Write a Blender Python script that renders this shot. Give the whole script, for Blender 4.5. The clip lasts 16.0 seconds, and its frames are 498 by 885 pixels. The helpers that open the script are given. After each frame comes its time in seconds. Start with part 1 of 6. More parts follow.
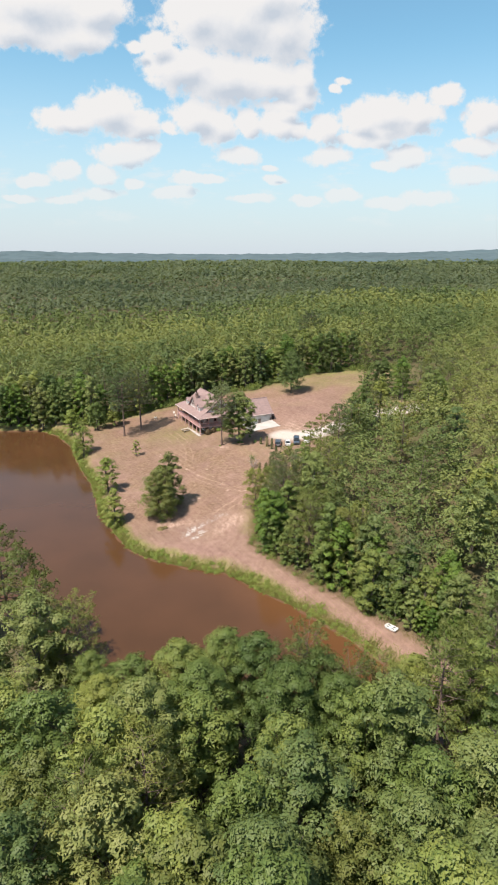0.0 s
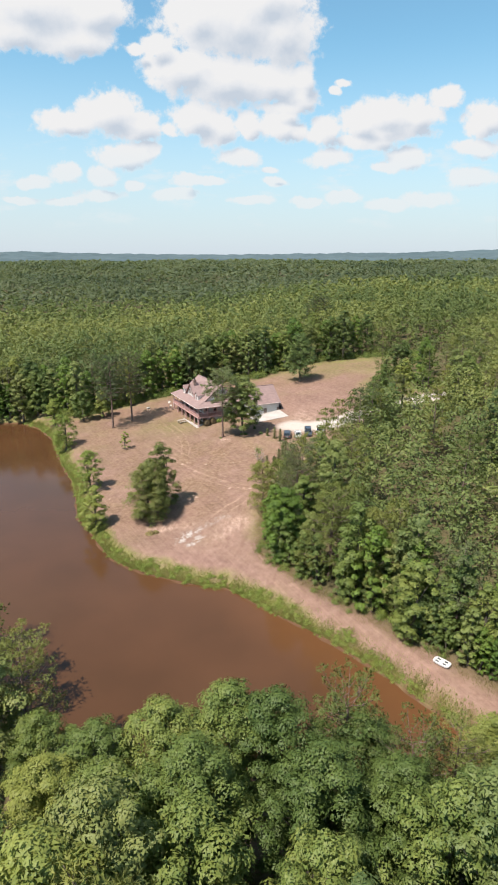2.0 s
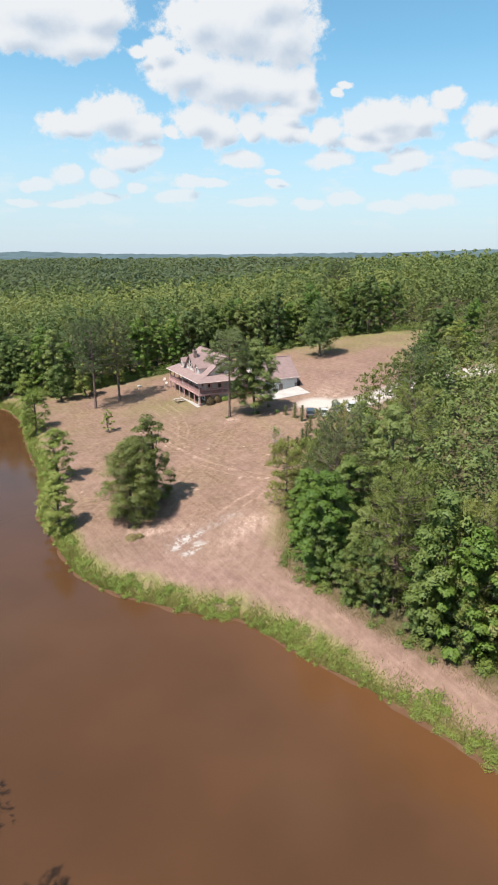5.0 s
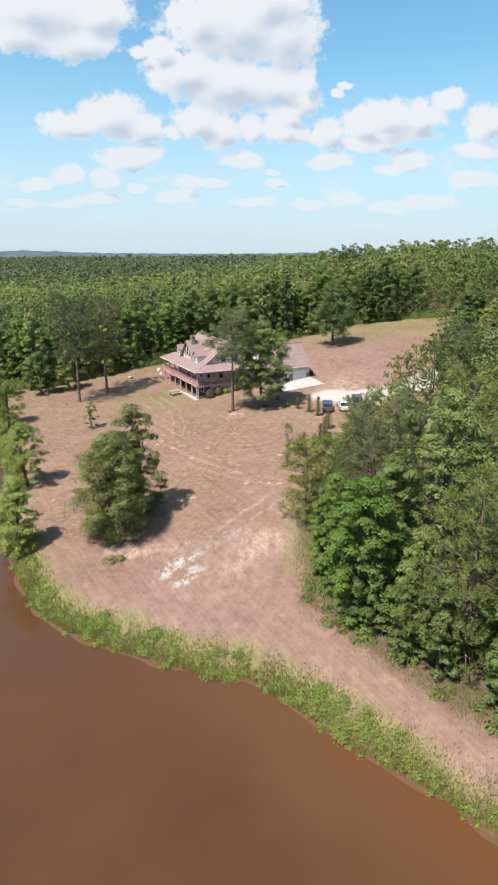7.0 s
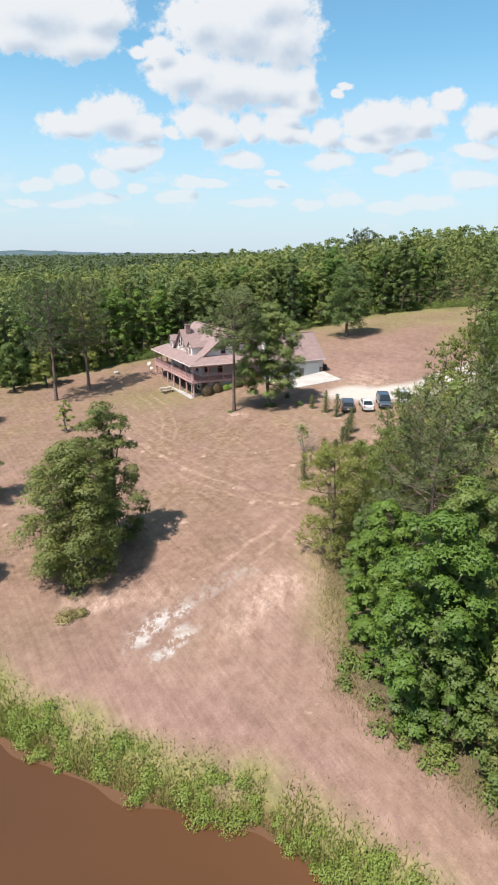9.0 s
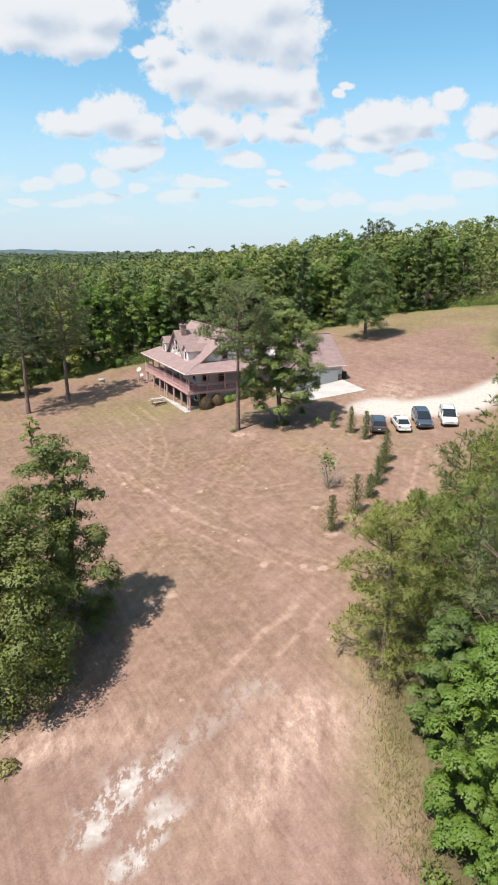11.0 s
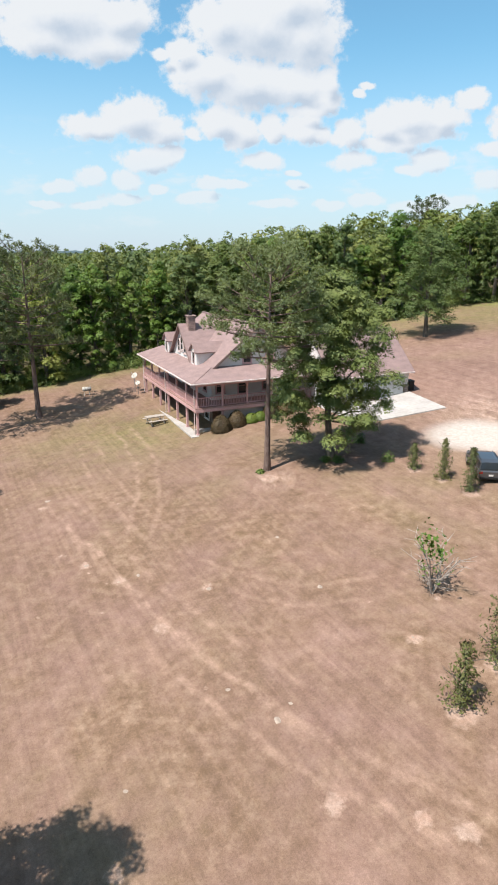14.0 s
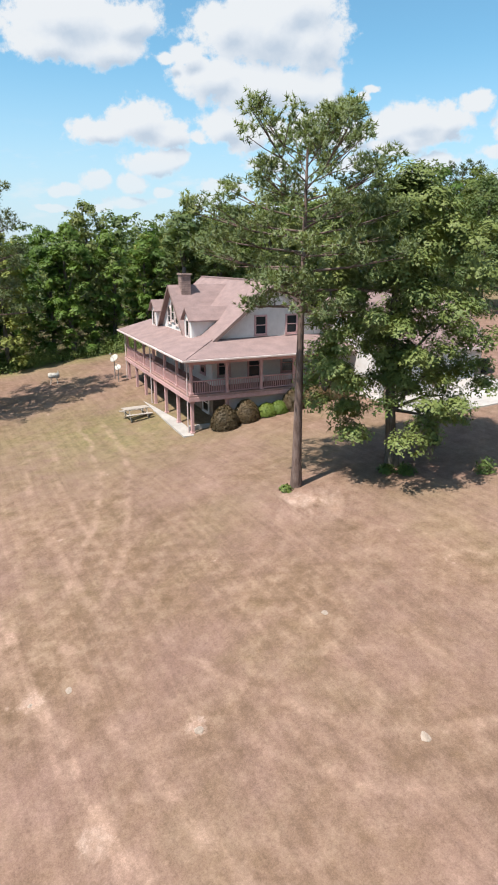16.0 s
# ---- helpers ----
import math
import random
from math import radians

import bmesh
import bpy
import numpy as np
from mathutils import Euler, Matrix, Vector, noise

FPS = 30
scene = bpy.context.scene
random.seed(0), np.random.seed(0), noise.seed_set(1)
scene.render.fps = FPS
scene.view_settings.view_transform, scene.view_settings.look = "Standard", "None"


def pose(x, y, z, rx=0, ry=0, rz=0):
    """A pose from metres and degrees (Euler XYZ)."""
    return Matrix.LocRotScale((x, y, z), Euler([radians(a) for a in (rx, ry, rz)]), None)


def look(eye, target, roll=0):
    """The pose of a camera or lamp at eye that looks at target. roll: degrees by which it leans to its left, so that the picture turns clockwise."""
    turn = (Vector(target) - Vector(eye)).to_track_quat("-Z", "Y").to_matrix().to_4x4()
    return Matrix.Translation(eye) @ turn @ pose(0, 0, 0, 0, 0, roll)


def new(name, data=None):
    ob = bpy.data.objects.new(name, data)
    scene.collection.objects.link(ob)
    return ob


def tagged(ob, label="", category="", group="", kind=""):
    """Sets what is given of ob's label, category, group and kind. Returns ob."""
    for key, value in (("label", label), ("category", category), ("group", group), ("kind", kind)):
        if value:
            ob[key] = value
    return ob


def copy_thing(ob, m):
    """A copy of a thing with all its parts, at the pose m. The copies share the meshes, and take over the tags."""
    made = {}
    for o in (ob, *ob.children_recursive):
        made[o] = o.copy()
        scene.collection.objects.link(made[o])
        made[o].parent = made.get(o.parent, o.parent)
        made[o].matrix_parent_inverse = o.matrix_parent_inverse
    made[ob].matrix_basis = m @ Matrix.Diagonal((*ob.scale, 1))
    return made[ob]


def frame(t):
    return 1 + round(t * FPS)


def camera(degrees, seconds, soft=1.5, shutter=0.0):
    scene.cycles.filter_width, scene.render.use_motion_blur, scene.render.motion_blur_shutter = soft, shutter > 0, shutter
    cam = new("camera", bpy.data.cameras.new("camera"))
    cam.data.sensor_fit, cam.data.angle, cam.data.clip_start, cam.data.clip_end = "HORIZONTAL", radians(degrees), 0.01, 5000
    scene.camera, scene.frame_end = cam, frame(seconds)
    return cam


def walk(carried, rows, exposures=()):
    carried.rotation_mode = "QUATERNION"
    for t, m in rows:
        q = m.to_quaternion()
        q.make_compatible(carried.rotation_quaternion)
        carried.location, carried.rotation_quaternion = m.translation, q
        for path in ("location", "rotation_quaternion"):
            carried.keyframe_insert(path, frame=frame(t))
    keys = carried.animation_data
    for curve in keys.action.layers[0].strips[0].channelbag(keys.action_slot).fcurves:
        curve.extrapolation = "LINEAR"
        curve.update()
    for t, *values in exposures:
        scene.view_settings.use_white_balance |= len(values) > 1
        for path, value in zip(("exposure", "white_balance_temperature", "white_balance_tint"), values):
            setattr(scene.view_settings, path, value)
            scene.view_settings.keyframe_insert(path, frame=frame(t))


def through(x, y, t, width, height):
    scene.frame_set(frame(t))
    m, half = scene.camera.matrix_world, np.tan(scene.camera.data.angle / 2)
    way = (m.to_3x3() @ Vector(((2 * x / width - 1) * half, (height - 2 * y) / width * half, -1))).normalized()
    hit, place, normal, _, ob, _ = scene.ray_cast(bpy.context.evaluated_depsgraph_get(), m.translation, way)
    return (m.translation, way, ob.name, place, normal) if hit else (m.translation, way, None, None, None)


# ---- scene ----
cam = camera(45.2, 16.0, soft=1.9)
METRES, EYE, TILT, LEAN, TURN = 135.0, 55.5, -17.6, 0.0, 0.0
ROWS = [
    (0.0, 0.0, 0.0, 0.0, -0.0, 0.0, -0.0),
    (0.5, -0.0041, 0.0371, -0.0043, 0.04, 0.02, 0.06),
    (1.0, -0.0064, 0.0739, -0.0083, 0.05, 0.05, 0.07),
    (1.5, -0.0075, 0.1111, -0.0127, 0.06, 0.09, 0.08),
    (2.0, -0.0077, 0.148, -0.0172, 0.04, 0.14, 0.04),
    (2.5, -0.0086, 0.185, -0.0215, 0.06, 0.18, -0.0),
    (3.0, -0.011, 0.2219, -0.0257, 0.13, 0.2, 0.04),
    (3.5, -0.0148, 0.2584, -0.0301, 0.19, 0.28, 0.04),
    (4.0, -0.0184, 0.2926, -0.0355, 0.24, 0.29, 0.06),
    (6.5, -0.0303, 0.4481, -0.0508, 0.2, 0.32, -0.05),
    (7.0, -0.0323, 0.4769, -0.0479, 0.2, 0.33, -0.07),
    (7.5, -0.0339, 0.506, -0.0459, 0.2, 0.35, -0.05),
    (8.0, -0.0354, 0.5353, -0.0447, 0.17, 0.35, -0.09),
    (8.5, -0.0364, 0.5646, -0.0437, 0.18, 0.36, -0.09),
    (11.0, -0.0433, 0.703, -0.0187, 0.25, 0.33, -0.19),
    (11.5, -0.0447, 0.7295, -0.0121, 0.41, 0.31, -0.23),
    (12.0, -0.0457, 0.7573, -0.0104, 0.65, 0.3, -0.28),
    (12.5, -0.0476, 0.7846, -0.0068, 0.96, 0.32, -0.38),
    (13.0, -0.0496, 0.8122, 0.0014, 1.29, 0.35, -0.48),
    (13.5, -0.0515, 0.8403, 0.0069, 1.67, 0.37, -0.52),
    (14.0, -0.0537, 0.8693, 0.0076, 1.95, 0.4, -0.59),
    (14.5, -0.056, 0.8989, 0.0075, 2.08, 0.43, -0.64),
    (15.0, -0.0583, 0.9287, 0.0076, 2.17, 0.46, -0.6),
    (15.5, -0.0609, 0.9587, 0.0076, 2.24, 0.52, -0.66),
    (16.0, -0.063, 0.9889, 0.0077, 2.38, 0.64, -0.65),
]
walk(cam, [(t, pose(0, 0, EYE, TILT, LEAN, TURN) @ pose(METRES * x, METRES * y, METRES * z, 90 + pitch, roll, yaw)) for t, x, y, z, yaw, pitch, roll in ROWS],
     [(0.0, 0.85, 6820, 13), (3.5, 0.85, 6540, 11), (7.0, 0.85, 6400, 10), (12.0, 0.85, 6400, 11), (16.0, 0.85, 6370, 10)])

# ---- light ----
SUN_EL, SUN_AZ = 61.0, 226.0          # degrees; azimuth clockwise from +y
world = bpy.data.worlds.new("world")
scene.world = world
world.use_nodes = True
wt = world.node_tree
wt.nodes.clear()
SKY, CLOUD, SKY_TINT = 0.052, 9.35, (1.38, 2.02, 1.96)


def node(tree, kind, ins=None, operation="", use_clamp=False, data_type="", blend_type="", interpolation_type="", attribute_name="", node_tree=None):
    """A node with its settings; ins maps a socket to a value or to another node's socket."""
    n = tree.nodes.new(kind)
    if operation:
        n.operation = operation
    if use_clamp:
        n.use_clamp = True
    if data_type:
        n.data_type = data_type
    if blend_type:
        n.blend_type = blend_type
    if interpolation_type:
        n.interpolation_type = interpolation_type
    if attribute_name:
        n.attribute_name = attribute_name
    if node_tree:
        n.node_tree = node_tree
    for key, value in (ins or {}).items():
        if isinstance(value, bpy.types.NodeSocket):
            tree.links.new(value, n.inputs[key])
        else:
            n.inputs[key].default_value = value
    return n


def maths(tree, op, a, b=0.0, c=0.0, clamp=False):
    return node(tree, "ShaderNodeMath", {0: a, 1: b, 2: c}, operation=op, use_clamp=clamp).outputs[0]


def ramp(tree, fac, stops, interp="LINEAR"):
    n = node(tree, "ShaderNodeValToRGB", {0: fac})
    n.color_ramp.interpolation = interp
    while len(n.color_ramp.elements) < len(stops):
        n.color_ramp.elements.new(0.5)
    for e, (p, c) in zip(n.color_ramp.elements, stops):
        e.position, e.color = p, (*c, 1) if len(c) == 3 else c
    return n.outputs[0]


def mixed(tree, fac, a, b, blend="MIX"):
    n = node(tree, "ShaderNodeMix", {0: fac}, data_type="RGBA", blend_type=blend)
    for i, v in ((6, a), (7, b)):
        if isinstance(v, bpy.types.NodeSocket):
            tree.links.new(v, n.inputs[i])
        else:
            n.inputs[i].default_value = (*v, 1)
    return n.outputs[2]


# cumulus puffs: (sideways, upward, half width, half height) as slopes of the line of sight ahead
HIGH_CLOUDS = [
    (-0.316, 0.335, 0.106, 0.044),
    (-0.223, 0.337, 0.061, 0.031),
    (-0.258, 0.300, 0.071, 0.027),
    (-0.343, 0.308, 0.066, 0.023),
    (-0.021, 0.321, 0.106, 0.060),
    (-0.077, 0.327, 0.049, 0.039),
    (0.044, 0.306, 0.060, 0.048),
    (0.020, 0.345, 0.071, 0.036),
    (-0.096, 0.261, 0.066, 0.031),
    (-0.038, 0.242, 0.087, 0.035),
    (0.029, 0.242, 0.068, 0.029),
    (0.077, 0.248, 0.023, 0.023),
    (-0.161, 0.285, 0.017, 0.009),
    (0.075, 0.222, 0.032, 0.019),
    (0.050, 0.208, 0.040, 0.010),
    (0.127, 0.234, 0.011, 0.007),
    (0.142, 0.243, 0.013, 0.006),
    (-0.132, 0.290, 0.028, 0.015),
]
MIDDLE_CLOUDS = [
    (-0.268, 0.189, 0.057, 0.023),
    (-0.208, 0.201, 0.053, 0.033),
    (-0.170, 0.184, 0.036, 0.026),
    (-0.081, 0.195, 0.043, 0.025),
    (-0.049, 0.181, 0.036, 0.029),
    (-0.124, 0.178, 0.015, 0.012),
    (-0.000, 0.185, 0.023, 0.019),
    (0.046, 0.185, 0.034, 0.023),
    (0.070, 0.178, 0.021, 0.012),
    (0.108, 0.178, 0.025, 0.023),
    (0.165, 0.190, 0.042, 0.023),
    (0.207, 0.200, 0.059, 0.029),
    (0.251, 0.197, 0.042, 0.023),
    (0.293, 0.221, 0.026, 0.016),
    (0.217, 0.176, 0.068, 0.015),
    (0.171, 0.162, 0.057, 0.012),
    (0.353, 0.190, 0.038, 0.025),
    (0.343, 0.153, 0.047, 0.015),
    (-0.194, 0.141, 0.049, 0.018),
    (-0.164, 0.150, 0.025, 0.012),
    (-0.013, 0.139, 0.036, 0.016),
    (0.116, 0.139, 0.036, 0.015),
    (0.241, 0.139, 0.040, 0.019),
]
LOW_CLOUDS = [
    (-0.287, 0.118, 0.028, 0.015),
    (-0.332, 0.107, 0.028, 0.010),
    (-0.226, 0.113, 0.028, 0.015),
    (-0.175, 0.102, 0.019, 0.008),
    (-0.096, 0.108, 0.026, 0.012),
    (-0.061, 0.105, 0.028, 0.007),
    (-0.110, 0.088, 0.040, 0.009),
    (0.034, 0.122, 0.014, 0.006),
    (0.039, 0.105, 0.021, 0.007),
    (0.345, 0.112, 0.045, 0.014),
    (-0.356, 0.083, 0.028, 0.006),
    (-0.286, 0.081, 0.040, 0.006),
    (-0.231, 0.088, 0.040, 0.009),
    (0.004, 0.081, 0.038, 0.007),
    (0.092, 0.078, 0.034, 0.007),
    (0.145, 0.083, 0.028, 0.011),
    (0.215, 0.073, 0.034, 0.011),
    (0.278, 0.083, 0.047, 0.011),
    (0.212, 0.129, 0.028, 0.008),
]


def cloud_group():
    """Cloud thickness at a place of the sky given as slopes."""
    g = bpy.data.node_groups.new("cloud_field", "ShaderNodeTree")
    g.interface.new_socket("At", in_out="INPUT", socket_type="NodeSocketVector")
    g.interface.new_socket("Field", in_out="OUTPUT", socket_type="NodeSocketFloat")
    g.interface.new_socket("Body", in_out="OUTPUT", socket_type="NodeSocketFloat")
    gi, go = g.nodes.new("NodeGroupInput"), g.nodes.new("NodeGroupOutput")
    at = gi.outputs[0]
    warp = node(g, "ShaderNodeTexNoise", {"Vector": at, "Scale": 9.0, "Detail": 5.0, "Roughness": 0.62})
    off = node(g, "ShaderNodeVectorMath", {0: warp.outputs["Color"], 1: (0.5, 0.5, 0.5)}, operation="SUBTRACT").outputs[0]
    off = node(g, "ShaderNodeVectorMath", {0: off, 1: (0.05, 0.032, 0.0)}, operation="MULTIPLY").outputs[0]
    at2 = node(g, "ShaderNodeVectorMath", {0: at, 1: off}, operation="ADD").outputs[0]
    total = None
    for u, v, ru, rv in HIGH_CLOUDS + MIDDLE_CLOUDS + LOW_CLOUDS:
        d = node(g, "ShaderNodeVectorMath", {0: at2, 1: (1 / ru, 1 / rv, 0), 2: (-u / ru, -v / rv, 0)}, operation="MULTIPLY_ADD").outputs[0]
        r = node(g, "ShaderNodeVectorMath", {0: d}, operation="LENGTH").outputs["Value"]
        total = r if total is None else maths(g, "SMOOTH_MIN", total, r, 0.32)
    fine = node(g, "ShaderNodeTexNoise", {"Vector": at, "Scale": 46.0, "Detail": 8.0, "Roughness": 0.62}).outputs[0]
    field = maths(g, "SUBTRACT", 1.12, total)
    field = maths(g, "ADD", field, maths(g, "MULTIPLY", maths(g, "SUBTRACT", fine, 0.5), 1.35))
    g.links.new(field, go.inputs[0])
    body = maths(g, "ADD", maths(g, "SUBTRACT", 1.12, total), maths(g, "MULTIPLY", maths(g, "SUBTRACT", fine, 0.5), 0.35))
    g.links.new(body, go.inputs[1])
    return g


sky = wt.nodes.new("ShaderNodeTexSky")
sky.sky_type, sky.sun_disc = "NISHITA", False
sky.sun_elevation, sky.sun_rotation = radians(SUN_EL), radians(SUN_AZ)
sky.air_density, sky.dust_density, sky.ozone_density = 1.0, 0.6, 1.0
way = node(wt, "ShaderNodeTexCoord").outputs["Generated"]
xyz = node(wt, "ShaderNodeSeparateXYZ", {0: way})
ahead = maths(wt, "MAXIMUM", xyz.outputs[1], 0.05)
slope_u = maths(wt, "DIVIDE", xyz.outputs[0], ahead)
slope_v = maths(wt, "DIVIDE", xyz.outputs[2], ahead)
flat = node(wt, "ShaderNodeCombineXYZ", {0: slope_u, 1: slope_v, 2: 0.0}).outputs[0]
above = node(wt, "ShaderNodeVectorMath", {0: flat, 1: (-0.014, 0.02, 0.0)}, operation="ADD").outputs[0]
grp = cloud_group()
here = node(wt, "ShaderNodeGroup", {0: flat}, node_tree=grp)
f0, body = here.outputs[0], here.outputs[1]
f1 = node(wt, "ShaderNodeGroup", {0: above}, node_tree=grp).outputs[1]
cover = node(wt, "ShaderNodeMapRange", {0: f0, 1: -0.02, 2: 0.4}, interpolation_type="SMOOTHSTEP").outputs[0]
front = node(wt, "ShaderNodeMapRange", {0: xyz.outputs[1], 1: 0.1, 2: 0.3}).outputs[0]
cover = maths(wt, "MULTIPLY", cover, front)
# thin broken rows of small cumulus low over the skyline
rows = node(wt, "ShaderNodeMapping", {0: flat, 3: (11.0, 32.0, 1.0)}).outputs[0]
rows = node(wt, "ShaderNodeTexNoise", {"Vector": rows, "Scale": 1.0, "Detail": 6.0, "Roughness": 0.6}).outputs[0]
rows = node(wt, "ShaderNodeMapRange", {0: rows, 1: 0.52, 2: 0.68}, interpolation_type="SMOOTHSTEP").outputs[0]
band = maths(wt, "MULTIPLY", node(wt, "ShaderNodeMapRange", {0: slope_v, 1: 0.02, 2: 0.06}).outputs[0], node(wt, "ShaderNodeMapRange", {0: slope_v, 1: 0.21, 2: 0.12}).outputs[0])
rows = maths(wt, "MULTIPLY", maths(wt, "MULTIPLY", rows, band), maths(wt, "MULTIPLY", front, 0.5))
cover = maths(wt, "MAXIMUM", cover, rows)
# the same broken cumulus goes on over the unseen sky; its cover is set to whiten skylight
up = maths(wt, "MAXIMUM", xyz.outputs[2], 0.06)
dome = node(wt, "ShaderNodeCombineXYZ", {0: maths(wt, "DIVIDE", xyz.outputs[0], up), 1: maths(wt, "DIVIDE", xyz.outputs[1], up), 2: 0.0}).outputs[0]
rest = node(wt, "ShaderNodeTexNoise", {"Vector": dome, "Scale": 1.6, "Detail": 6.0, "Roughness": 0.55}).outputs[0]
rest = node(wt, "ShaderNodeMapRange", {0: rest, 1: 0.5, 2: 0.63}, interpolation_type="SMOOTHSTEP").outputs[0]
beside = maths(wt, "MAXIMUM", maths(wt, "ABSOLUTE", slope_u), maths(wt, "MULTIPLY", slope_v, 0.98))
beside = node(wt, "ShaderNodeMapRange", {0: beside, 1: 0.55, 2: 0.75}).outputs[0]
rest = maths(wt, "MULTIPLY", rest, beside)
cover = maths(wt, "MAXIMUM", cover, rest)
billow = node(wt, "ShaderNodeTexNoise", {"Vector": flat, "Scale": 17.0, "Detail": 4.0, "Roughness": 0.6}).outputs[0]
billow = maths(wt, "MULTIPLY", maths(wt, "SUBTRACT", billow, 0.5), 0.45)
shade = node(wt, "ShaderNodeMapRange", {0: maths(wt, "ADD", maths(wt, "SUBTRACT", f1, maths(wt, "MULTIPLY", body, 0.5)), billow), 1: 0.1, 2: 0.72}).outputs[0]
shade = maths(wt, "MULTIPLY", shade, node(wt, "ShaderNodeMapRange", {0: f0, 1: 0.0, 2: 0.3}).outputs[0])
cloud = ramp(wt, shade, [(0.0, (1.0, 1.0, 1.0)), (0.3, (0.93, 0.95, 0.98)), (1.0, (0.66, 0.74, 0.84))])
low = node(wt, "ShaderNodeMapRange", {0: xyz.outputs[2], 1: -0.02, 2: 0.3}, interpolation_type="SMOOTHSTEP").outputs[0]
tint = mixed(wt, 1.0, sky.outputs[0], SKY_TINT, "MULTIPLY")
tint = mixed(wt, maths(wt, "MULTIPLY", maths(wt, "SUBTRACT", 1.0, low), 0.88), tint, (6.9, 7.8, 9.1))
paler = maths(wt, "MULTIPLY", cover, node(wt, "ShaderNodeMapRange", {0: xyz.outputs[2], 1: 0.0, 2: 0.16, 3: 0.35, 4: 1.0}).outputs[0])
cloudy = mixed(wt, paler, tint, mixed(wt, 1.0, cloud, (0.97 * CLOUD, CLOUD, 1.02 * CLOUD), "MULTIPLY"))
wt.links.new(node(wt, "ShaderNodeBackground", {0: cloudy, 1: SKY}).outputs[0], node(wt, "ShaderNodeOutputWorld").inputs[0])

sun = new("sun", bpy.data.lights.new("sun", "SUN"))
sun.data.energy, sun.data.angle, sun.data.color = 4.6, radians(0.6), (1.0, 0.92, 0.83)
sa, se = radians(SUN_AZ), radians(SUN_EL)
sun.matrix_world = look((0, 0, 200), (-math.sin(sa) * math.cos(se), -math.cos(sa) * math.cos(se), 200 - math.sin(se)))

# ---- materials ----
def surface(name, stops, scale=2.0, rough=0.8, bump=0.0, bump_scale=None, metallic=0.0, specular=0.3, per_object=0.0,
            coarse=None, stretch=(1, 1, 1)):
    """A procedural surface: colours by fine noise, a coarser wash over it, and fine relief."""
    m = bpy.data.materials.new(name)
    m.use_nodes = True
    t = m.node_tree
    b = t.nodes["Principled BSDF"]
    co = node(t, "ShaderNodeTexCoord").outputs["Object"]
    co = node(t, "ShaderNodeMapping", {0: co, 3: stretch}).outputs[0]
    fine = node(t, "ShaderNodeTexNoise", {"Vector": co, "Scale": scale, "Detail": 6.0, "Roughness": 0.65}).outputs[0]
    fine = node(t, "ShaderNodeMapRange", {0: fine, 1: 0.28, 2: 0.72}).outputs[0]
    n = len(stops)
    colour = ramp(t, fine, [(i / max(1, n - 1), tuple(0.78 * k for k in c)) for i, c in enumerate(stops)])
    wash = node(t, "ShaderNodeTexNoise", {"Vector": co, "Scale": coarse or scale * 0.13, "Detail": 3.0}).outputs[0]
    wash = node(t, "ShaderNodeMapRange", {0: wash, 1: 0.3, 2: 0.7, 3: 0.86, 4: 1.12}).outputs[0]
    if per_object:
        rnd = node(t, "ShaderNodeObjectInfo").outputs["Random"]
        wash = maths(t, "MULTIPLY", wash, node(t, "ShaderNodeMapRange", {0: rnd, 3: 1 - per_object, 4: 1 + per_object}).outputs[0])
    grey = node(t, "ShaderNodeCombineColor", {0: wash, 1: wash, 2: wash}).outputs[0]
    t.links.new(mixed(t, 1.0, colour, grey, "MULTIPLY"), b.inputs["Base Color"])
    b.inputs["Roughness"].default_value = rough
    b.inputs["Metallic"].default_value = metallic
    b.inputs["Specular IOR Level"].default_value = specular
    if bump:
        h = node(t, "ShaderNodeTexNoise", {"Vector": co, "Scale": bump_scale or scale * 3, "Detail": 5.0}).outputs[0]
        t.links.new(node(t, "ShaderNodeBump", {"Height": h, "Strength": bump, "Distance": 0.05}).outputs[0], b.inputs["Normal"])
    return m


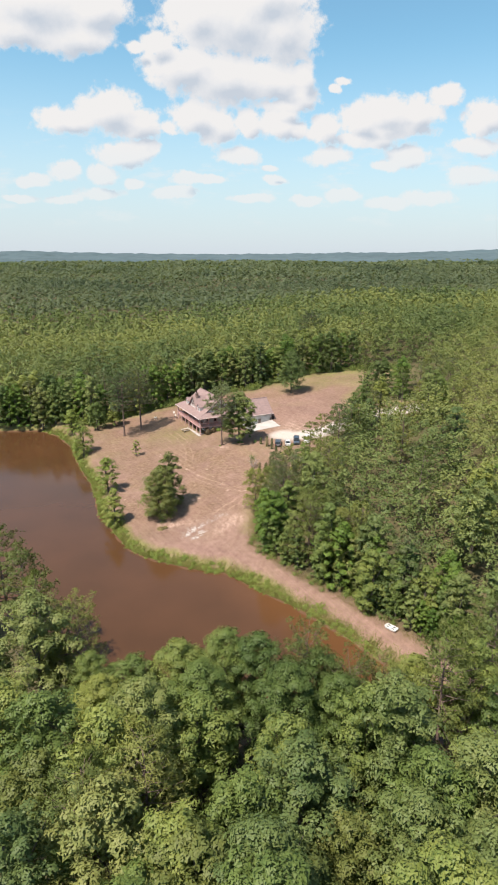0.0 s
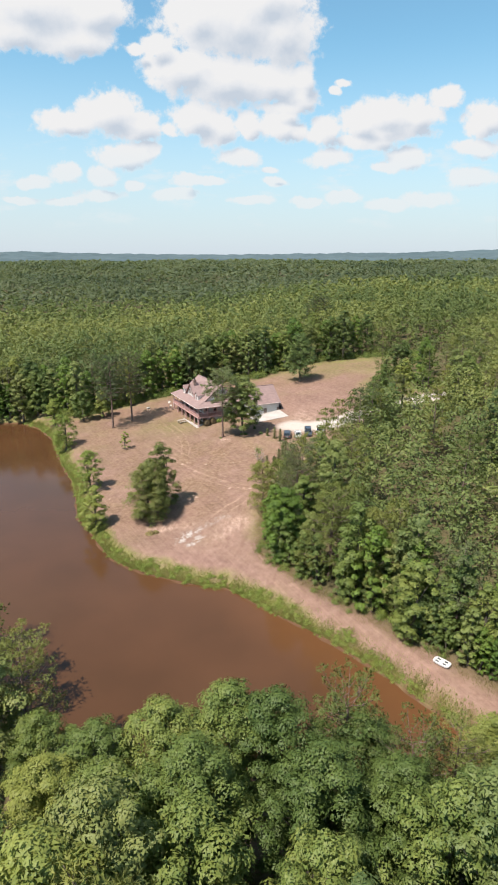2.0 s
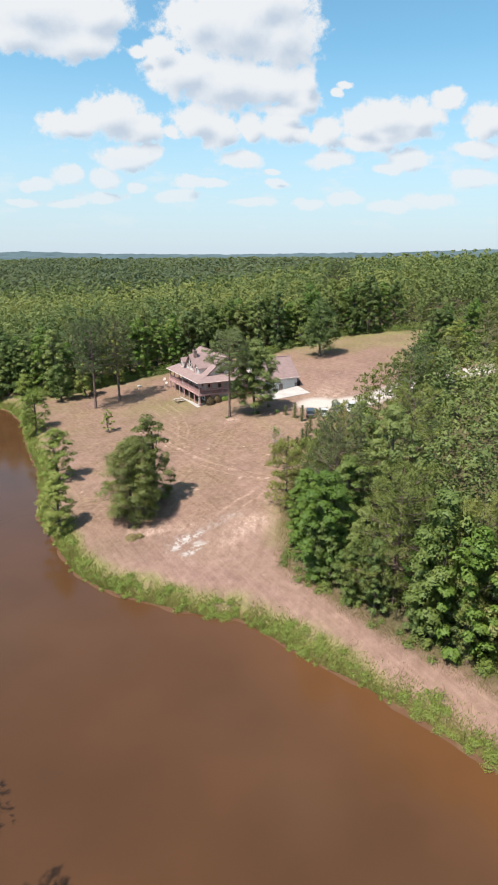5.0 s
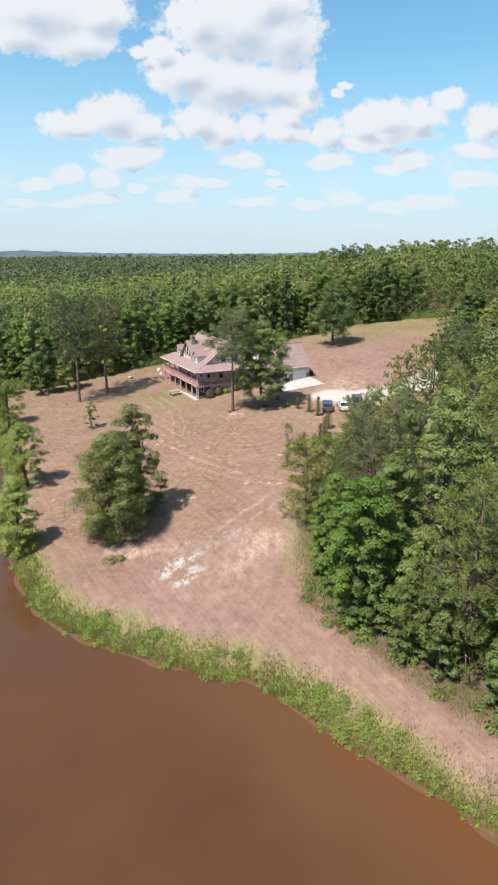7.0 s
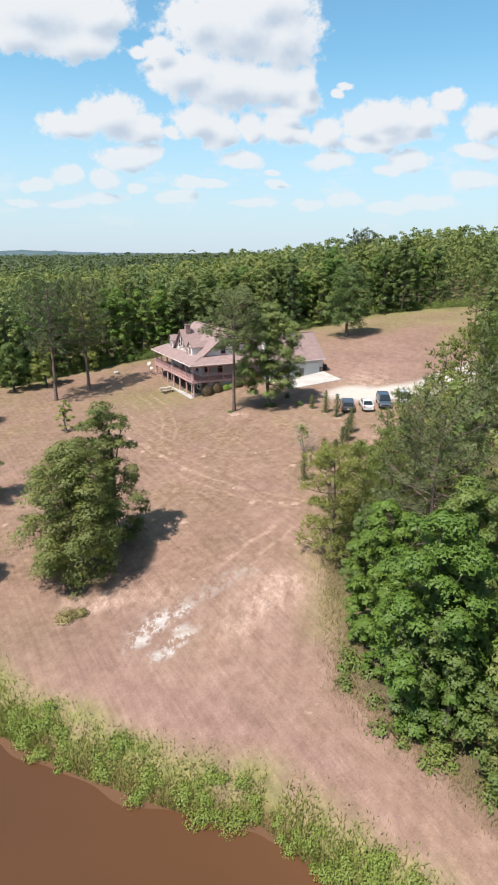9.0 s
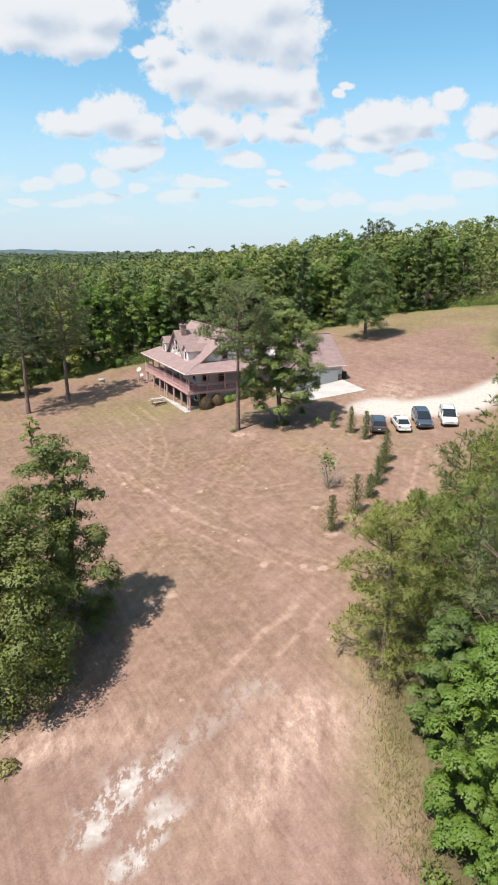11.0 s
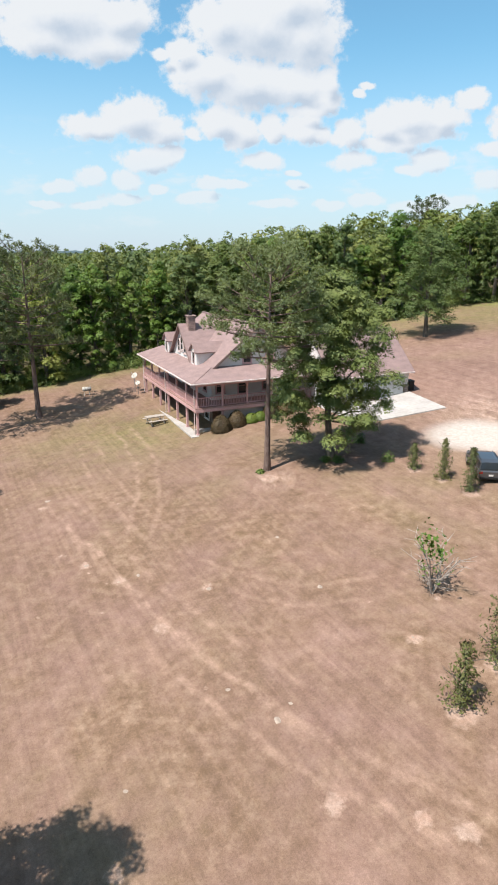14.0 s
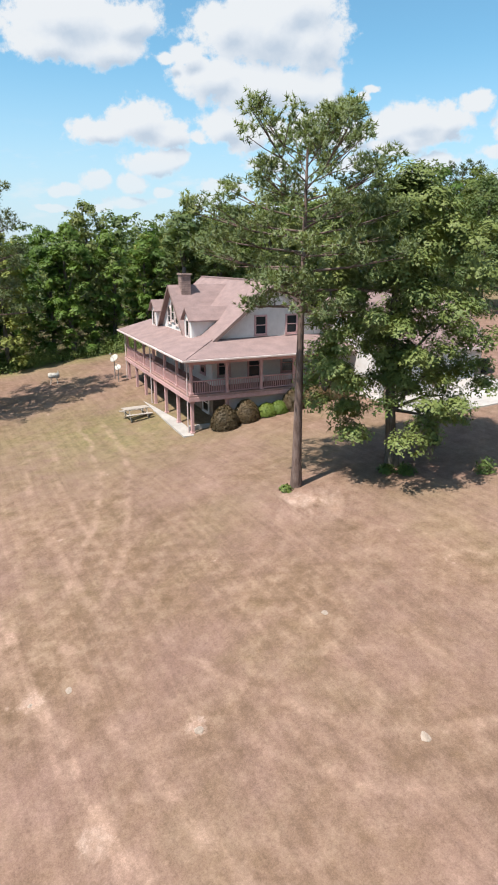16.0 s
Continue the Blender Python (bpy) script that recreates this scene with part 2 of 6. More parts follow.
def foliage(name, dark, mid, light, through=0.3, rough=0.55, patch=0.35, cell=8.0, tree=0.65, stands=0.0, soft=1.0):
    """Leaves: a hue for each tree, lighter and darker sprays within it, and light that shines through."""
    m = bpy.data.materials.new(name)
    m.use_nodes = True
    t = m.node_tree
    b = t.nodes["Principled BSDF"]
    out = t.nodes["Material Output"]
    geo = node(t, "ShaderNodeNewGeometry")
    rnd = node(t, "ShaderNodeObjectInfo").outputs["Random"]
    island = geo.outputs["Random Per Island"]
    spray = node(t, "ShaderNodeTexNoise", {"Vector": geo.outputs["Position"], "Scale": patch, "Detail": 3.0}).outputs[0]
    dark, mid, light = ((0.8 * r, 0.78 * g, 0.74 * b) for r, g, b in (dark, mid, light))
    # leaflets: each a little lighter or darker, and tilted its own way
    leaf = node(t, "ShaderNodeTexVoronoi", {"Vector": geo.outputs["Position"], "Scale": cell})
    own = node(t, "ShaderNodeSeparateXYZ", {0: leaf.outputs["Color"]}).outputs[0]
    f = maths(t, "ADD", maths(t, "MULTIPLY", maths(t, "SUBTRACT", rnd, 0.12), tree * 1.3), maths(t, "MULTIPLY", island, 0.16))
    f = maths(t, "ADD", f, maths(t, "MULTIPLY", maths(t, "SUBTRACT", own, 0.5), 0.2 * soft))
    if stands:
        wide = node(t, "ShaderNodeTexNoise", {"Vector": geo.outputs["Position"], "Scale": stands, "Detail": 3.0}).outputs[0]
        f = maths(t, "ADD", f, maths(t, "MULTIPLY", maths(t, "SUBTRACT", wide, 0.5), 2.2))
    tip = node(t, "ShaderNodeVectorMath", {0: leaf.outputs["Color"], 1: (0.5, 0.5, 0.5)}, operation="SUBTRACT").outputs[0]
    tip = node(t, "ShaderNodeVectorMath", {0: tip, 1: (0.4 * soft, 0.4 * soft, 0.3 * soft)}, operation="MULTIPLY").outputs[0]
    tip = node(t, "ShaderNodeVectorMath", {0: geo.outputs["Normal"], 1: tip}, operation="ADD").outputs[0]
    tip = node(t, "ShaderNodeVectorMath", {0: tip}, operation="NORMALIZE").outputs[0]
    t.links.new(tip, b.inputs["Normal"])
    f = maths(t, "ADD", f, maths(t, "MULTIPLY", maths(t, "SUBTRACT", spray, 0.35), 0.8))
    colour = ramp(t, f, [(0.05, dark), (0.5, mid), (1.0, light)])
    t.links.new(colour, b.inputs["Base Color"])
    b.inputs["Roughness"].default_value = rough
    b.inputs["Specular IOR Level"].default_value = 0.25
    tr = node(t, "ShaderNodeBsdfTranslucent", {0: mixed(t, 1.0, colour, (1.25, 1.25, 0.55), "MULTIPLY"), 1: tip})
    mx = node(t, "ShaderNodeMixShader", {0: 0.55 * through, 1: b.outputs[0], 2: tr.outputs[0]})
    t.links.new(mx.outputs[0], out.inputs[0])
    return m


LEAF = foliage("hardwood_leaves", (0.08, 0.13, 0.036), (0.145, 0.205, 0.054), (0.27, 0.305, 0.078), 0.42)
LEAF_DARK = foliage("oak_leaves", (0.068, 0.116, 0.037), (0.122, 0.178, 0.053), (0.21, 0.258, 0.079), 0.25)
NEEDLE_DARK = foliage("dark_pine_needles", (0.07, 0.105, 0.05), (0.115, 0.15, 0.07), (0.18, 0.205, 0.095), 0.4)
LEAF_BRIGHT = foliage("sunny_leaves", (0.08, 0.155, 0.028), (0.13, 0.215, 0.038), (0.2, 0.275, 0.058), 0.42, tree=0.35)
NEEDLE = foliage("pine_needles", (0.1, 0.145, 0.042), (0.165, 0.208, 0.058), (0.25, 0.272, 0.08), 0.45)
BLUE_LEAF = foliage("grey_green_leaves", (0.085, 0.135, 0.045), (0.155, 0.205, 0.066), (0.245, 0.27, 0.09), 0.4)
WOODS = foliage("far_woods_leaves", (0.075, 0.12, 0.042), (0.142, 0.19, 0.06), (0.25, 0.28, 0.085), 0.36, patch=0.12, cell=3.0, tree=0.4, stands=0.022)
LEAF_OLIVE = foliage("olive_leaves", (0.1, 0.132, 0.038), (0.165, 0.195, 0.055), (0.245, 0.262, 0.078), 0.42, tree=0.3)
# distance haze is put into this paler, bluer leaf colour
WOODS_HAZED = foliage("haze_tinted_woods_leaves", (0.088, 0.128, 0.08), (0.142, 0.184, 0.105), (0.2, 0.24, 0.135), 0.7, patch=0.03, cell=1.0, tree=0.45, stands=0.006, soft=0.45)
EVERGREEN = foliage("young_evergreen_leaves", (0.055, 0.078, 0.028), (0.09, 0.115, 0.038), (0.155, 0.16, 0.055), 0.25, patch=1.2)
NEEDLE_LIGHT = foliage("sunlit_pine_needles", (0.13, 0.182, 0.09), (0.215, 0.266, 0.13), (0.32, 0.355, 0.185), 0.5, patch=0.6)
# the blue of these wooded ridges is distance haze held in the base colour
RIDGES = surface("haze_blue_ridges", [(0.06, 0.098, 0.108), (0.098, 0.142, 0.158)], 0.012, 0.95, coarse=0.002)
BARK = surface("pine_bark", [(0.095, 0.066, 0.055), (0.2, 0.143, 0.122), (0.32, 0.242, 0.215)], 6.0, 0.95, 1.0, stretch=(1, 1, 0.25), specular=0.1)
BARK_GREY = surface("grey_bark", [(0.06, 0.052, 0.042), (0.12, 0.105, 0.085), (0.19, 0.17, 0.145)], 5.0, 0.9, 0.8, stretch=(1, 1, 0.3))
DEADWOOD = surface("dead_wood", [(0.3, 0.25, 0.21), (0.5, 0.44, 0.39)], 6.0, 0.9, 0.3)
GRASS = foliage("bank_grass_blades", (0.14, 0.19, 0.045), (0.22, 0.265, 0.07), (0.36, 0.34, 0.13), 0.35, patch=0.25)
SCRUB = foliage("dry_scrub_blades", (0.2, 0.19, 0.07), (0.32, 0.27, 0.12), (0.44, 0.34, 0.19), 0.4, patch=0.35)
SHRUB = foliage("bank_shrub_leaves", (0.12, 0.185, 0.036), (0.19, 0.26, 0.052), (0.28, 0.325, 0.085), 0.4, patch=0.5)
BOX_LEAF = foliage("clipped_shrub_leaves", (0.085, 0.064, 0.035), (0.14, 0.1, 0.055), (0.21, 0.15, 0.08), 0.35, patch=1.5)
SHINGLE = surface("mauve_shingles", [(0.27, 0.185, 0.172), (0.31, 0.218, 0.205), (0.355, 0.25, 0.238)], 9.0, 0.85, 0.3, stretch=(1, 1, 3))
SIDING = surface("pale_siding", [(0.72, 0.67, 0.64), (0.77, 0.73, 0.7), (0.82, 0.78, 0.75)], 3.0, 0.6, 0.1)
TRIM = surface("pink_trim_paint", [(0.55, 0.33, 0.32), (0.62, 0.385, 0.375), (0.68, 0.44, 0.43)], 4.0, 0.5, 0.1)
TRIM_PALE = surface("pale_trim_paint", [(0.68, 0.56, 0.53), (0.76, 0.65, 0.62)], 4.0, 0.5, 0.1)
BROWN_TRIM = surface("brown_trim_paint", [(0.22, 0.15, 0.13), (0.3, 0.21, 0.19)], 4.0, 0.5, 0.1)
WHITE = surface("white_paint", [(0.76, 0.75, 0.73), (0.82, 0.81, 0.79)], 3.0, 0.5, 0.05)
DECK = surface("deck_boards", [(0.33, 0.2, 0.18), (0.42, 0.27, 0.24)], 6.0, 0.7, 0.2)
CONCRETE = surface("pale_concrete", [(0.4, 0.37, 0.34), (0.47, 0.44, 0.41), (0.53, 0.5, 0.47)], 3.0, 0.9, 0.2)
STONE = surface("field_stone", [(0.2, 0.16, 0.14), (0.36, 0.28, 0.25), (0.5, 0.4, 0.36)], 3.0, 0.9, 0.5, per_object=0.25)
# dark base colour holds the shade under the porch; also backs bricks and stones
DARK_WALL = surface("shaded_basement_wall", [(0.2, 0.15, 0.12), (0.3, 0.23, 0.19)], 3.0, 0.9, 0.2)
CHIMNEY = surface("chimney_brick", [(0.22, 0.15, 0.13), (0.34, 0.24, 0.21), (0.42, 0.32, 0.29)], 6.0, 0.9, 0.3, per_object=0.2)
WEATHERED = surface("weathered_wood", [(0.36, 0.31, 0.27), (0.52, 0.46, 0.4)], 6.0, 0.85, 0.3)
METAL = surface("galvanised_metal", [(0.45, 0.45, 0.45), (0.6, 0.6, 0.6)], 6.0, 0.4, 0.0, metallic=0.8)
DISH = surface("pale_dish_paint", [(0.5, 0.47, 0.42), (0.6, 0.56, 0.5)], 5.0, 0.5)
RUBBER = surface("tyre_rubber", [(0.02, 0.02, 0.02), (0.035, 0.035, 0.035)], 10.0, 0.8)
BLACK = surface("black_plastic", [(0.015, 0.015, 0.016), (0.03, 0.03, 0.03)], 10.0, 0.5)
ROCK = surface("pale_rock", [(0.36, 0.28, 0.22), (0.48, 0.4, 0.33)], 3.0, 0.9, 0.5)


def gloss(name, colour, rough=0.2, metallic=0.0, coat=0.0):
    m = surface(name, [tuple(0.94 * c for c in colour), colour], 4.0, rough, 0.0, metallic=metallic, specular=0.5)
    m.node_tree.nodes["Principled BSDF"].inputs["Coat Weight"].default_value = coat
    return m


PANE = gloss("dark_window_glass", (0.025, 0.03, 0.035), 0.06)
CAR_GREY = gloss("dark_grey_car_paint", (0.1, 0.105, 0.115), 0.3, 0.4, 1.0)
CAR_BLUE = gloss("slate_blue_car_paint", (0.09, 0.11, 0.14), 0.3, 0.4, 1.0)
CAR_WHITE = gloss("white_car_paint", (0.78, 0.77, 0.75), 0.3, 0.0, 1.0)
RED_LAMP = gloss("red_lamp_lens", (0.35, 0.02, 0.02), 0.2)
CLEAR_LAMP = gloss("clear_lamp_lens", (0.7, 0.72, 0.75), 0.15)
CHROME = gloss("bright_metal", (0.6, 0.6, 0.62), 0.2, 1.0)


def ground_material():
    m = bpy.data.materials.new("red_clay_and_dry_grass")
    m.use_nodes = True
    t = m.node_tree
    b = t.nodes["Principled BSDF"]
    pos = node(t, "ShaderNodeNewGeometry").outputs["Position"]

    def noise_at(scale, lo, hi, detail=5.0, stretch=(1, 1, 1), rough=0.6):
        v = node(t, "ShaderNodeMapping", {0: pos, 2: (0, 0, 0.5 + 1.7 * scale), 3: stretch}).outputs[0]
        n = node(t, "ShaderNodeTexNoise", {"Vector": v, "Scale": scale, "Detail": detail, "Roughness": rough}).outputs[0]
        return node(t, "ShaderNodeMapRange", {0: n, 1: lo, 2: hi}).outputs[0]

    def layer(key):
        return node(t, "ShaderNodeAttribute", attribute_name=key).outputs["Fac"]

    clay = ramp(t, noise_at(0.9, 0.3, 0.7), [(0, (0.172, 0.106, 0.085)), (0.5, (0.208, 0.131, 0.106)), (1, (0.248, 0.162, 0.133))])
    straw = ramp(t, noise_at(1.6, 0.3, 0.7), [(0, (0.129, 0.083, 0.052)), (0.5, (0.179, 0.117, 0.079)), (1, (0.245, 0.169, 0.119))])
    green = ramp(t, noise_at(2.5, 0.3, 0.7), [(0, (0.100, 0.115, 0.039)), (1, (0.216, 0.193, 0.077))])
    pale = ramp(t, noise_at(2.2, 0.35, 0.65), [(0, (0.339, 0.227, 0.173)), (1, (0.431, 0.323, 0.262))])
    gravel = ramp(t, noise_at(3.5, 0.3, 0.7), [(0, (0.347, 0.304, 0.269)), (0.5, (0.393, 0.354, 0.316)), (1, (0.439, 0.400, 0.366))])
    litter = ramp(t, noise_at(1.8, 0.3, 0.7), [(0, (0.054, 0.046, 0.023)), (1, (0.115, 0.100, 0.054))])
    drift = noise_at(0.09, 0.35, 0.65, 5.0)
    sward = maths(t, "MULTIPLY", layer("straw"), noise_at(0.16, 0.3, 0.62, 10.0, rough=0.72), clamp=True)
    c = mixed(t, sward, clay, straw)
    thin = maths(t, "MULTIPLY", noise_at(0.11, 0.5, 0.68, 6.0), 0.22)
    c = mixed(t, maths(t, "MULTIPLY", thin, layer("straw")), c, green)
    c = mixed(t, maths(t, "MULTIPLY", layer("green"), noise_at(0.5, 0.2, 0.55)), c, green)
    c = mixed(t, 0.4, c, mixed(t, 1.0, c, ramp(t, drift, [(0, (0.78, 0.77, 0.76)), (1, (1.2, 1.2, 1.2))]), "MULTIPLY"))
    spots = maths(t, "MULTIPLY", noise_at(0.8, 0.7, 0.76, 4.0), maths(t, "SUBTRACT", 0.75, layer("green")), clamp=True)
    c = mixed(t, spots, c, pale)
    c = mixed(t, maths(t, "MULTIPLY", layer("pale"), noise_at(0.8, 0.42, 0.66, 9.0, (1.5, 0.7, 1), 0.75)), c, pale)
    # wheel ruts in pairs and washed-out single lines: arcs that break up along their way
    lines = None
    shake = node(t, "ShaderNodeTexNoise", {"Vector": pos, "Scale": 0.35, "Detail": 5.0}).outputs[0]
    shake = maths(t, "MULTIPLY", maths(t, "SUBTRACT", shake, 0.5), 1.3)
    flatp = node(t, "ShaderNodeVectorMath", {0: pos, 1: (1, 1, 0)}, operation="MULTIPLY").outputs[0]
    for (cx, cy, r), (ends, gap, wide, strength) in zip(RUTS, RUT_WAYS):
        dist = node(t, "ShaderNodeVectorMath", {0: flatp, 1: (cx, cy, 0)}, operation="DISTANCE").outputs["Value"]
        off = maths(t, "ABSOLUTE", maths(t, "ADD", maths(t, "SUBTRACT", dist, r), shake))
        rut = maths(t, "ABSOLUTE", maths(t, "SUBTRACT", off, gap))
        rut = node(t, "ShaderNodeMapRange", {0: rut, 1: wide, 2: wide * 0.2, 4: strength}, interpolation_type="SMOOTHSTEP").outputs[0]
        (ax, ay), _, (bx, by) = ends
        mid = node(t, "ShaderNodeVectorMath", {0: flatp, 1: ((ax + bx) / 2, (ay + by) / 2, 0)}, operation="DISTANCE").outputs["Value"]
        half = math.hypot(bx - ax, by - ay) / 2
        rut = maths(t, "MULTIPLY", rut, node(t, "ShaderNodeMapRange", {0: mid, 1: half + 1.5, 2: half - 2.0}, interpolation_type="SMOOTHSTEP").outputs[0])
        lines = rut if lines is None else maths(t, "MAXIMUM", lines, rut)
    lines = maths(t, "MULTIPLY", lines, noise_at(0.9, 0.38, 0.62, 8.0, rough=0.7))
    c = mixed(t, lines, c, (0.37, 0.25, 0.19))
    jag = node(t, "ShaderNodeTexNoise", {"Vector": pos, "Scale": 2.2, "Detail": 6.0, "Roughness": 0.7}).outputs[0]
    jag = maths(t, "MULTIPLY", maths(t, "SUBTRACT", jag, 0.5), 1.1)
    for x, y, r in BARE_SPOTS:
        dist = node(t, "ShaderNodeVectorMath", {0: flatp, 1: (x, y, 0)}, operation="DISTANCE").outputs["Value"]
        bare = node(t, "ShaderNodeMapRange", {0: maths(t, "ADD", dist, jag), 1: r, 2: r * 0.5, 4: 0.6}).outputs[0]
        c = mixed(t, bare, c, pale)
    # mown streaks
    for angle, fine, by in ((-0.52, 4.5, 0.1), (0.25, 3.0, 0.05)):
        v = node(t, "ShaderNodeVectorRotate", {"Vector": pos, "Angle": angle}).outputs[0]
        v = node(t, "ShaderNodeMapping", {0: v, 3: (fine, 0.2, 1)}).outputs[0]
        mown = node(t, "ShaderNodeTexNoise", {"Vector": v, "Scale": 0.8, "Detail": 5.0, "Roughness": 0.65}).outputs[0]
        mown = node(t, "ShaderNodeMapRange", {0: mown, 1: 0.35, 2: 0.65, 3: 1 - by, 4: 1 + by}).outputs[0]
        c = mixed(t, 1.0, c, node(t, "ShaderNodeCombineColor", {0: mown, 1: mown, 2: mown}).outputs[0], "MULTIPLY")
    streak = noise_at(0.5, 0.35, 0.75, 6.0, (2.2, 0.35, 1))
    c = mixed(t, 0.07, c, mixed(t, 1.0, c, ramp(t, streak, [(0, (0.72, 0.7, 0.7)), (1, (1.35, 1.36, 1.38))]), "MULTIPLY"))
    clods = noise_at(8.5, 0.25, 0.75, 6.0, rough=0.75)
    c = mixed(t, 0.55, c, mixed(t, 1.0, c, ramp(t, clods, [(0, (0.6, 0.58, 0.57)), (0.5, (1.0, 1.0, 1.0)), (1, (1.4, 1.42, 1.45))]), "MULTIPLY"))
    grit = noise_at(26.0, 0.3, 0.7, 4.0, rough=0.7)
    c = mixed(t, 0.5, c, mixed(t, 1.0, c, ramp(t, grit, [(0, (0.6, 0.58, 0.57)), (0.5, (1.0, 1.0, 1.0)), (1, (1.4, 1.42, 1.45))]), "MULTIPLY"))
    c = mixed(t, maths(t, "MULTIPLY", layer("rubble"), noise_at(1.3, 0.46, 0.52, 9.0, (1.2, 0.7, 1), 0.75)), c, ramp(t, noise_at(2.0, 0.3, 0.7), [(0, (0.285, 0.239, 0.212)), (1, (0.416, 0.385, 0.358))]))
    c = mixed(t, maths(t, "MULTIPLY", layer("gravel"), noise_at(0.35, 0.05, 0.4, 6.0)), c, gravel)
    c = mixed(t, layer("woods"), c, litter)
    c = mixed(t, layer("mud"), c, (0.100, 0.054, 0.031))
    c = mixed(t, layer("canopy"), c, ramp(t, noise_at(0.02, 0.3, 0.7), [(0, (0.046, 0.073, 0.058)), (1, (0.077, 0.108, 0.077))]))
    t.links.new(c, b.inputs["Base Color"])
    b.inputs["Roughness"].default_value = 0.95
    b.inputs["Specular IOR Level"].default_value = 0.1
    h = maths(t, "ADD", noise_at(1.2, 0.2, 0.8, 6.0), maths(t, "MULTIPLY", noise_at(7.0, 0.2, 0.8, 4.0), 0.4))
    t.links.new(node(t, "ShaderNodeBump", {"Height": h, "Strength": 0.5, "Distance": 0.06}).outputs[0], b.inputs["Normal"])
    return m


def water_material():
    m = bpy.data.materials.new("muddy_pond_water")
    m.use_nodes = True
    t = m.node_tree
    b = t.nodes["Principled BSDF"]
    pos = node(t, "ShaderNodeNewGeometry").outputs["Position"]
    silt = node(t, "ShaderNodeTexNoise", {"Vector": pos, "Scale": 0.06, "Detail": 4.0}).outputs[0]
    silt = node(t, "ShaderNodeMapRange", {0: silt, 1: 0.35, 2: 0.65}).outputs[0]
    shallow = node(t, "ShaderNodeAttribute", attribute_name="shallow").outputs["Fac"]
    c = ramp(t, silt, [(0, (0.062, 0.03, 0.0135)), (1, (0.079, 0.037, 0.017))])
    c = mixed(t, maths(t, "MULTIPLY", shallow, 0.6), c, (0.123, 0.055, 0.023))
    t.links.new(c, b.inputs["Base Color"])
    b.inputs["Roughness"].default_value = 0.12
    b.inputs["IOR"].default_value = 1.33
    w = node(t, "ShaderNodeTexNoise", {"Vector": node(t, "ShaderNodeMapping", {0: pos, 3: (1, 0.6, 1)}).outputs[0], "Scale": 2.2, "Detail": 3.0}).outputs[0]
    t.links.new(node(t, "ShaderNodeBump", {"Height": w, "Strength": 0.06, "Distance": 0.05}).outputs[0], b.inputs["Normal"])
    return m




def circle(a, b, c):
    """Centre and radius of the circle through three places."""
    m = np.array([[b[0] - a[0], b[1] - a[1]], [c[0] - a[0], c[1] - a[1]]], float)
    rhs = 0.5 * np.array([b[0] ** 2 - a[0] ** 2 + b[1] ** 2 - a[1] ** 2, c[0] ** 2 - a[0] ** 2 + c[1] ** 2 - a[1] ** 2])
    x, y = np.linalg.solve(m, rhs)
    return float(x), float(y), float(math.hypot(a[0] - x, a[1] - y))


# each: three places along the way, half the gap between the ruts, their width, how bare they are
RUT_WAYS = [
    (((-22.6, 171), (-16.3, 153.5), (-15.6, 146)), 0.85, 0.3, 0.4),
    (((-24.5, 166), (-19.5, 155), (-13.5, 146)), 0.85, 0.3, 0.3),
    (((-23.2, 152), (-12.1, 138.1), (-6.4, 131.4)), 0.0, 0.3, 0.6),
    (((-12.6, 137.8), (-7.3, 131.6), (0.4, 126.3)), 0.8, 0.3, 0.4),
    (((12.0, 147), (7.9, 136.2), (4.0, 129)), 0.8, 0.4, 0.55),
    (((-7.5, 117), (-6.3, 118.8), (-2.7, 123.2)), 0.0, 0.45, 0.7),
    (((-5.9, 115.3), (-4.6, 117.8), (-0.5, 123)), 0.0, 0.3, 0.5),
    (((4.4, 142.5), (-4, 139.8), (-13, 145)), 0.8, 0.25, 0.22),
    (((-26, 158), (-17, 145), (-6.0, 132.5)), 0.85, 0.3, 0.3),
]
RUTS = [circle(*way_of_rut[0]) for way_of_rut in RUT_WAYS]
BARE_SPOTS = [(-11.3, 125.0, 0.5), (-11.9, 125.8, 0.3), (-12.5, 124.2, 0.45), (-5.0, 127.9, 0.42), (-2.1, 127.2, 0.4), (-0.9, 126.7, 0.5), (-0.6, 135.8, 0.4),
              (-18.3, 144.1, 0.4), (-15.8, 142.4, 0.45), (-10.6, 141.2, 0.35), (-23.8, 152.3, 0.4), (0.3, 131.3, 0.75), (2.5, 133.7, 0.65),
              (6.0, 149.2, 0.7), (3.2, 153.4, 0.6), (4.8, 151.4, 0.5), (-7.2, 153.4, 0.8), (-12.6, 138.0, 0.5)]
GROUND, WATER = ground_material(), water_material()

# ---- the lie of the land ----
POND = [(-112, 176), (-82, 186), (-67, 187), (-60, 181), (-53, 170), (-48, 158), (-43.5, 148), (-39.5, 140), (-36.5, 132), (-33, 121),
        (-30, 116.5), (-27, 111), (-23.5, 105.5), (-20, 102.5), (-15, 99.8), (-10.5, 97.9), (-7, 96.9), (-4.5, 96.5), (-2, 94.2), (0.5, 91.7),
        (3.2, 89.2), (6.7, 86.3), (10.5, 82.3), (14.5, 77.8), (18.5, 72.5), (22.5, 66.5), (27, 60), (22, 55.5), (10, 57.5), (-3, 58),
        (-14, 60), (-22, 67), (-33, 78), (-50, 88), (-80, 94), (-112, 96)]
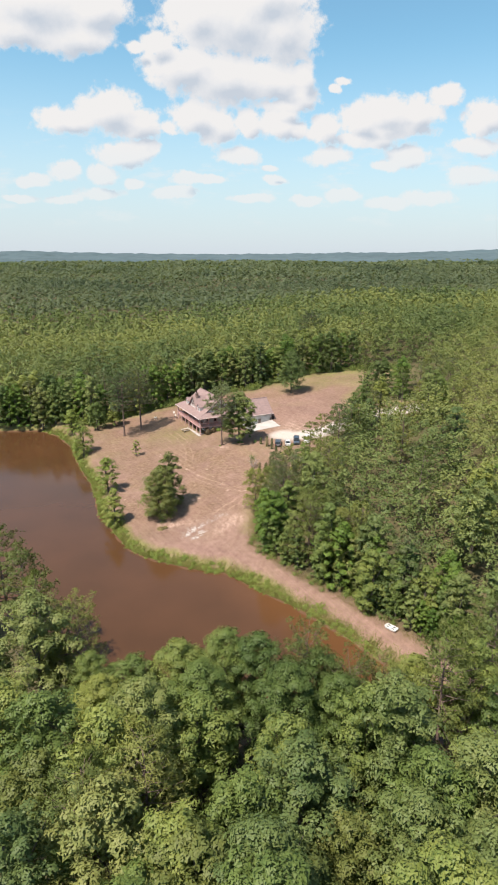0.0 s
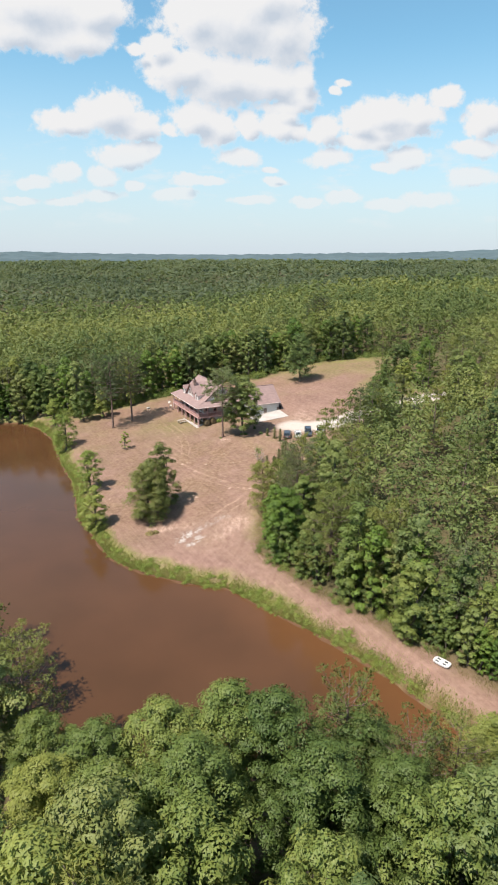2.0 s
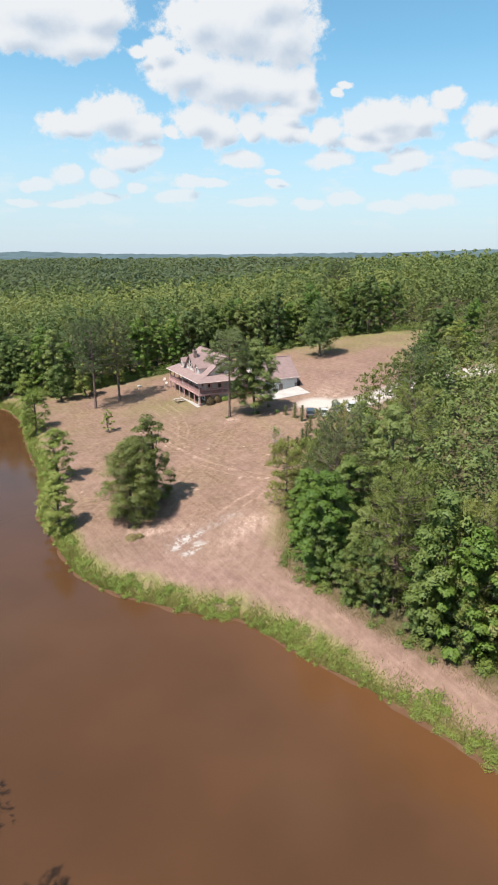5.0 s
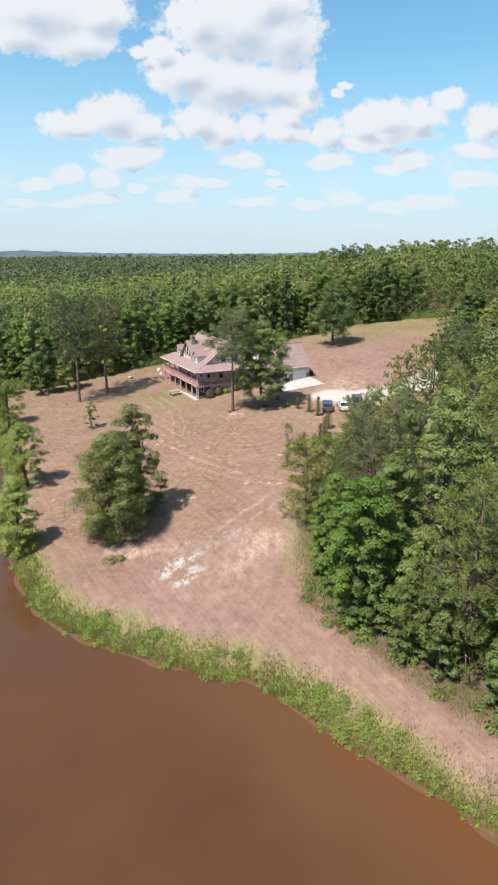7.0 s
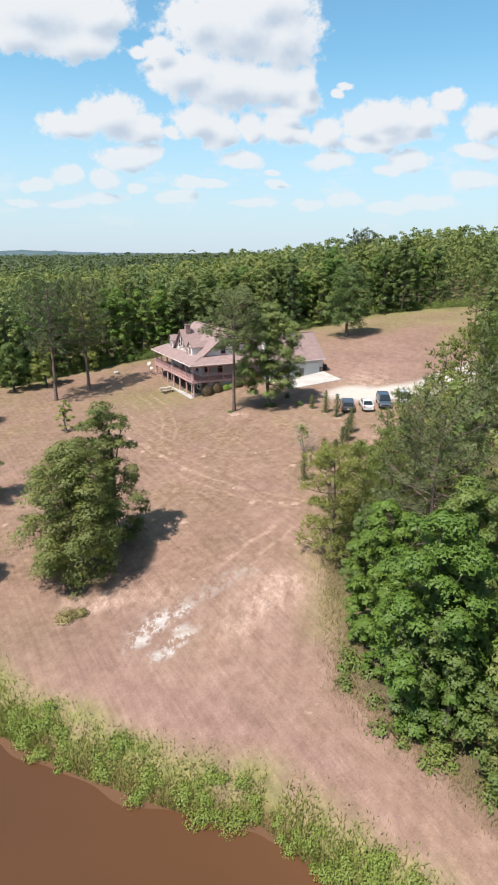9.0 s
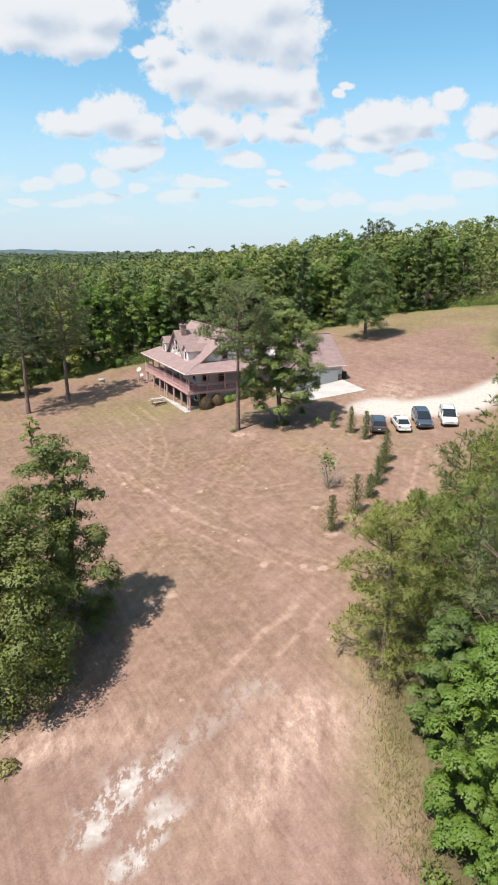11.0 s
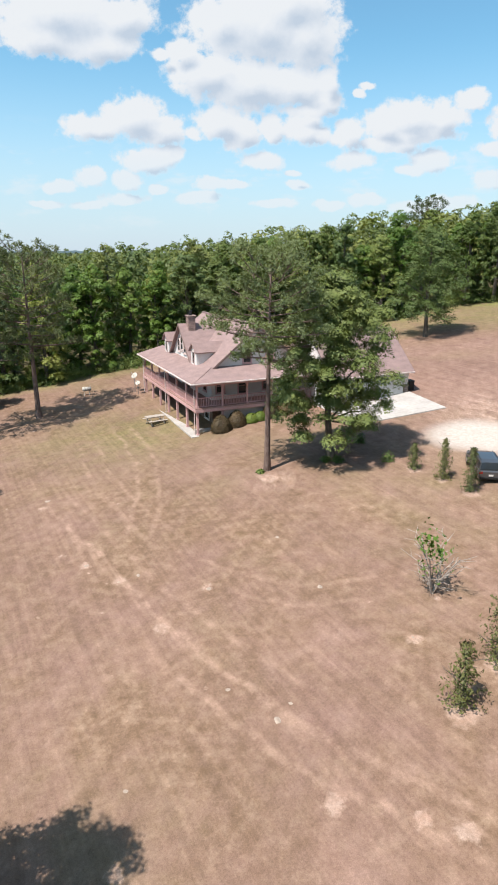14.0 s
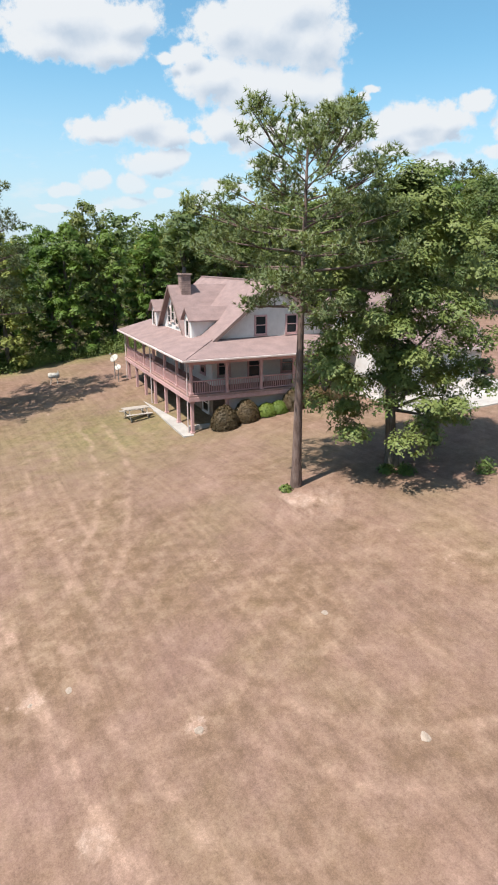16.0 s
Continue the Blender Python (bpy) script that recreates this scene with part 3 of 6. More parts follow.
OPEN_LAND = [(-66, 190), (-57, 183), (-49, 182), (-37, 190), (-25, 197), (-12, 204), (1, 204), (11, 210), (18, 215), (27, 215.5), (36, 214.5), (48, 213), (56, 212),
             (50, 204), (42, 198), (33, 190), (31, 178), (52, 178), (52, 167), (30, 163), (25, 155), (19, 146), (12, 137), (7, 130.5), (3, 124.5),
             (1, 118), (0.2, 110), (0, 103), (3, 98.5), (8, 92), (13.5, 86), (20.5, 78), (27.5, 70), (35, 61), (30, 57), (27, 60), (10, 72),
             (-10, 80), (-35, 100), (-60, 130), (-90, 150), (-90, 178)]


def inside(poly, x, y):
    """Which of the places lie inside the outline."""
    r = np.zeros(x.shape, bool)
    for (x0, y0), (x1, y1) in zip(poly, poly[1:] + poly[:1]):
        if y0 != y1:
            r ^= ((y0 > y) != (y1 > y)) & (x < (x1 - x0) * (y - y0) / (y1 - y0) + x0)
    return r


def line_distance(line, x, y, closed=False):
    """Metres from each place to a line of points."""
    best = np.full(x.shape, 1e9)
    for (x0, y0), (x1, y1) in zip(line, line[1:] + (line[:1] if closed else [])):
        dx, dy = x1 - x0, y1 - y0
        s = np.clip(((x - x0) * dx + (y - y0) * dy) / (dx * dx + dy * dy), 0, 1)
        best = np.minimum(best, np.hypot(x - x0 - s * dx, y - y0 - s * dy))
    return best


def from_shore(x, y):
    """Metres from the pond's edge; negative in the pond."""
    return np.where(inside(POND, x, y), -1.0, 1.0) * line_distance(POND, x, y, True)


def smooth(a, b, v):
    s = np.clip((v - a) / (b - a), 0, 1)
    return s * s * (3 - 2 * s)


def bump_at(x, y, cx, cy, r):
    return np.exp(-((x - cx) ** 2 + (y - cy) ** 2) / (r * r))


def wavy(x, y, size, seed=0.0):
    """Smooth rolling relief between about -1 and 1."""
    a, b = x / size, y / size
    return (np.sin(a * 1.3 + 1.7 * np.sin(b * 0.9 + seed) + seed) + np.sin(b * 1.1 + 1.3 * np.sin(a * 1.2 + 2 * seed) - seed)
            + 0.5 * np.sin(2.3 * a - 1.9 * b + 3 * seed)) / 2.5


def height(x, y):
    x, y = np.asarray(x, float), np.asarray(y, float)
    u, v = 1.5 * np.tanh(x / 75), np.clip((y - 150) / 50, -2.6, 1.9)
    h = 5.6 + 4.9 * u + 3.6 * v + 0.94 * u * v
    h += -0.65 * bump_at(x, y, -21, 172, 15) + 0.5 * bump_at(x, y, -6, 153, 9) - 0.5 * bump_at(x, y, -12, 138, 11)
    h = 1.4 + np.logaddexp(0, (h - 1.4) * 2.5) / 2.5
    far = smooth(230, 420, np.hypot(x - 5, y - 130))
    h = h * (1 - far) + far * (9 + 7 * wavy(x, y, 150, 0.7) + 5 * wavy(x, y, 420, 2.1))
    hills = smooth(2300, 4300, y) * (24 + 14 * wavy(x, y, 700, 4.0)) + smooth(1500, 3000, y) * smooth(0, 1500, x) * 13 * (1 + wavy(x, y, 500, 1.2))
    h = h + hills + 0.02 * wavy(x, y, 3.1, 0.3) + 0.1 * wavy(x, y, 7.0, 1.3)
    d = from_shore(x, y) + 0.35 * wavy(x, y, 1.6, 5.0)
    k = smooth(0.0, 5.0, d)
    shore = np.where(d > 0, 0.12 + 0.30 * d, 0.12 + 0.35 * d)
    return np.where(d > 0, h * k + shore * (1 - k), np.maximum(shore, -2.5))


def ground_z(x, y):
    return float(height(np.array([x]), np.array([y]))[0])


def mesh_object(name, verts, faces, material, parent=None, smooth_shade=False, label="", normals=None):
    """One mesh object from arrays of places and of corners."""
    me = bpy.data.meshes.new(name)
    verts, faces = np.asarray(verts, np.float32), np.asarray(faces, np.int32)
    n, k = faces.shape
    me.vertices.add(len(verts))
    me.vertices.foreach_set("co", verts.ravel())
    me.loops.add(n * k)
    me.loops.foreach_set("vertex_index", faces.ravel())
    me.polygons.add(n)
    me.polygons.foreach_set("loop_start", np.arange(0, n * k, k, dtype=np.int32))
    me.polygons.foreach_set("use_smooth", np.full(n, smooth_shade or normals is not None))
    me.update(calc_edges=True)
    if normals is not None:
        me.normals_split_custom_set_from_vertices(np.asarray(normals, np.float32))
    me.materials.append(material)
    ob = new(name, me)
    ob.parent = parent
    if label:
        tagged(ob, label)
    return ob


def spaced(lo, hi, step, far_lo, far_hi, grow=1.18):
    """Grid lines: even between lo and hi, then wider and wider out to the far ends."""
    mid = list(np.arange(lo, hi, step))
    a, s = [], step
    while (a[-1] if a else mid[0]) > far_lo:
        s = min(s * grow, 160)
        a.append((a[-1] if a else mid[0]) - s)
    b, s = [], step
    while (b[-1] if b else mid[-1]) < far_hi:
        s = min(s * grow, 160)
        b.append((b[-1] if b else mid[-1]) + s)
    return np.array(a[::-1] + mid + b)


def grid_faces(nx, ny):
    i = np.arange(nx * ny).reshape(ny, nx)
    return np.stack([i[:-1, :-1], i[:-1, 1:], i[1:, 1:], i[1:, :-1]], -1).reshape(-1, 4)


def add_layer(ob, key, values):
    ob.data.attributes.new(key, "FLOAT", "POINT").data.foreach_set("value", np.asarray(values, np.float32).ravel())


def build_ground():
    gx, gy = np.meshgrid(spaced(-50, 30, 0.5, -3800, 3800), spaced(88, 190, 0.5, -400, 4850))
    z = height(gx, gy)
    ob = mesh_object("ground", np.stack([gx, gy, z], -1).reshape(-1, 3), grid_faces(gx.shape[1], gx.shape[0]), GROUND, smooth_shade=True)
    d = from_shore(gx, gy)
    land = inside(OPEN_LAND, gx, gy)
    edge = np.where(land, 1, -1) * line_distance(OPEN_LAND, gx, gy, True)
    wob = 0.9 * wavy(gx, gy, 2.3, 1.0)
    woods = smooth(0.5, -2.5, edge + wob) * smooth(2.5, 5.0, d + 3 * (gy > 64) * (gx > -45))
    green = smooth(3.6, 1.6, d + wob * 0.7) * (gy > 60) + 0.55 * smooth(3.5, 0.0, edge + wob)
    green += 0.45 * smooth(194, 203, gy + wob * 3) * smooth(6, 14, gx) + 0.5 * bump_at(gx, gy, -20, 169, 9)
    dam = smooth(4.2, 2.4, line_distance(DAM_TRACK, gx, gy) + wob * 0.5)
    straw = np.clip(smooth(102, 128, gy - 0.25 * gx) * (1 - 0.8 * bump_at(gx, gy, 17, 175, 19)), 0, 1) * (1 - 0.6 * dam) + 0.35 * dam
    pale = np.clip(0.95 * bump_at(gx, gy, -3.2, 114, 1.8) + 0.9 * bump_at(gx, gy, -4.4, 111.5, 1.7) + 0.8 * bump_at(gx, gy, -2.0, 113.3, 1.4) + 0.8 * bump_at(gx, gy, -11.6, 113.9, 1.5)
                   + bump_at(gx, gy, -15, 113.4, 1.7) + bump_at(gx, gy, -17.5, 112.6, 1.6) + 0.6 * bump_at(gx, gy, -6.1, 109.5, 1.6)
                   + 0.8 * bump_at(gx, gy, -6.8, 153.3, 1.8) + 0.5 * bump_at(gx, gy, 12, 160, 7) + 0.5 * bump_at(gx, gy, 12, 166, 5) + 0.08 * dam + 0.2 * bump_at(gx, gy, -5, 114, 7), 0, 1)
    gravel = smooth(4.4, 1.8, line_distance(DRIVE, gx, gy) + wob * 0.45)
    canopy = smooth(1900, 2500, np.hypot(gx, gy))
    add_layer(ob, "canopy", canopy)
    add_layer(ob, "woods", woods)
    add_layer(ob, "green", np.clip(green, 0, 1) * (1 - dam))
    add_layer(ob, "straw", straw)
    add_layer(ob, "pale", pale)
    add_layer(ob, "gravel", gravel)
    rag = 0.5 * wavy(gx, gy, 0.55, 1.0) + 0.35 * wavy(gx, gy, 0.27, 2.0)
    rub = np.maximum(smooth(1.25, 0.4, line_distance([(-12.6, 108.5), (-11.9, 110.3), (-10.2, 111.6)], gx, gy) + rag), smooth(1.0, 0.3, line_distance([(-10.7, 107.2), (-9.7, 109.0)], gx, gy) + rag))
    rub = np.maximum(rub, 0.32 * smooth(1.1, 0.2, line_distance([(-9.4, 112.7), (-7.1, 114.5), (-5.2, 116.6)], gx, gy) + rag))
    add_layer(ob, "mud", smooth(0.9, 0.2, d))
    add_layer(ob, "rubble", rub)
    tagged(ob, "red clay ground with dry mown grass, tyre tracks and pale rubble", "ground", kind="structure")


DAM_TRACK = [(-8, 107), (-1, 103.5), (3.5, 98), (8.5, 92), (12.5, 86.3), (17.5, 80.5), (24, 72.5), (30, 64)]
DRIVE = [(9.2, 159.8), (10.8, 158.8), (13, 157.6), (18, 158), (24, 161.5), (32, 167), (52, 173)]
build_ground()


def build_water():
    gx, gy = np.meshgrid(np.arange(-116, 33, 3.0), np.arange(50, 192, 3.0))
    ob = mesh_object("water", np.stack([gx, gy, gx * 0], -1).reshape(-1, 3), grid_faces(gx.shape[1], gx.shape[0]), WATER)
    add_layer(ob, "shallow", smooth(-9, -1, from_shore(gx, gy)) * smooth(-25, 5, gx) * (gy < 110))
    tagged(ob, "still muddy reddish-brown pond water", "pond", kind="structure")


build_water()

# ---- trees ----
def leaves(at, facing, size, rng, spread=0.9, slim=0.75):
    """Single leaves at the given places, turned roughly the given way."""
    n = len(at)
    nrm = facing + spread * rng.normal(size=(n, 3))
    nrm /= np.linalg.norm(nrm, axis=1, keepdims=True) + 1e-9
    tan = np.cross(nrm, rng.normal(size=(n, 3)))
    tan /= np.linalg.norm(tan, axis=1, keepdims=True) + 1e-9
    side = np.cross(nrm, tan)
    s = (size * rng.uniform(0.6, 1.35, n))[:, None]
    v = np.stack([at - tan * s * 0.5 + side * s * slim * 0.5, at - tan * s * 0.4 - side * s * slim * 0.5, at + tan * s * 0.6], 1)
    return turned(v, facing)


def turned(v, facing, own=0.4):
    """Loose triangles whose fronts face the given ways, with normals that follow the spray they belong to."""
    n = len(v)
    face = np.cross(v[:, 1] - v[:, 0], v[:, 2] - v[:, 0])
    face /= np.linalg.norm(face, axis=1, keepdims=True) + 1e-9
    back = (face * facing).sum(1) < 0
    v[back] = v[back][:, [0, 2, 1]]
    face[back] *= -1
    nrm = facing / (np.linalg.norm(facing, axis=1, keepdims=True) + 1e-9) + own * face
    nrm /= np.linalg.norm(nrm, axis=1, keepdims=True) + 1e-9
    return v.reshape(-1, 3), np.arange(3 * n).reshape(n, 3), np.repeat(nrm, 3, 0)


def ball(n, rng):
    v = rng.normal(size=(n, 3))
    return v / np.linalg.norm(v, axis=1, keepdims=True)


def tubes(lines, sides=6):
    """Tapered tubes: each line is (places, radii)."""
    vs, fs, k = [], [], 0
    ang = np.linspace(0, 2 * math.pi, sides, endpoint=False)
    for pts, radii in lines:
        pts = np.asarray(pts, float)
        way = np.gradient(pts, axis=0)
        way /= np.linalg.norm(way, axis=1, keepdims=True) + 1e-9
        ref = np.where(np.abs(way[:, 2:3]) > 0.9, [[1.0, 0, 0]], [[0, 0, 1.0]])
        a = np.cross(way, ref)
        a /= np.linalg.norm(a, axis=1, keepdims=True) + 1e-9
        b = np.cross(way, a)
        ring = pts[:, None] + np.asarray(radii)[:, None, None] * (np.cos(ang)[None, :, None] * a[:, None] + np.sin(ang)[None, :, None] * b[:, None])
        m = len(pts)
        vs.append(ring.reshape(-1, 3))
        i = np.arange(m * sides).reshape(m, sides) + k
        j = np.roll(i, -1, 1)
        fs.append(np.stack([i[:-1], j[:-1], j[1:], i[1:]], -1).reshape(-1, 4))
        k += m * sides
    return np.concatenate(vs), np.concatenate(fs)


def tree_root(name, label, category="tree", group=""):
    return tagged(new(name), label, category, group)


def hardwood(rng, tall=14.0, wide=4.0, clumps=34, per=60, size=0.5, low=0.25, material=None, bark=None, label="", group="", name="broadleaf_tree", slim=0.62, tight=1.0):
    """A broadleaf tree: forked trunk, limbs, and a crown of leafy clumps with gaps."""
    root = tree_root(name, label, group=group)
    cen = []
    for i in range(clumps):
        f = (i + 0.5) / clumps
        zz = low + (1 - low) * (0.06 + 0.94 * f)
        prof = math.sin(math.pi * min(1, 0.16 + 0.80 * (zz - low) / (1 - low))) ** 0.65
        r = wide * prof * rng.uniform(0.55, 0.95) * (0.45 if f > 0.93 else 1)
        a = i * 2.39996 + rng.uniform(-0.5, 0.5)
        cen.append((r * math.cos(a), r * math.sin(a), tall * (zz - 0.06) + rng.uniform(-0.3, 0.3)))
    for i in range(clumps // 3):
        a, zz = rng.uniform(0, 6.28), rng.uniform(low + 0.15, 0.85)
        r = wide * 0.35 * rng.uniform(0, 1)
        cen.append((r * math.cos(a), r * math.sin(a), tall * zz))
    cen = np.array(cen)
    rad = tight * wide * rng.uniform(0.24, 0.40, len(cen))
    k = (per * (rad / rad.mean()) ** 2).astype(int)
    at, face = [], []
    for c, r, m in zip(cen, rad, k):
        # each clump is a cluster of smaller billows
        out = ball(8, rng)
        out[:, 2] = np.where(out[:, 2] < -0.3, -out[:, 2], out[:, 2])
        pick = rng.integers(0, 8, m)
        d = ball(m, rng)
        d[:, 2] = np.where(d[:, 2] < -0.35, -d[:, 2], d[:, 2])
        own = r * rng.uniform(0.36, 0.6, 8)[pick, None]
        at.append(c + (out[pick] * r * 0.66 + d * own * rng.uniform(0.55, 1.15, (m, 1))) * [1, 1, 0.8])
        face.append(0.75 * out[pick] + 0.7 * d + [0, 0, 0.35])
    v, f, nrm = leaves(np.concatenate(at), np.concatenate(face), size, rng, 0.3, slim)
    mesh_object("crown", v, f, material or LEAF, root, normals=nrm)
    base = tall * 0.014 + 0.06
    bend = rng.normal(size=2) * 0.25
    zs = np.linspace(-0.4, tall * 0.82, 8)
    stem = np.stack([bend[0] * np.sin(zs / tall * 3), bend[1] * np.sin(zs / tall * 2.4), zs], 1)
    lines = [(stem, base * (1.25 - zs / tall) * np.where(zs < 0.3, 1.35, 1))]
    for c in cen[:: max(1, len(cen) // 8)]:
        s = stem[np.argmin(np.abs(zs - max(tall * 0.16, c[2] * 0.62)))]
        mid = s * 0.45 + c * 0.55 + [0, 0, 0.25]
        lines.append(([s, mid, c], [base * 0.42, base * 0.25, 0.03]))
    v, f = tubes(lines, 5)
    mesh_object("trunk", v, f, bark or BARK_GREY, root, True)
    return root


def needle_tufts(at, way, size, rng, blades=7, width=0.09):
    """Bundles of needles: slim blades that fan out from each place."""
    n = len(at)
    at = np.repeat(at, blades, 0)
    d = np.repeat(way, blades, 0) + 0.75 * rng.normal(size=(n * blades, 3))
    d /= np.linalg.norm(d, axis=1, keepdims=True) + 1e-9
    w = np.cross(d, rng.normal(size=d.shape))
    w /= np.linalg.norm(w, axis=1, keepdims=True) + 1e-9
    s = (size * rng.uniform(0.7, 1.25, len(at)))[:, None]
    v = np.stack([at - w * s * width, at + w * s * width, at + d * s], 1)
    return turned(v, np.repeat(way, blades, 0), 0.5)


def pine(rng, tall=18.0, wide=3.0, bare=0.4, boughs=36, tufts=9, size=0.55, blades=6, material=None, label="", group="", name="pine_tree", flat_top=0.5, radius=None, width=0.09, clumped=False):
    """A pine: a straight bole, boughs that start high, and needle tufts towards their ends."""
    root = tree_root(name, label, group=group)
    base = radius or tall * 0.0105 + 0.05
    zs = np.linspace(-0.4, tall * (0.88 if clumped else 0.97), 11)
    sway = rng.normal(size=2) * 0.3
    stem = np.stack([sway[0] * np.sin(zs / tall * 3.0), sway[1] * np.sin(zs / tall * 2.2), zs], 1)
    lines = [(stem, np.maximum(0.03, base * (1.08 - zs / tall) * np.where(zs < 0.2, 1.3, 1)))]
    at, way = [], []
    for i in range(boughs):
        f = (i + rng.uniform(0, 0.9)) / boughs
        z0 = tall * (bare + ((0.88 if clumped else 0.96) - bare) * f)
        prof = (0.38 + 0.62 * math.sin(math.pi * min(1.0, 0.3 + (0.73 - 0.2 * flat_top) * f)) ** 0.7) if clumped else (math.sin(math.pi * (0.22 + 0.70 * f)) ** 0.8) * (1 - flat_top) + flat_top * min(1.0, 0.5 + 2 * f) * (1 if f < 0.8 else 1.25 - 0.9 * (f - 0.8) / 0.2)
        length = max(0.5, wide * prof * rng.uniform(0.6, 1.15))
        a = i * 2.39996 + rng.uniform(-0.6, 0.6)
        out = np.array([math.cos(a), math.sin(a), 0])
        s = np.array([np.interp(z0, zs, stem[:, 0]), np.interp(z0, zs, stem[:, 1]), z0])
        lift = rng.uniform(-0.12, 0.12) + 0.75 * f ** 1.6 if clumped else rng.uniform(-0.05, 0.3) + 0.5 * f
        p1 = s + out * length * 0.5 + [0, 0, length * lift * 0.35]
        p2 = s + out * length + [0, 0, length * lift]
        lines.append(([s, p1, p2], [base * 0.32 * (1.2 - f), base * 0.18 * (1.2 - f) + 0.01, 0.015]))
        if clumped:
            # tufts gathered into a few rounded sprays along the bough
            across = np.array([-out[1], out[0], 0.0])
            for q, sway_by, share in ((1.0, 0.0, 0.34), (0.82, 0.3, 0.24), (0.74, -0.32, 0.24), (0.5, 0.05, 0.18)):
                c = s + (p1 - s) * q * 2 if q <= 0.5 else p1 + (p2 - p1) * (q - 0.5) * 2
                c = c + across * length * sway_by * rng.uniform(0.6, 1.3) + [0, 0, rng.uniform(0.0, 0.35)]
                lines.append(([p1, (p1 + c) / 2 + [0, 0, -0.05], c], [base * 0.12, base * 0.08, 0.012]))
                m = max(3, int(tufts * share))
                dd = ball(m, rng) * rng.uniform(0.3, 1.0, (m, 1)) * [0.72, 0.72, 0.5] * (0.62 + 0.07 * length)
                at.extend(c + dd + [0, 0, 0.12])
                way.extend(dd * 0.9 + [0, 0, 0.5])
        for j in range(0 if clumped else tufts):
            q = 0.42 + 0.62 * math.sqrt(rng.uniform(0, 1))
            mid = s + (p1 - s) * min(1, q * 2) if q < 0.5 else p1 + (p2 - p1) * (q - 0.5) * 2
            off = rng.normal(size=3) * [0.36, 0.36, 0.16] * (0.5 + 0.22 * length)
            at.append(mid + off)
            way.append(out * 0.5 + off * 0.6 + [0, 0, 0.7])
    at.append(stem[-1])
    way.append(np.array([0, 0, 1.0]))
    v, f, nrm = needle_tufts(np.array(at), np.array(way), size, rng, blades, width)
    mesh_object("crown", v, f, material or NEEDLE, root, normals=nrm)
    v, f = tubes(lines[:1] + lines[1 :: 1 if boughs > 50 or clumped else 3], 6)
    mesh_object("trunk", v, f, BARK, root, True)
    return root


def stand(root, x, y, turn=0.0, scale=1.0, squash=1.0):
    root.matrix_basis = pose(x, y, ground_z(x, y), 0, 0, turn) @ Matrix.Diagonal((scale, scale, scale * squash, 1))
    return root


def plant(proto, x, y, turn, scale=1.0, squash=1.0):
    return copy_thing(proto, pose(x, y, ground_z(x, y), 0, 0, turn) @ Matrix.Diagonal((scale / proto.scale[0], scale / proto.scale[1], scale * squash / proto.scale[2], 1)))


rng = np.random.default_rng(7)
HW = "dense green broadleaf tree in the woods"
PN = "slender olive-green pine standing in the woods"
G = "trees of the woods"
kinds = [
    (hardwood, dict(tall=15, wide=4.0, clumps=46, per=142, size=0.36, low=0.04, material=LEAF, label=HW, group=G, tight=0.85)),
    (hardwood, dict(tall=14, wide=3.5, clumps=42, per=142, size=0.35, low=0.02, material=LEAF_BRIGHT, label="bright green broadleaf tree in the woods", group=G, tight=0.85)),
    (hardwood, dict(tall=16, wide=4.2, clumps=48, per=142, size=0.36, low=0.05, material=BLUE_LEAF, label="grey-green broadleaf tree in the woods", group=G, tight=0.85)),
    (hardwood, dict(tall=16, wide=3.2, clumps=44, per=142, size=0.34, low=0.02, material=LEAF_DARK, label="dark green broadleaf tree in the woods", group=G, tight=0.9)),
    (pine, dict(tall=16, wide=3.1, bare=0.08, boughs=46, tufts=15, size=0.4, blades=11, width=0.11, label=PN, group=G, flat_top=0.2)),
    (pine, dict(tall=18, wide=3.4, bare=0.14, boughs=46, tufts=16, size=0.38, blades=11, width=0.11, label="dark green pine standing in the woods", group=G, flat_top=0.4, material=NEEDLE_DARK)),
    (pine, dict(tall=15, wide=2.7, bare=0.08, boughs=48, tufts=15, size=0.4, blades=11, width=0.11, label=PN, group=G, flat_top=0.1)),
]
# each kind has its first tree out in the woods, and the others are copied from it
HOMES = [(42, 100), (52, 112), (38, 92), (46, 128), (33, 106), (58, 96), (36, 134)]
N = "trees of the near shore"
FINE = [
    (hardwood, dict(tall=16, wide=4.6, clumps=76, per=135, size=0.28, low=0.15, material=LEAF, label="billowing green broadleaf tree on the near shore", group=N, tight=0.7)),
    (hardwood, dict(tall=15, wide=4.2, clumps=72, per=135, size=0.275, low=0.15, material=LEAF_OLIVE, label="olive-green broadleaf tree on the near shore", group=N, tight=0.7)),
    (hardwood, dict(tall=16.5, wide=4.8, clumps=76, per=135, size=0.28, low=0.15, material=BLUE_LEAF, label="grey-green broadleaf tree on the near shore", group=N, tight=0.7)),
    (pine, dict(tall=17, wide=3.3, bare=0.25, boughs=54, tufts=24, size=0.38, blades=9, width=0.1, label="olive-green pine on the near shore", group=N, flat_top=0.4)),
]
FINE_PROTOS = [stand(make(rng, **how), *home, 0.0) for (make, how), home in zip(FINE, [(-5, 33), (4, 30), (13, 34), (-13, 36)])]
CLOSE = [
    hardwood(rng, tall=16, wide=4.3, clumps=84, per=330, size=0.19, low=0.2, material=LEAF, label="full-leaved tree leaning over the near shore", group=N, tight=0.72),
    pine(rng, tall=16.5, wide=3.4, bare=0.25, boughs=58, tufts=58, size=0.22, blades=11, width=0.09, label="feathery pine at the water's near edge", group=N, flat_top=0.45, clumped=True, material=NEEDLE),
]
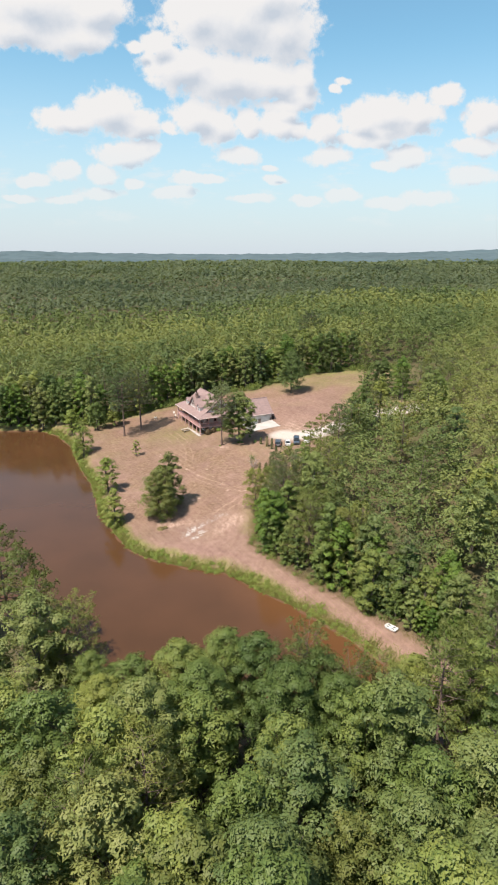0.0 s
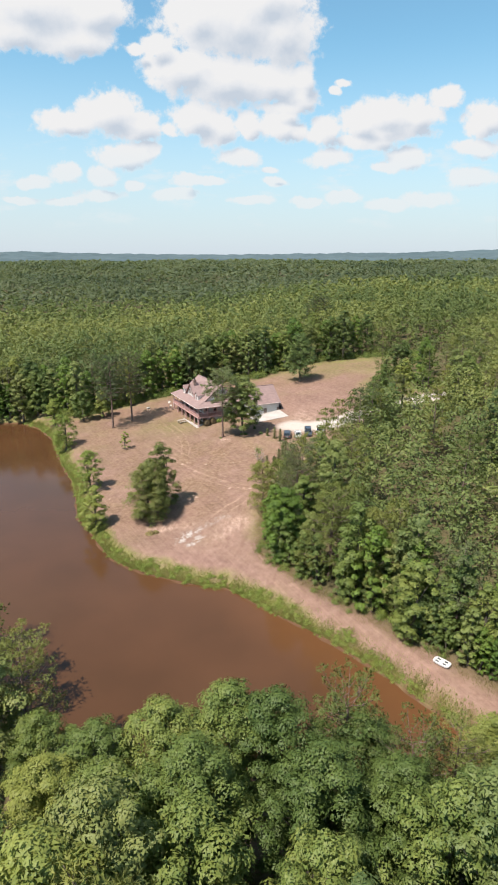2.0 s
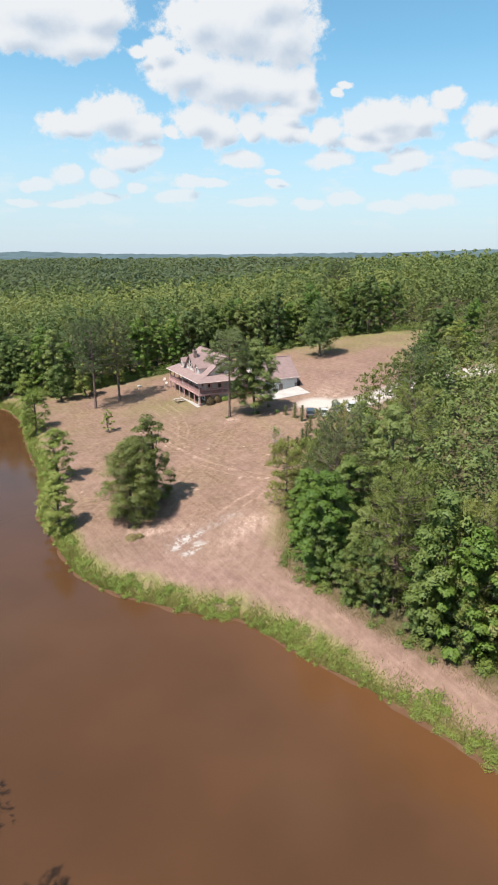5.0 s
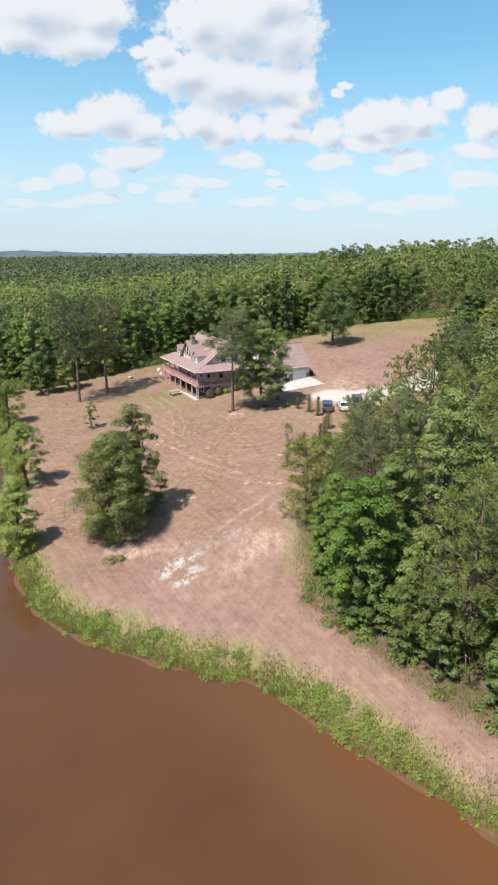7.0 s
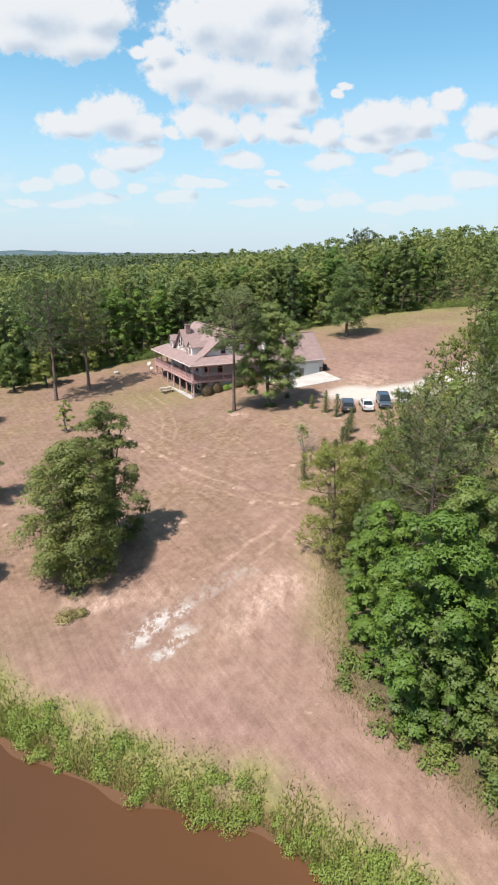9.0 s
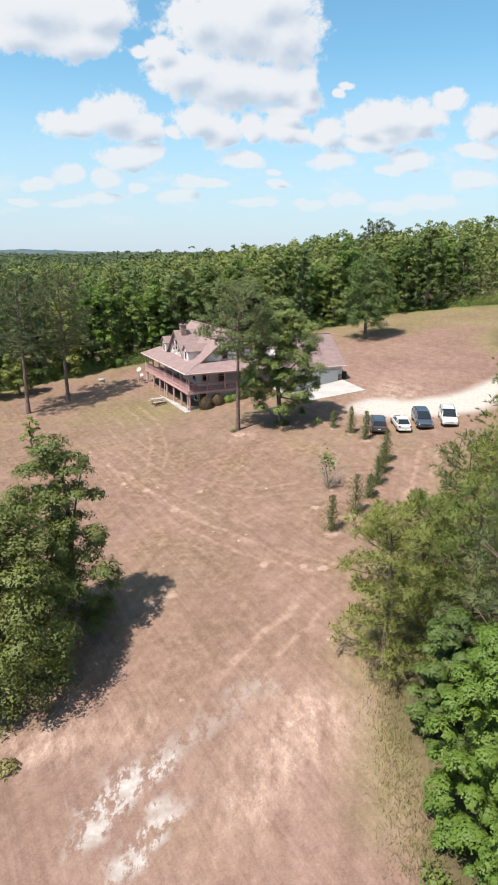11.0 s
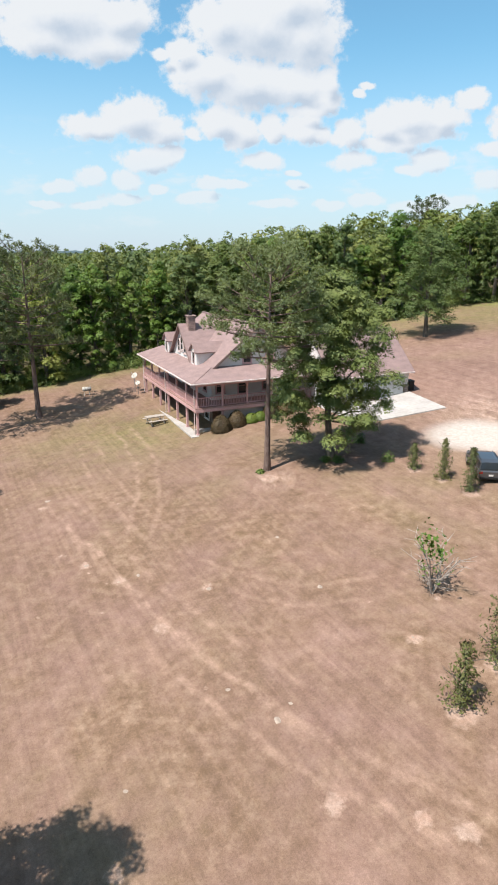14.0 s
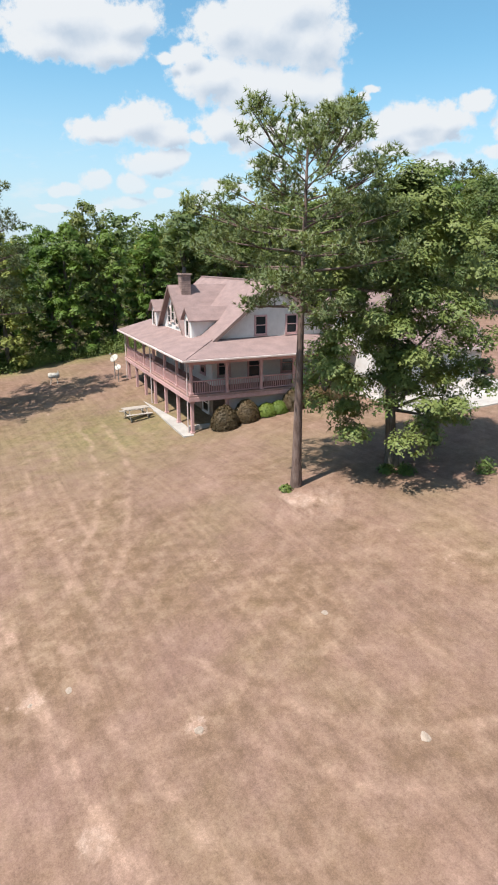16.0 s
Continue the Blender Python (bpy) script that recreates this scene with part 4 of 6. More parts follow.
CLOSE_PROTOS = [stand(CLOSE[0], -2.4, 55.6, 20), stand(CLOSE[1], 6.2, 55.0, 80)]
PROTOS = [stand(make(rng, **how), *home, 0.0) for (make, how), home in zip(kinds, HOMES)]


def wood_places(x0, x1, y0, y1, step, keep, rng):
    """Jittered places for trees, where keep allows them."""
    gx, gy = np.meshgrid(np.arange(x0, x1, step), np.arange(y0, y1, step * 0.9))
    gx = gx + (np.arange(gx.shape[0]) % 2)[:, None] * step * 0.5
    gx, gy = gx + rng.uniform(-0.36, 0.36, gx.shape) * step, gy + rng.uniform(-0.36, 0.36, gx.shape) * step
    gx, gy = gx.ravel(), gy.ravel()
    ok = keep(gx, gy)
    return gx[ok], gy[ok]


def wooded(x, y):
    d = from_shore(x, y)
    e = np.where(inside(OPEN_LAND, x, y), -1, 1) * line_distance(OPEN_LAND, x, y, True)
    return (d > 2.0) & (e > 1.2)


def plant_wood(places, weights, lo, hi, protos=None):
    protos = protos or PROTOS
    weights = np.array(weights) / sum(weights)
    for x, y in zip(*places):
        k = rng.choice(len(protos), p=weights)
        plant(protos[k], x, y, rng.uniform(0, 360), rng.uniform(lo, hi), rng.uniform(0.9, 1.12))


# the wood on the near shore, the edge of the wood beside the dam track, and the edge of the woods behind the house
for (x0, y0), (x1, y1) in (((4.2, 100), (9.2, 93)), ((9.2, 93), (14.8, 87)), ((14.8, 87), (21.8, 79)), ((21.8, 79), (28.8, 71))):
    for shift, gap, lo, hi in ((0.0, 1.9, 0.3, 0.5), (2.4, 2.8, 0.5, 0.78)):
        n = int(math.hypot(x1 - x0, y1 - y0) / gap)
        for i in range(n):
            s = (i + rng.uniform(0.1, 0.9)) / n
            if any(math.hypot(x0 + s * (x1 - x0) - px, y0 + s * (y1 - y0) - py) < 3.4 for px, py in ((10.4, 95.0), (4.5, 101.2))):
                continue
            plant(PROTOS[rng.choice([0, 1, 2, 3, 3, 6])], x0 + shift * 0.75 + s * (x1 - x0) + rng.uniform(-0.2, 0.8), y0 + shift * 0.65 + s * (y1 - y0) + rng.uniform(-0.2, 0.8), rng.uniform(0, 360), rng.uniform(lo, hi))
for x, y, k, size in ((-7.6, 54.4, 0, 0.95), (1.0, 54.6, 0, 1.0), (7.6, 54.0, 0, 0.88), (10.6, 52.6, 1, 0.88), (-12.2, 53.6, 0, 0.85), (-20.6, 61.6, 1, 0.98), (-18.0, 57.2, 0, 0.72), (-24.0, 62.0, 0, 0.6), (14.5, 54.0, 1, 0.82), (19.0, 57.0, 0, 0.8), (9.5, 49.5, 0, 0.92), (14.5, 48.5, 0, 0.88), (-10.5, 48.8, 0, 0.92), (-15.5, 50.5, 0, 0.85), (-5.0, 49.6, 0, 1.0), (3.6, 49.4, 0, 1.0)):
    plant(CLOSE_PROTOS[k], x, y, x * 37, size)
for x, y, k, size in ((3.4, 101.2, 3, 0.42), (4.9, 99.6, 0, 0.5), (6.9, 96.2, 6, 0.45), (2.6, 104.2, 1, 0.36), (8.6, 94.4, 3, 0.5), (5.6, 102.2, 2, 0.6)):
    plant(PROTOS[k], x, y, x * 53, size)
for i in range(11):
    plant(PROTOS[(0, 3, 1, 2, 0)[i % 5]], -100 + i * 4.1, 188.9 + 0.5 * math.sin(i * 2.3) - 0.9 * (i > 7), i * 67, 0.8 + 0.12 * math.sin(i * 1.7))
for x, y, size in ((-31.5, 73.0, 0.95), (-36.0, 78.0, 1.0), (-27.5, 68.5, 0.85), (24.5, 57.0, 0.95), (29.0, 60.0, 1.0), (20.5, 52.0, 1.0)):
    plant(FINE_PROTOS[3], x, y, x * 37, size)
EDGE = lambda x, y: line_distance(OPEN_LAND, x, y, True)
plant_wood(wood_places(-46, 44, 27, 84, 6.5, lambda x, y: wooded(x, y) & (np.abs(x) < 0.45 * y + 9) & ((y < 46.5) | (x < -23) | (x > 24)) & ((y < 60) | ((x < -18) & (x < -38))), rng), [3.4, 1.4, 3, 0.5], 0.84, 1.18, FINE_PROTOS)
plant_wood(wood_places(0, 80, 58, 232, 5.2, lambda x, y: wooded(x, y) & (EDGE(x, y) < 9.2) & (x > 1) & ((x > 9) | (y < 96) | (y > 128)) & (x < 0.42 * y + 9) & (y < 190), rng), [2.6, 1.8, 1.5, 2, 3.2, 3.0, 3.0], 0.66, 0.95)
plant_wood(wood_places(-100, 75, 176, 262, 4.5, lambda x, y: wooded(x, y) & (EDGE(x, y) < 9) & ((x < 20) | (y > 0.75 * x + 190)) & (x > -82) & (y > 184), rng), [3.4, 3, 2.6, 1.4, 0.1, 0.4, 0.1], 0.84, 1.06)


def crowns(x, y, z, tall, wide, sprays, size, low, sq=1.0, slim=0.7, up=0.5):
    """Leaf sprays of many crowns at once: lumpy, leafy from low to the top."""
    n = len(x)
    lumps = max(4, sprays // 15)
    f = rng.uniform(0.02, 1.0, (n, lumps))
    prof = np.sin(math.pi * np.clip(0.2 + 0.75 * f, 0, 1)) ** 0.7
    a = rng.uniform(0, 6.283, (n, lumps))
    r = wide[:, None] * prof * rng.uniform(0.35, 0.9, (n, lumps))
    c = np.stack([x[:, None] + r * np.cos(a), y[:, None] + r * np.sin(a), z[:, None] + tall[:, None] * (low + (0.94 - low) * f)], -1)
    k = sprays // lumps
    d = ball(n * lumps * k, rng).reshape(n, lumps, k, 3)
    d[..., 2] = np.where(d[..., 2] < -0.3, -d[..., 2], d[..., 2])
    rr = (wide * 0.36)[:, None, None, None] * rng.uniform(0.7, 1.1, (n, lumps, k, 1))
    at = c[:, :, None] + d * rr * [1, 1, 0.85 * sq]
    v, _, nrm = leaves(at.reshape(-1, 3), (d + [0, 0, up]).reshape(-1, 3), size, rng, 0.35, slim)
    return np.stack([v, nrm])


def far_woods():
    """Inner woods and the woods that go on to the skyline: lumpy crowns of leaf sprays, coarser with distance, the
    farthest with haze put into their colour.
    """
    vs = []
    x, y = wood_places(0, 90, 58, 232, 4.9, lambda x, y: wooded(x, y) & (EDGE(x, y) >= 9.2) & (x > 1) & (x < 0.45 * y + 14) & (y < 0.6 * x + 178), rng)
    n = len(x)
    vs.append(crowns(x, y, height(x, y), rng.uniform(10, 15.5, n), rng.uniform(2.3, 3.4, n), 330, 0.45, 0.2))
    back = lambda x, y: wooded(x, y) & ((EDGE(x, y) >= 9) | (y < 184) | (x < -82) | ((x >= 20) & (y <= 0.75 * x + 190))) & (y >= 0.6 * x + 178) & (np.abs(x) < 0.46 * y + 12) & ((x < 30) | (y > 190)) & (y > 150)
    for y0, y1, step, sprays, size, lo, hi, wide in ((150, 300, 5.0, 260, 0.62, 12, 17, 2.9), (300, 420, 5.8, 110, 1.08, 11, 18, 3.1)):
        x, y = wood_places(-0.5 * y1 - 10, 0.5 * y1 + 10, y0, y1, step, back, rng)
        n = len(x)
        vs.append(crowns(x, y, height(x, y), rng.uniform(lo, hi, n), wide * rng.uniform(0.75, 1.15, n), sprays, size, 0.06))
    v, nrm = np.concatenate(vs, 1)
    ob = mesh_object("inner_woods", v, np.arange(len(v)).reshape(-1, 3), WOODS, normals=nrm)
    tagged(ob, "dense mixed pine and broadleaf woods around the clearing", "woods", kind="stuff")
    vs = []
    for y0, y1, step, sprays, size, wide, lo, hi in ((420, 800, 7.6, 40, 1.8, 3.7, 9, 20), (800, 1500, 13.5, 36, 3.2, 6.6, 9, 19), (1500, 2500, 27.0, 24, 6.5, 13.0, 8, 18)):
        x, y = wood_places(-0.5 * y1 - 10, 0.5 * y1 + 10, y0, y1, step, lambda x, y: np.abs(x) < 0.47 * y + 12, rng)
        n = len(x)
        tall = rng.uniform(lo, hi, n) + 3.5 * wavy(x, y, 60, 1.1)
        vs.append(crowns(x, y, height(x, y), tall, wide * rng.uniform(0.7, 1.2, n), sprays, size, 0.45, 0.7, 0.85, 1.0))
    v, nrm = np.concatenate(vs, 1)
    ob = mesh_object("far_woods", v, np.arange(len(v)).reshape(-1, 3), WOODS_HAZED, normals=nrm)
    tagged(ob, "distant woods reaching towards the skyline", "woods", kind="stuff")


far_woods()


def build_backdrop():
    """Wooded ridges along the skyline, their blue colour standing in for haze."""
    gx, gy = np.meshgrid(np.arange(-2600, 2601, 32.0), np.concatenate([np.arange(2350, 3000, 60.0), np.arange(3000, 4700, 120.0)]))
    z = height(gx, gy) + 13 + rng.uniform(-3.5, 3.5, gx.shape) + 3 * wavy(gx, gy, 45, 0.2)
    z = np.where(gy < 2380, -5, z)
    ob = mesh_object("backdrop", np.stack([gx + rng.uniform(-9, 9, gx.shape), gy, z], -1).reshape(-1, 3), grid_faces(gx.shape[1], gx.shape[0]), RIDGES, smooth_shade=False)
    tagged(ob, "low wooded ridges along the skyline, coloured blue for haze", "hills", kind="structure")


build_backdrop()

# ---- the house ----
def part(name, bm, material, parent, label="", shade=False):
    """Links a bmesh as one mesh object under a thing or a part."""
    me = bpy.data.meshes.new(name)
    bmesh.ops.recalc_face_normals(bm, faces=bm.faces)
    bm.to_mesh(me)
    bm.free()
    if shade:
        me.polygons.foreach_set("use_smooth", np.full(len(me.polygons), True))
    me.materials.append(material)
    ob = new(name, me)
    ob.parent = parent
    if label:
        tagged(ob, label)
    return ob


def add_box(bm, x0, x1, y0, y1, z0, z1, bevel=0.0):
    r = bmesh.ops.create_cube(bm, size=1.0, matrix=Matrix.Translation(((x0 + x1) / 2, (y0 + y1) / 2, (z0 + z1) / 2)) @ Matrix.Diagonal((x1 - x0, y1 - y0, z1 - z0, 1)))
    if bevel:
        bmesh.ops.bevel(bm, geom=list({e for v in r["verts"] for e in v.link_edges}), offset=bevel, segments=1, affect="EDGES")
    return bm


def box(x0, x1, y0, y1, z0, z1, bevel=0.0):
    return add_box(bmesh.new(), x0, x1, y0, y1, z0, z1, bevel)


def add_slab(bm, corners, down):
    """A plate with the given upper corners and a thickness straight down."""
    top = [bm.verts.new(c) for c in corners]
    low = [bm.verts.new((c[0], c[1], c[2] - down)) for c in corners]
    bm.faces.new(top)
    bm.faces.new(low[::-1])
    for i in range(len(top)):
        j = (i + 1) % len(top)
        bm.faces.new((top[j], top[i], low[i], low[j]))
    return bm


def slab(corners, down):
    return add_slab(bmesh.new(), corners, down)


def add_wall(bm, outline, along, thick):
    """An upright plate: outline of (run, z) pairs, pushed by thick across. along: the function that places (run, z, across)."""
    a = [bm.verts.new(along(s, z, 0)) for s, z in outline]
    b = [bm.verts.new(along(s, z, thick)) for s, z in outline]
    bm.faces.new(a)
    bm.faces.new(b[::-1])
    for i in range(len(a)):
        j = (i + 1) % len(a)
        bm.faces.new((a[j], a[i], b[i], b[j]))
    return bm


def add_tube(bm, a, b, r0, r1=None, sides=10):
    a, b = Vector(a), Vector(b)
    m = Matrix.Translation((a + b) / 2) @ (b - a).to_track_quat("Z", "Y").to_matrix().to_4x4()
    bmesh.ops.create_cone(bm, cap_ends=True, segments=sides, radius1=r0, radius2=r0 if r1 is None else r1, depth=(b - a).length, matrix=m)
    return bm


def tube(a, b, r0, r1=None, sides=10):
    return add_tube(bmesh.new(), a, b, r0, r1, sides)


HOUSE_AT, HOUSE_TURN, HOUSE_Z = (-14.2, 166.1), 26.0, 4.5
HM = pose(*HOUSE_AT, HOUSE_Z, 0, 0, HOUSE_TURN)


def on_house(x, y, z=None):
    """World place of a place in the house's own axes (x along its front, y back along its porch)."""
    p = HM @ Vector((x, y, z or 0.0))
    return p if z is not None else Vector((p.x, p.y, ground_z(p.x, p.y)))


def facing_y(y, sign=-1):
    """Places an upright plate on a plane of constant y; across goes outward by sign."""
    return lambda s, z, a: (s, y + sign * a, z)


def facing_x(x, sign=-1):
    return lambda s, z, a: (x + sign * a, s, z)


def window(parent, put, s0, s1, z0, z1, name="window", bars=True, frame_material=None, trim=0.13, arch=False, label=""):
    """A window on a wall: pane, casing that stands proud, sill and meeting rail."""
    w = part(name, add_wall(bmesh.new(), [(s0, z0), (s1, z0), (s1, z1), (s0, z1)] if not arch else
                            [(s0, z0), (s1, z0), (s1, z1)] + [((s0 + s1) / 2 + (s1 - s0) / 2 * math.cos(a), z1 + (s1 - s0) / 2 * math.sin(a)) for a in np.linspace(0.4, 2.74, 6)] + [(s0, z1)],
                            lambda s, z, a: put(s, z, 0.02 + a), 0.02), PANE, parent, label)
    bm = bmesh.new()
    top = z1 + (s1 - s0) * 0.5 if arch else z1
    for a0, a1, b0, b1 in ((s0 - trim, s0, z0 - trim, z1 if arch else z1 + trim), (s1, s1 + trim, z0 - trim, z1 if arch else z1 + trim), (s0 - trim, s1 + trim, z0 - trim, z0)):
        add_wall(bm, [(a0, b0), (a1, b0), (a1, b1), (a0, b1)], put, 0.07)
    if not arch:
        add_wall(bm, [(s0 - trim, z1), (s1 + trim, z1), (s1 + trim, z1 + trim), (s0 - trim, z1 + trim)], put, 0.08)
    else:
        m = (s0 + s1) / 2
        arc = np.linspace(0, math.pi, 9)
        r0, r1 = (s1 - s0) / 2, (s1 - s0) / 2 + trim
        for a, b in zip(arc, arc[1:]):
            add_wall(bm, [(m + r0 * math.cos(a), z1 + r0 * math.sin(a)), (m + r1 * math.cos(a), z1 + r1 * math.sin(a)),
                          (m + r1 * math.cos(b), z1 + r1 * math.sin(b)), (m + r0 * math.cos(b), z1 + r0 * math.sin(b))], put, 0.07)
    part("frame", bm, frame_material or TRIM_PALE, w)
    if bars:
        bm = bmesh.new()
        zm = (z0 + z1) / 2
        add_wall(bm, [(s0, zm - 0.03), (s1, zm - 0.03), (s1, zm + 0.03), (s0, zm + 0.03)], put, 0.055)
        part("sash", bm, frame_material or TRIM_PALE, w)
    bm = bmesh.new()
    add_wall(bm, [(s0 - trim - 0.04, z0 - trim - 0.05), (s1 + trim + 0.04, z0 - trim - 0.05), (s1 + trim + 0.04, z0 - trim), (s0 - trim - 0.04, z0 - trim)], put, 0.12)
    part("sill", bm, frame_material or TRIM_PALE, w)
    return w


def build_house():
    house = tagged(new("house"), "pale two-storey house with mauve shingle roofs and wraparound pink porch", "house")
    house.matrix_basis = HM
    WX0, WX1, WY0, WY1 = 2.7, 12.5, 2.7, 18.0
    PL = 19.6                                  # end of the long porch
    DECKZ, EAVE, PLATE = 3.0, 5.5, 6.2
    RX, RZ = 7.6, 10.2                         # main ridge
    k = (RZ - 6.0) / (RX - 2.35)               # its pitch

    def main_z(x):
        return 6.0 + k * (x - 2.35) if x < RX else RZ - k * (x - RX)

    # walls with thickness; the lower storey is stone
    part("wall", add_wall(bmesh.new(), [(WX0, DECKZ - 0.3), (WX1, DECKZ - 0.3), (WX1, main_z(WX1) - 0.12), (RX, RZ - 0.12), (WX0, main_z(WX0) - 0.12)], facing_y(WY0, 1), 0.25), SIDING, house)
    part("wall", add_wall(bmesh.new(), [(WX0, -0.6), (WX1, -0.6), (WX1, main_z(WX1) - 0.12), (RX, RZ - 0.12), (WX0, main_z(WX0) - 0.12)], facing_y(WY1, -1), 0.25), SIDING, house)
    part("wall", box(WX0, WX0 + 0.25, WY0 + 0.25, WY1 - 0.25, DECKZ - 0.3, main_z(WX0) - 0.12), SIDING, house)
    part("wall", box(WX1 - 0.25, WX1, WY0 + 0.25, WY1 - 0.25, -0.6, main_z(WX1) - 0.12), SIDING, house)
    part("basement_wall", box(WX0, WX0 + 0.3, WY0, WY1 - 0.25, -0.6, DECKZ - 0.3), DARK_WALL, house, "brown stone basement wall, porch shade put into its colour")
    part("basement_wall", box(WX0 + 0.3, WX1 - 0.25, WY0, WY0 + 0.3, -0.6, DECKZ - 0.3), DARK_WALL, house, "brown stone basement wall, porch shade put into its colour")

    # main roof, its two slopes with a fascia along the rakes
    f0, f1 = WY0 - 0.45, WY1 + 0.45
    part("roof", slab([(2.05, f0, main_z(2.05)), (RX, f0, RZ), (RX, f1, RZ), (2.05, f1, main_z(2.05))], 0.14), SHINGLE, house)
    part("roof", slab([(RX, f0, RZ), (13.15, f0, main_z(13.15)), (13.15, f1, main_z(13.15)), (RX, f1, RZ)], 0.14), SHINGLE, house)
    for y in (f0 - 0.04, f1):
        for xa, xb in ((2.0, RX), (RX, 13.2)):
            bm = bmesh.new()
            add_wall(bm, [(xa, main_z(xa) - 0.26), (xb, main_z(xb) - 0.26), (xb, main_z(xb) + 0.02), (xa, main_z(xa) + 0.02)], facing_y(y, 1), 0.04)
            part("fascia", bm, BROWN_TRIM, house, "dark brown fascia board")
    part("ridge_cap", slab([(RX - 0.15, f0 - 0.02, RZ + 0.03), (RX + 0.15, f0 - 0.02, RZ + 0.03), (RX + 0.15, f1, RZ + 0.03), (RX - 0.15, f1, RZ + 0.03)], 0.12), SHINGLE, house)

    # porch roofs along the long side and the front, meeting in a hip
    zt = 6.32
    px, py = -0.45, -0.55
    part("porch_roof", slab([(px, PL, EAVE), (px, py, EAVE), (WX0 + 0.02, WY0 - 0.1, zt), (WX0 + 0.02, PL, zt)], 0.12), SHINGLE, house)
    part("porch_roof", slab([(px, py, EAVE), (12.9, py, EAVE), (12.9, WY0 + 0.02, zt), (WX0 + 0.02, WY0 + 0.02, zt)], 0.12), SHINGLE, house)
    part("hip_cap", slab([(px - 0.02, py + 0.14, EAVE + 0.03), (px + 0.14, py - 0.02, EAVE + 0.03), (WX0 + 0.1, WY0 - 0.06, zt + 0.03), (WX0 - 0.06, WY0 + 0.1, zt + 0.03)], 0.05), SHINGLE, house)
    part("gutter", box(px - 0.12, px - 0.002, py - 0.12, PL, EAVE - 0.15, EAVE - 0.02, 0.02), TRIM_PALE, house, "pale painted gutter")
    part("gutter", box(px - 0.002, 12.9, py - 0.12, py - 0.002, EAVE - 0.15, EAVE - 0.02, 0.02), TRIM_PALE, house, "pale painted gutter")
    part("porch_ceiling", box(px + 0.1, WX0 - 0.004, py + 0.1, PL, EAVE - 0.2, EAVE - 0.14), TRIM, house)
    part("porch_ceiling", box(WX0 - 0.004, 12.8, py + 0.1, WY0 - 0.004, EAVE - 0.2, EAVE - 0.14), TRIM, house)
    part("beam", box(0.2, 0.44, 0.2, PL - 0.1, EAVE - 0.48, EAVE - 0.2, 0.02), TRIM, house)
    part("beam", box(0.44, 12.8, 0.2, 0.44, EAVE - 0.48, EAVE - 0.2, 0.02), TRIM, house)

    # deck and its rim
    part("deck", box(0.08, WX0 - 0.004, 0.08, PL, DECKZ - 0.12, DECKZ), DECK, house)
    part("deck", box(WX0 - 0.004, 12.8, 0.08, WY0 - 0.004, DECKZ - 0.12, DECKZ), DECK, house)
    part("rim_board", box(0.04, 0.1, 0.04, PL, DECKZ - 0.42, DECKZ - 0.13, 0.01), TRIM, house)
    part("rim_board", box(0.1, 12.8, 0.04, 0.1, DECKZ - 0.42, DECKZ - 0.13, 0.01), TRIM, house)

    # posts through both storeys
    def post(x, y, z0, z1, w=0.095, material=TRIM):
        bm = box(x - w, x + w, y - w, y + w, z0, z1, 0.02)
        add_box(bm, x - w - 0.04, x + w + 0.04, y - w - 0.04, y + w + 0.04, z0, z0 + 0.16, 0.01)
        add_box(bm, x - w - 0.04, x + w + 0.04, y - w - 0.04, y + w + 0.04, z1 - 0.14, z1, 0.01)
        return part("post", bm, material, house)

    ys = [0.32 + 3.16 * i for i in range(7)]
    xs = [0.32 + 2.56 * i for i in range(6)]
    for y in ys:
        post(0.32, y, DECKZ, EAVE - 0.48)
        post(0.34, y, 0.3, DECKZ - 0.42, 0.11, TRIM)
    for x in xs[1:5]:
        post(x, 0.32, DECKZ, EAVE - 0.48)
    post(2.88, 0.34, 0.2, DECKZ - 0.42, 0.11, TRIM)

    # railings: rails and balusters bay by bay
    bal = box(-0.022, 0.022, -0.022, 0.022, 0, 0.74)
    me = bpy.data.meshes.new("baluster")
    bal.to_mesh(me)
    bal.free()
    me.materials.append(TRIM)

    def bay(ax, ay, bx, by):
        n = max(3, round(math.hypot(bx - ax, by - ay) / 0.16))
        w = 0.05
        rail = part("railing", box(min(ax, bx) - (w if ax == bx else 0), max(ax, bx) + (w if ax == bx else 0), min(ay, by) - (w if ay == by else 0), max(ay, by) + (w if ay == by else 0), DECKZ + 0.86, DECKZ + 0.94, 0.01), TRIM, house)
        part("bottom_rail", box(min(ax, bx) - (0.03 if ax == bx else 0), max(ax, bx) + (0.03 if ax == bx else 0), min(ay, by) - (0.03 if ay == by else 0), max(ay, by) + (0.03 if ay == by else 0), DECKZ + 0.06, DECKZ + 0.12), TRIM, rail)
        for i in range(1, n):
            b = new("baluster", me)
            b.parent = rail
            b.location = (ax + (bx - ax) * i / n, ay + (by - ay) * i / n, DECKZ + 0.12)

    for y0, y1 in zip(ys, ys[1:]):
        bay(0.32, y0 + 0.13, 0.32, y1 - 0.13)
    for x0, x1 in zip(xs, xs[1:]):
        bay(x0 + 0.13, 0.32, x1 - 0.13, 0.32)

    # big side gable with arched windows, and a dormer on either side
    GC, GH, GZ = 10.8, 3.75, 9.75
    gs = (GZ - 6.1) / GH
    gx = 2.35 + (GZ - 6.0) / k
    bm = add_wall(bmesh.new(), [(GC - GH + 0.2, 6.1), (GC + GH - 0.2, 6.1), (GC, GZ - 0.2)], facing_x(WX0 - 0.32, 1), 0.25)
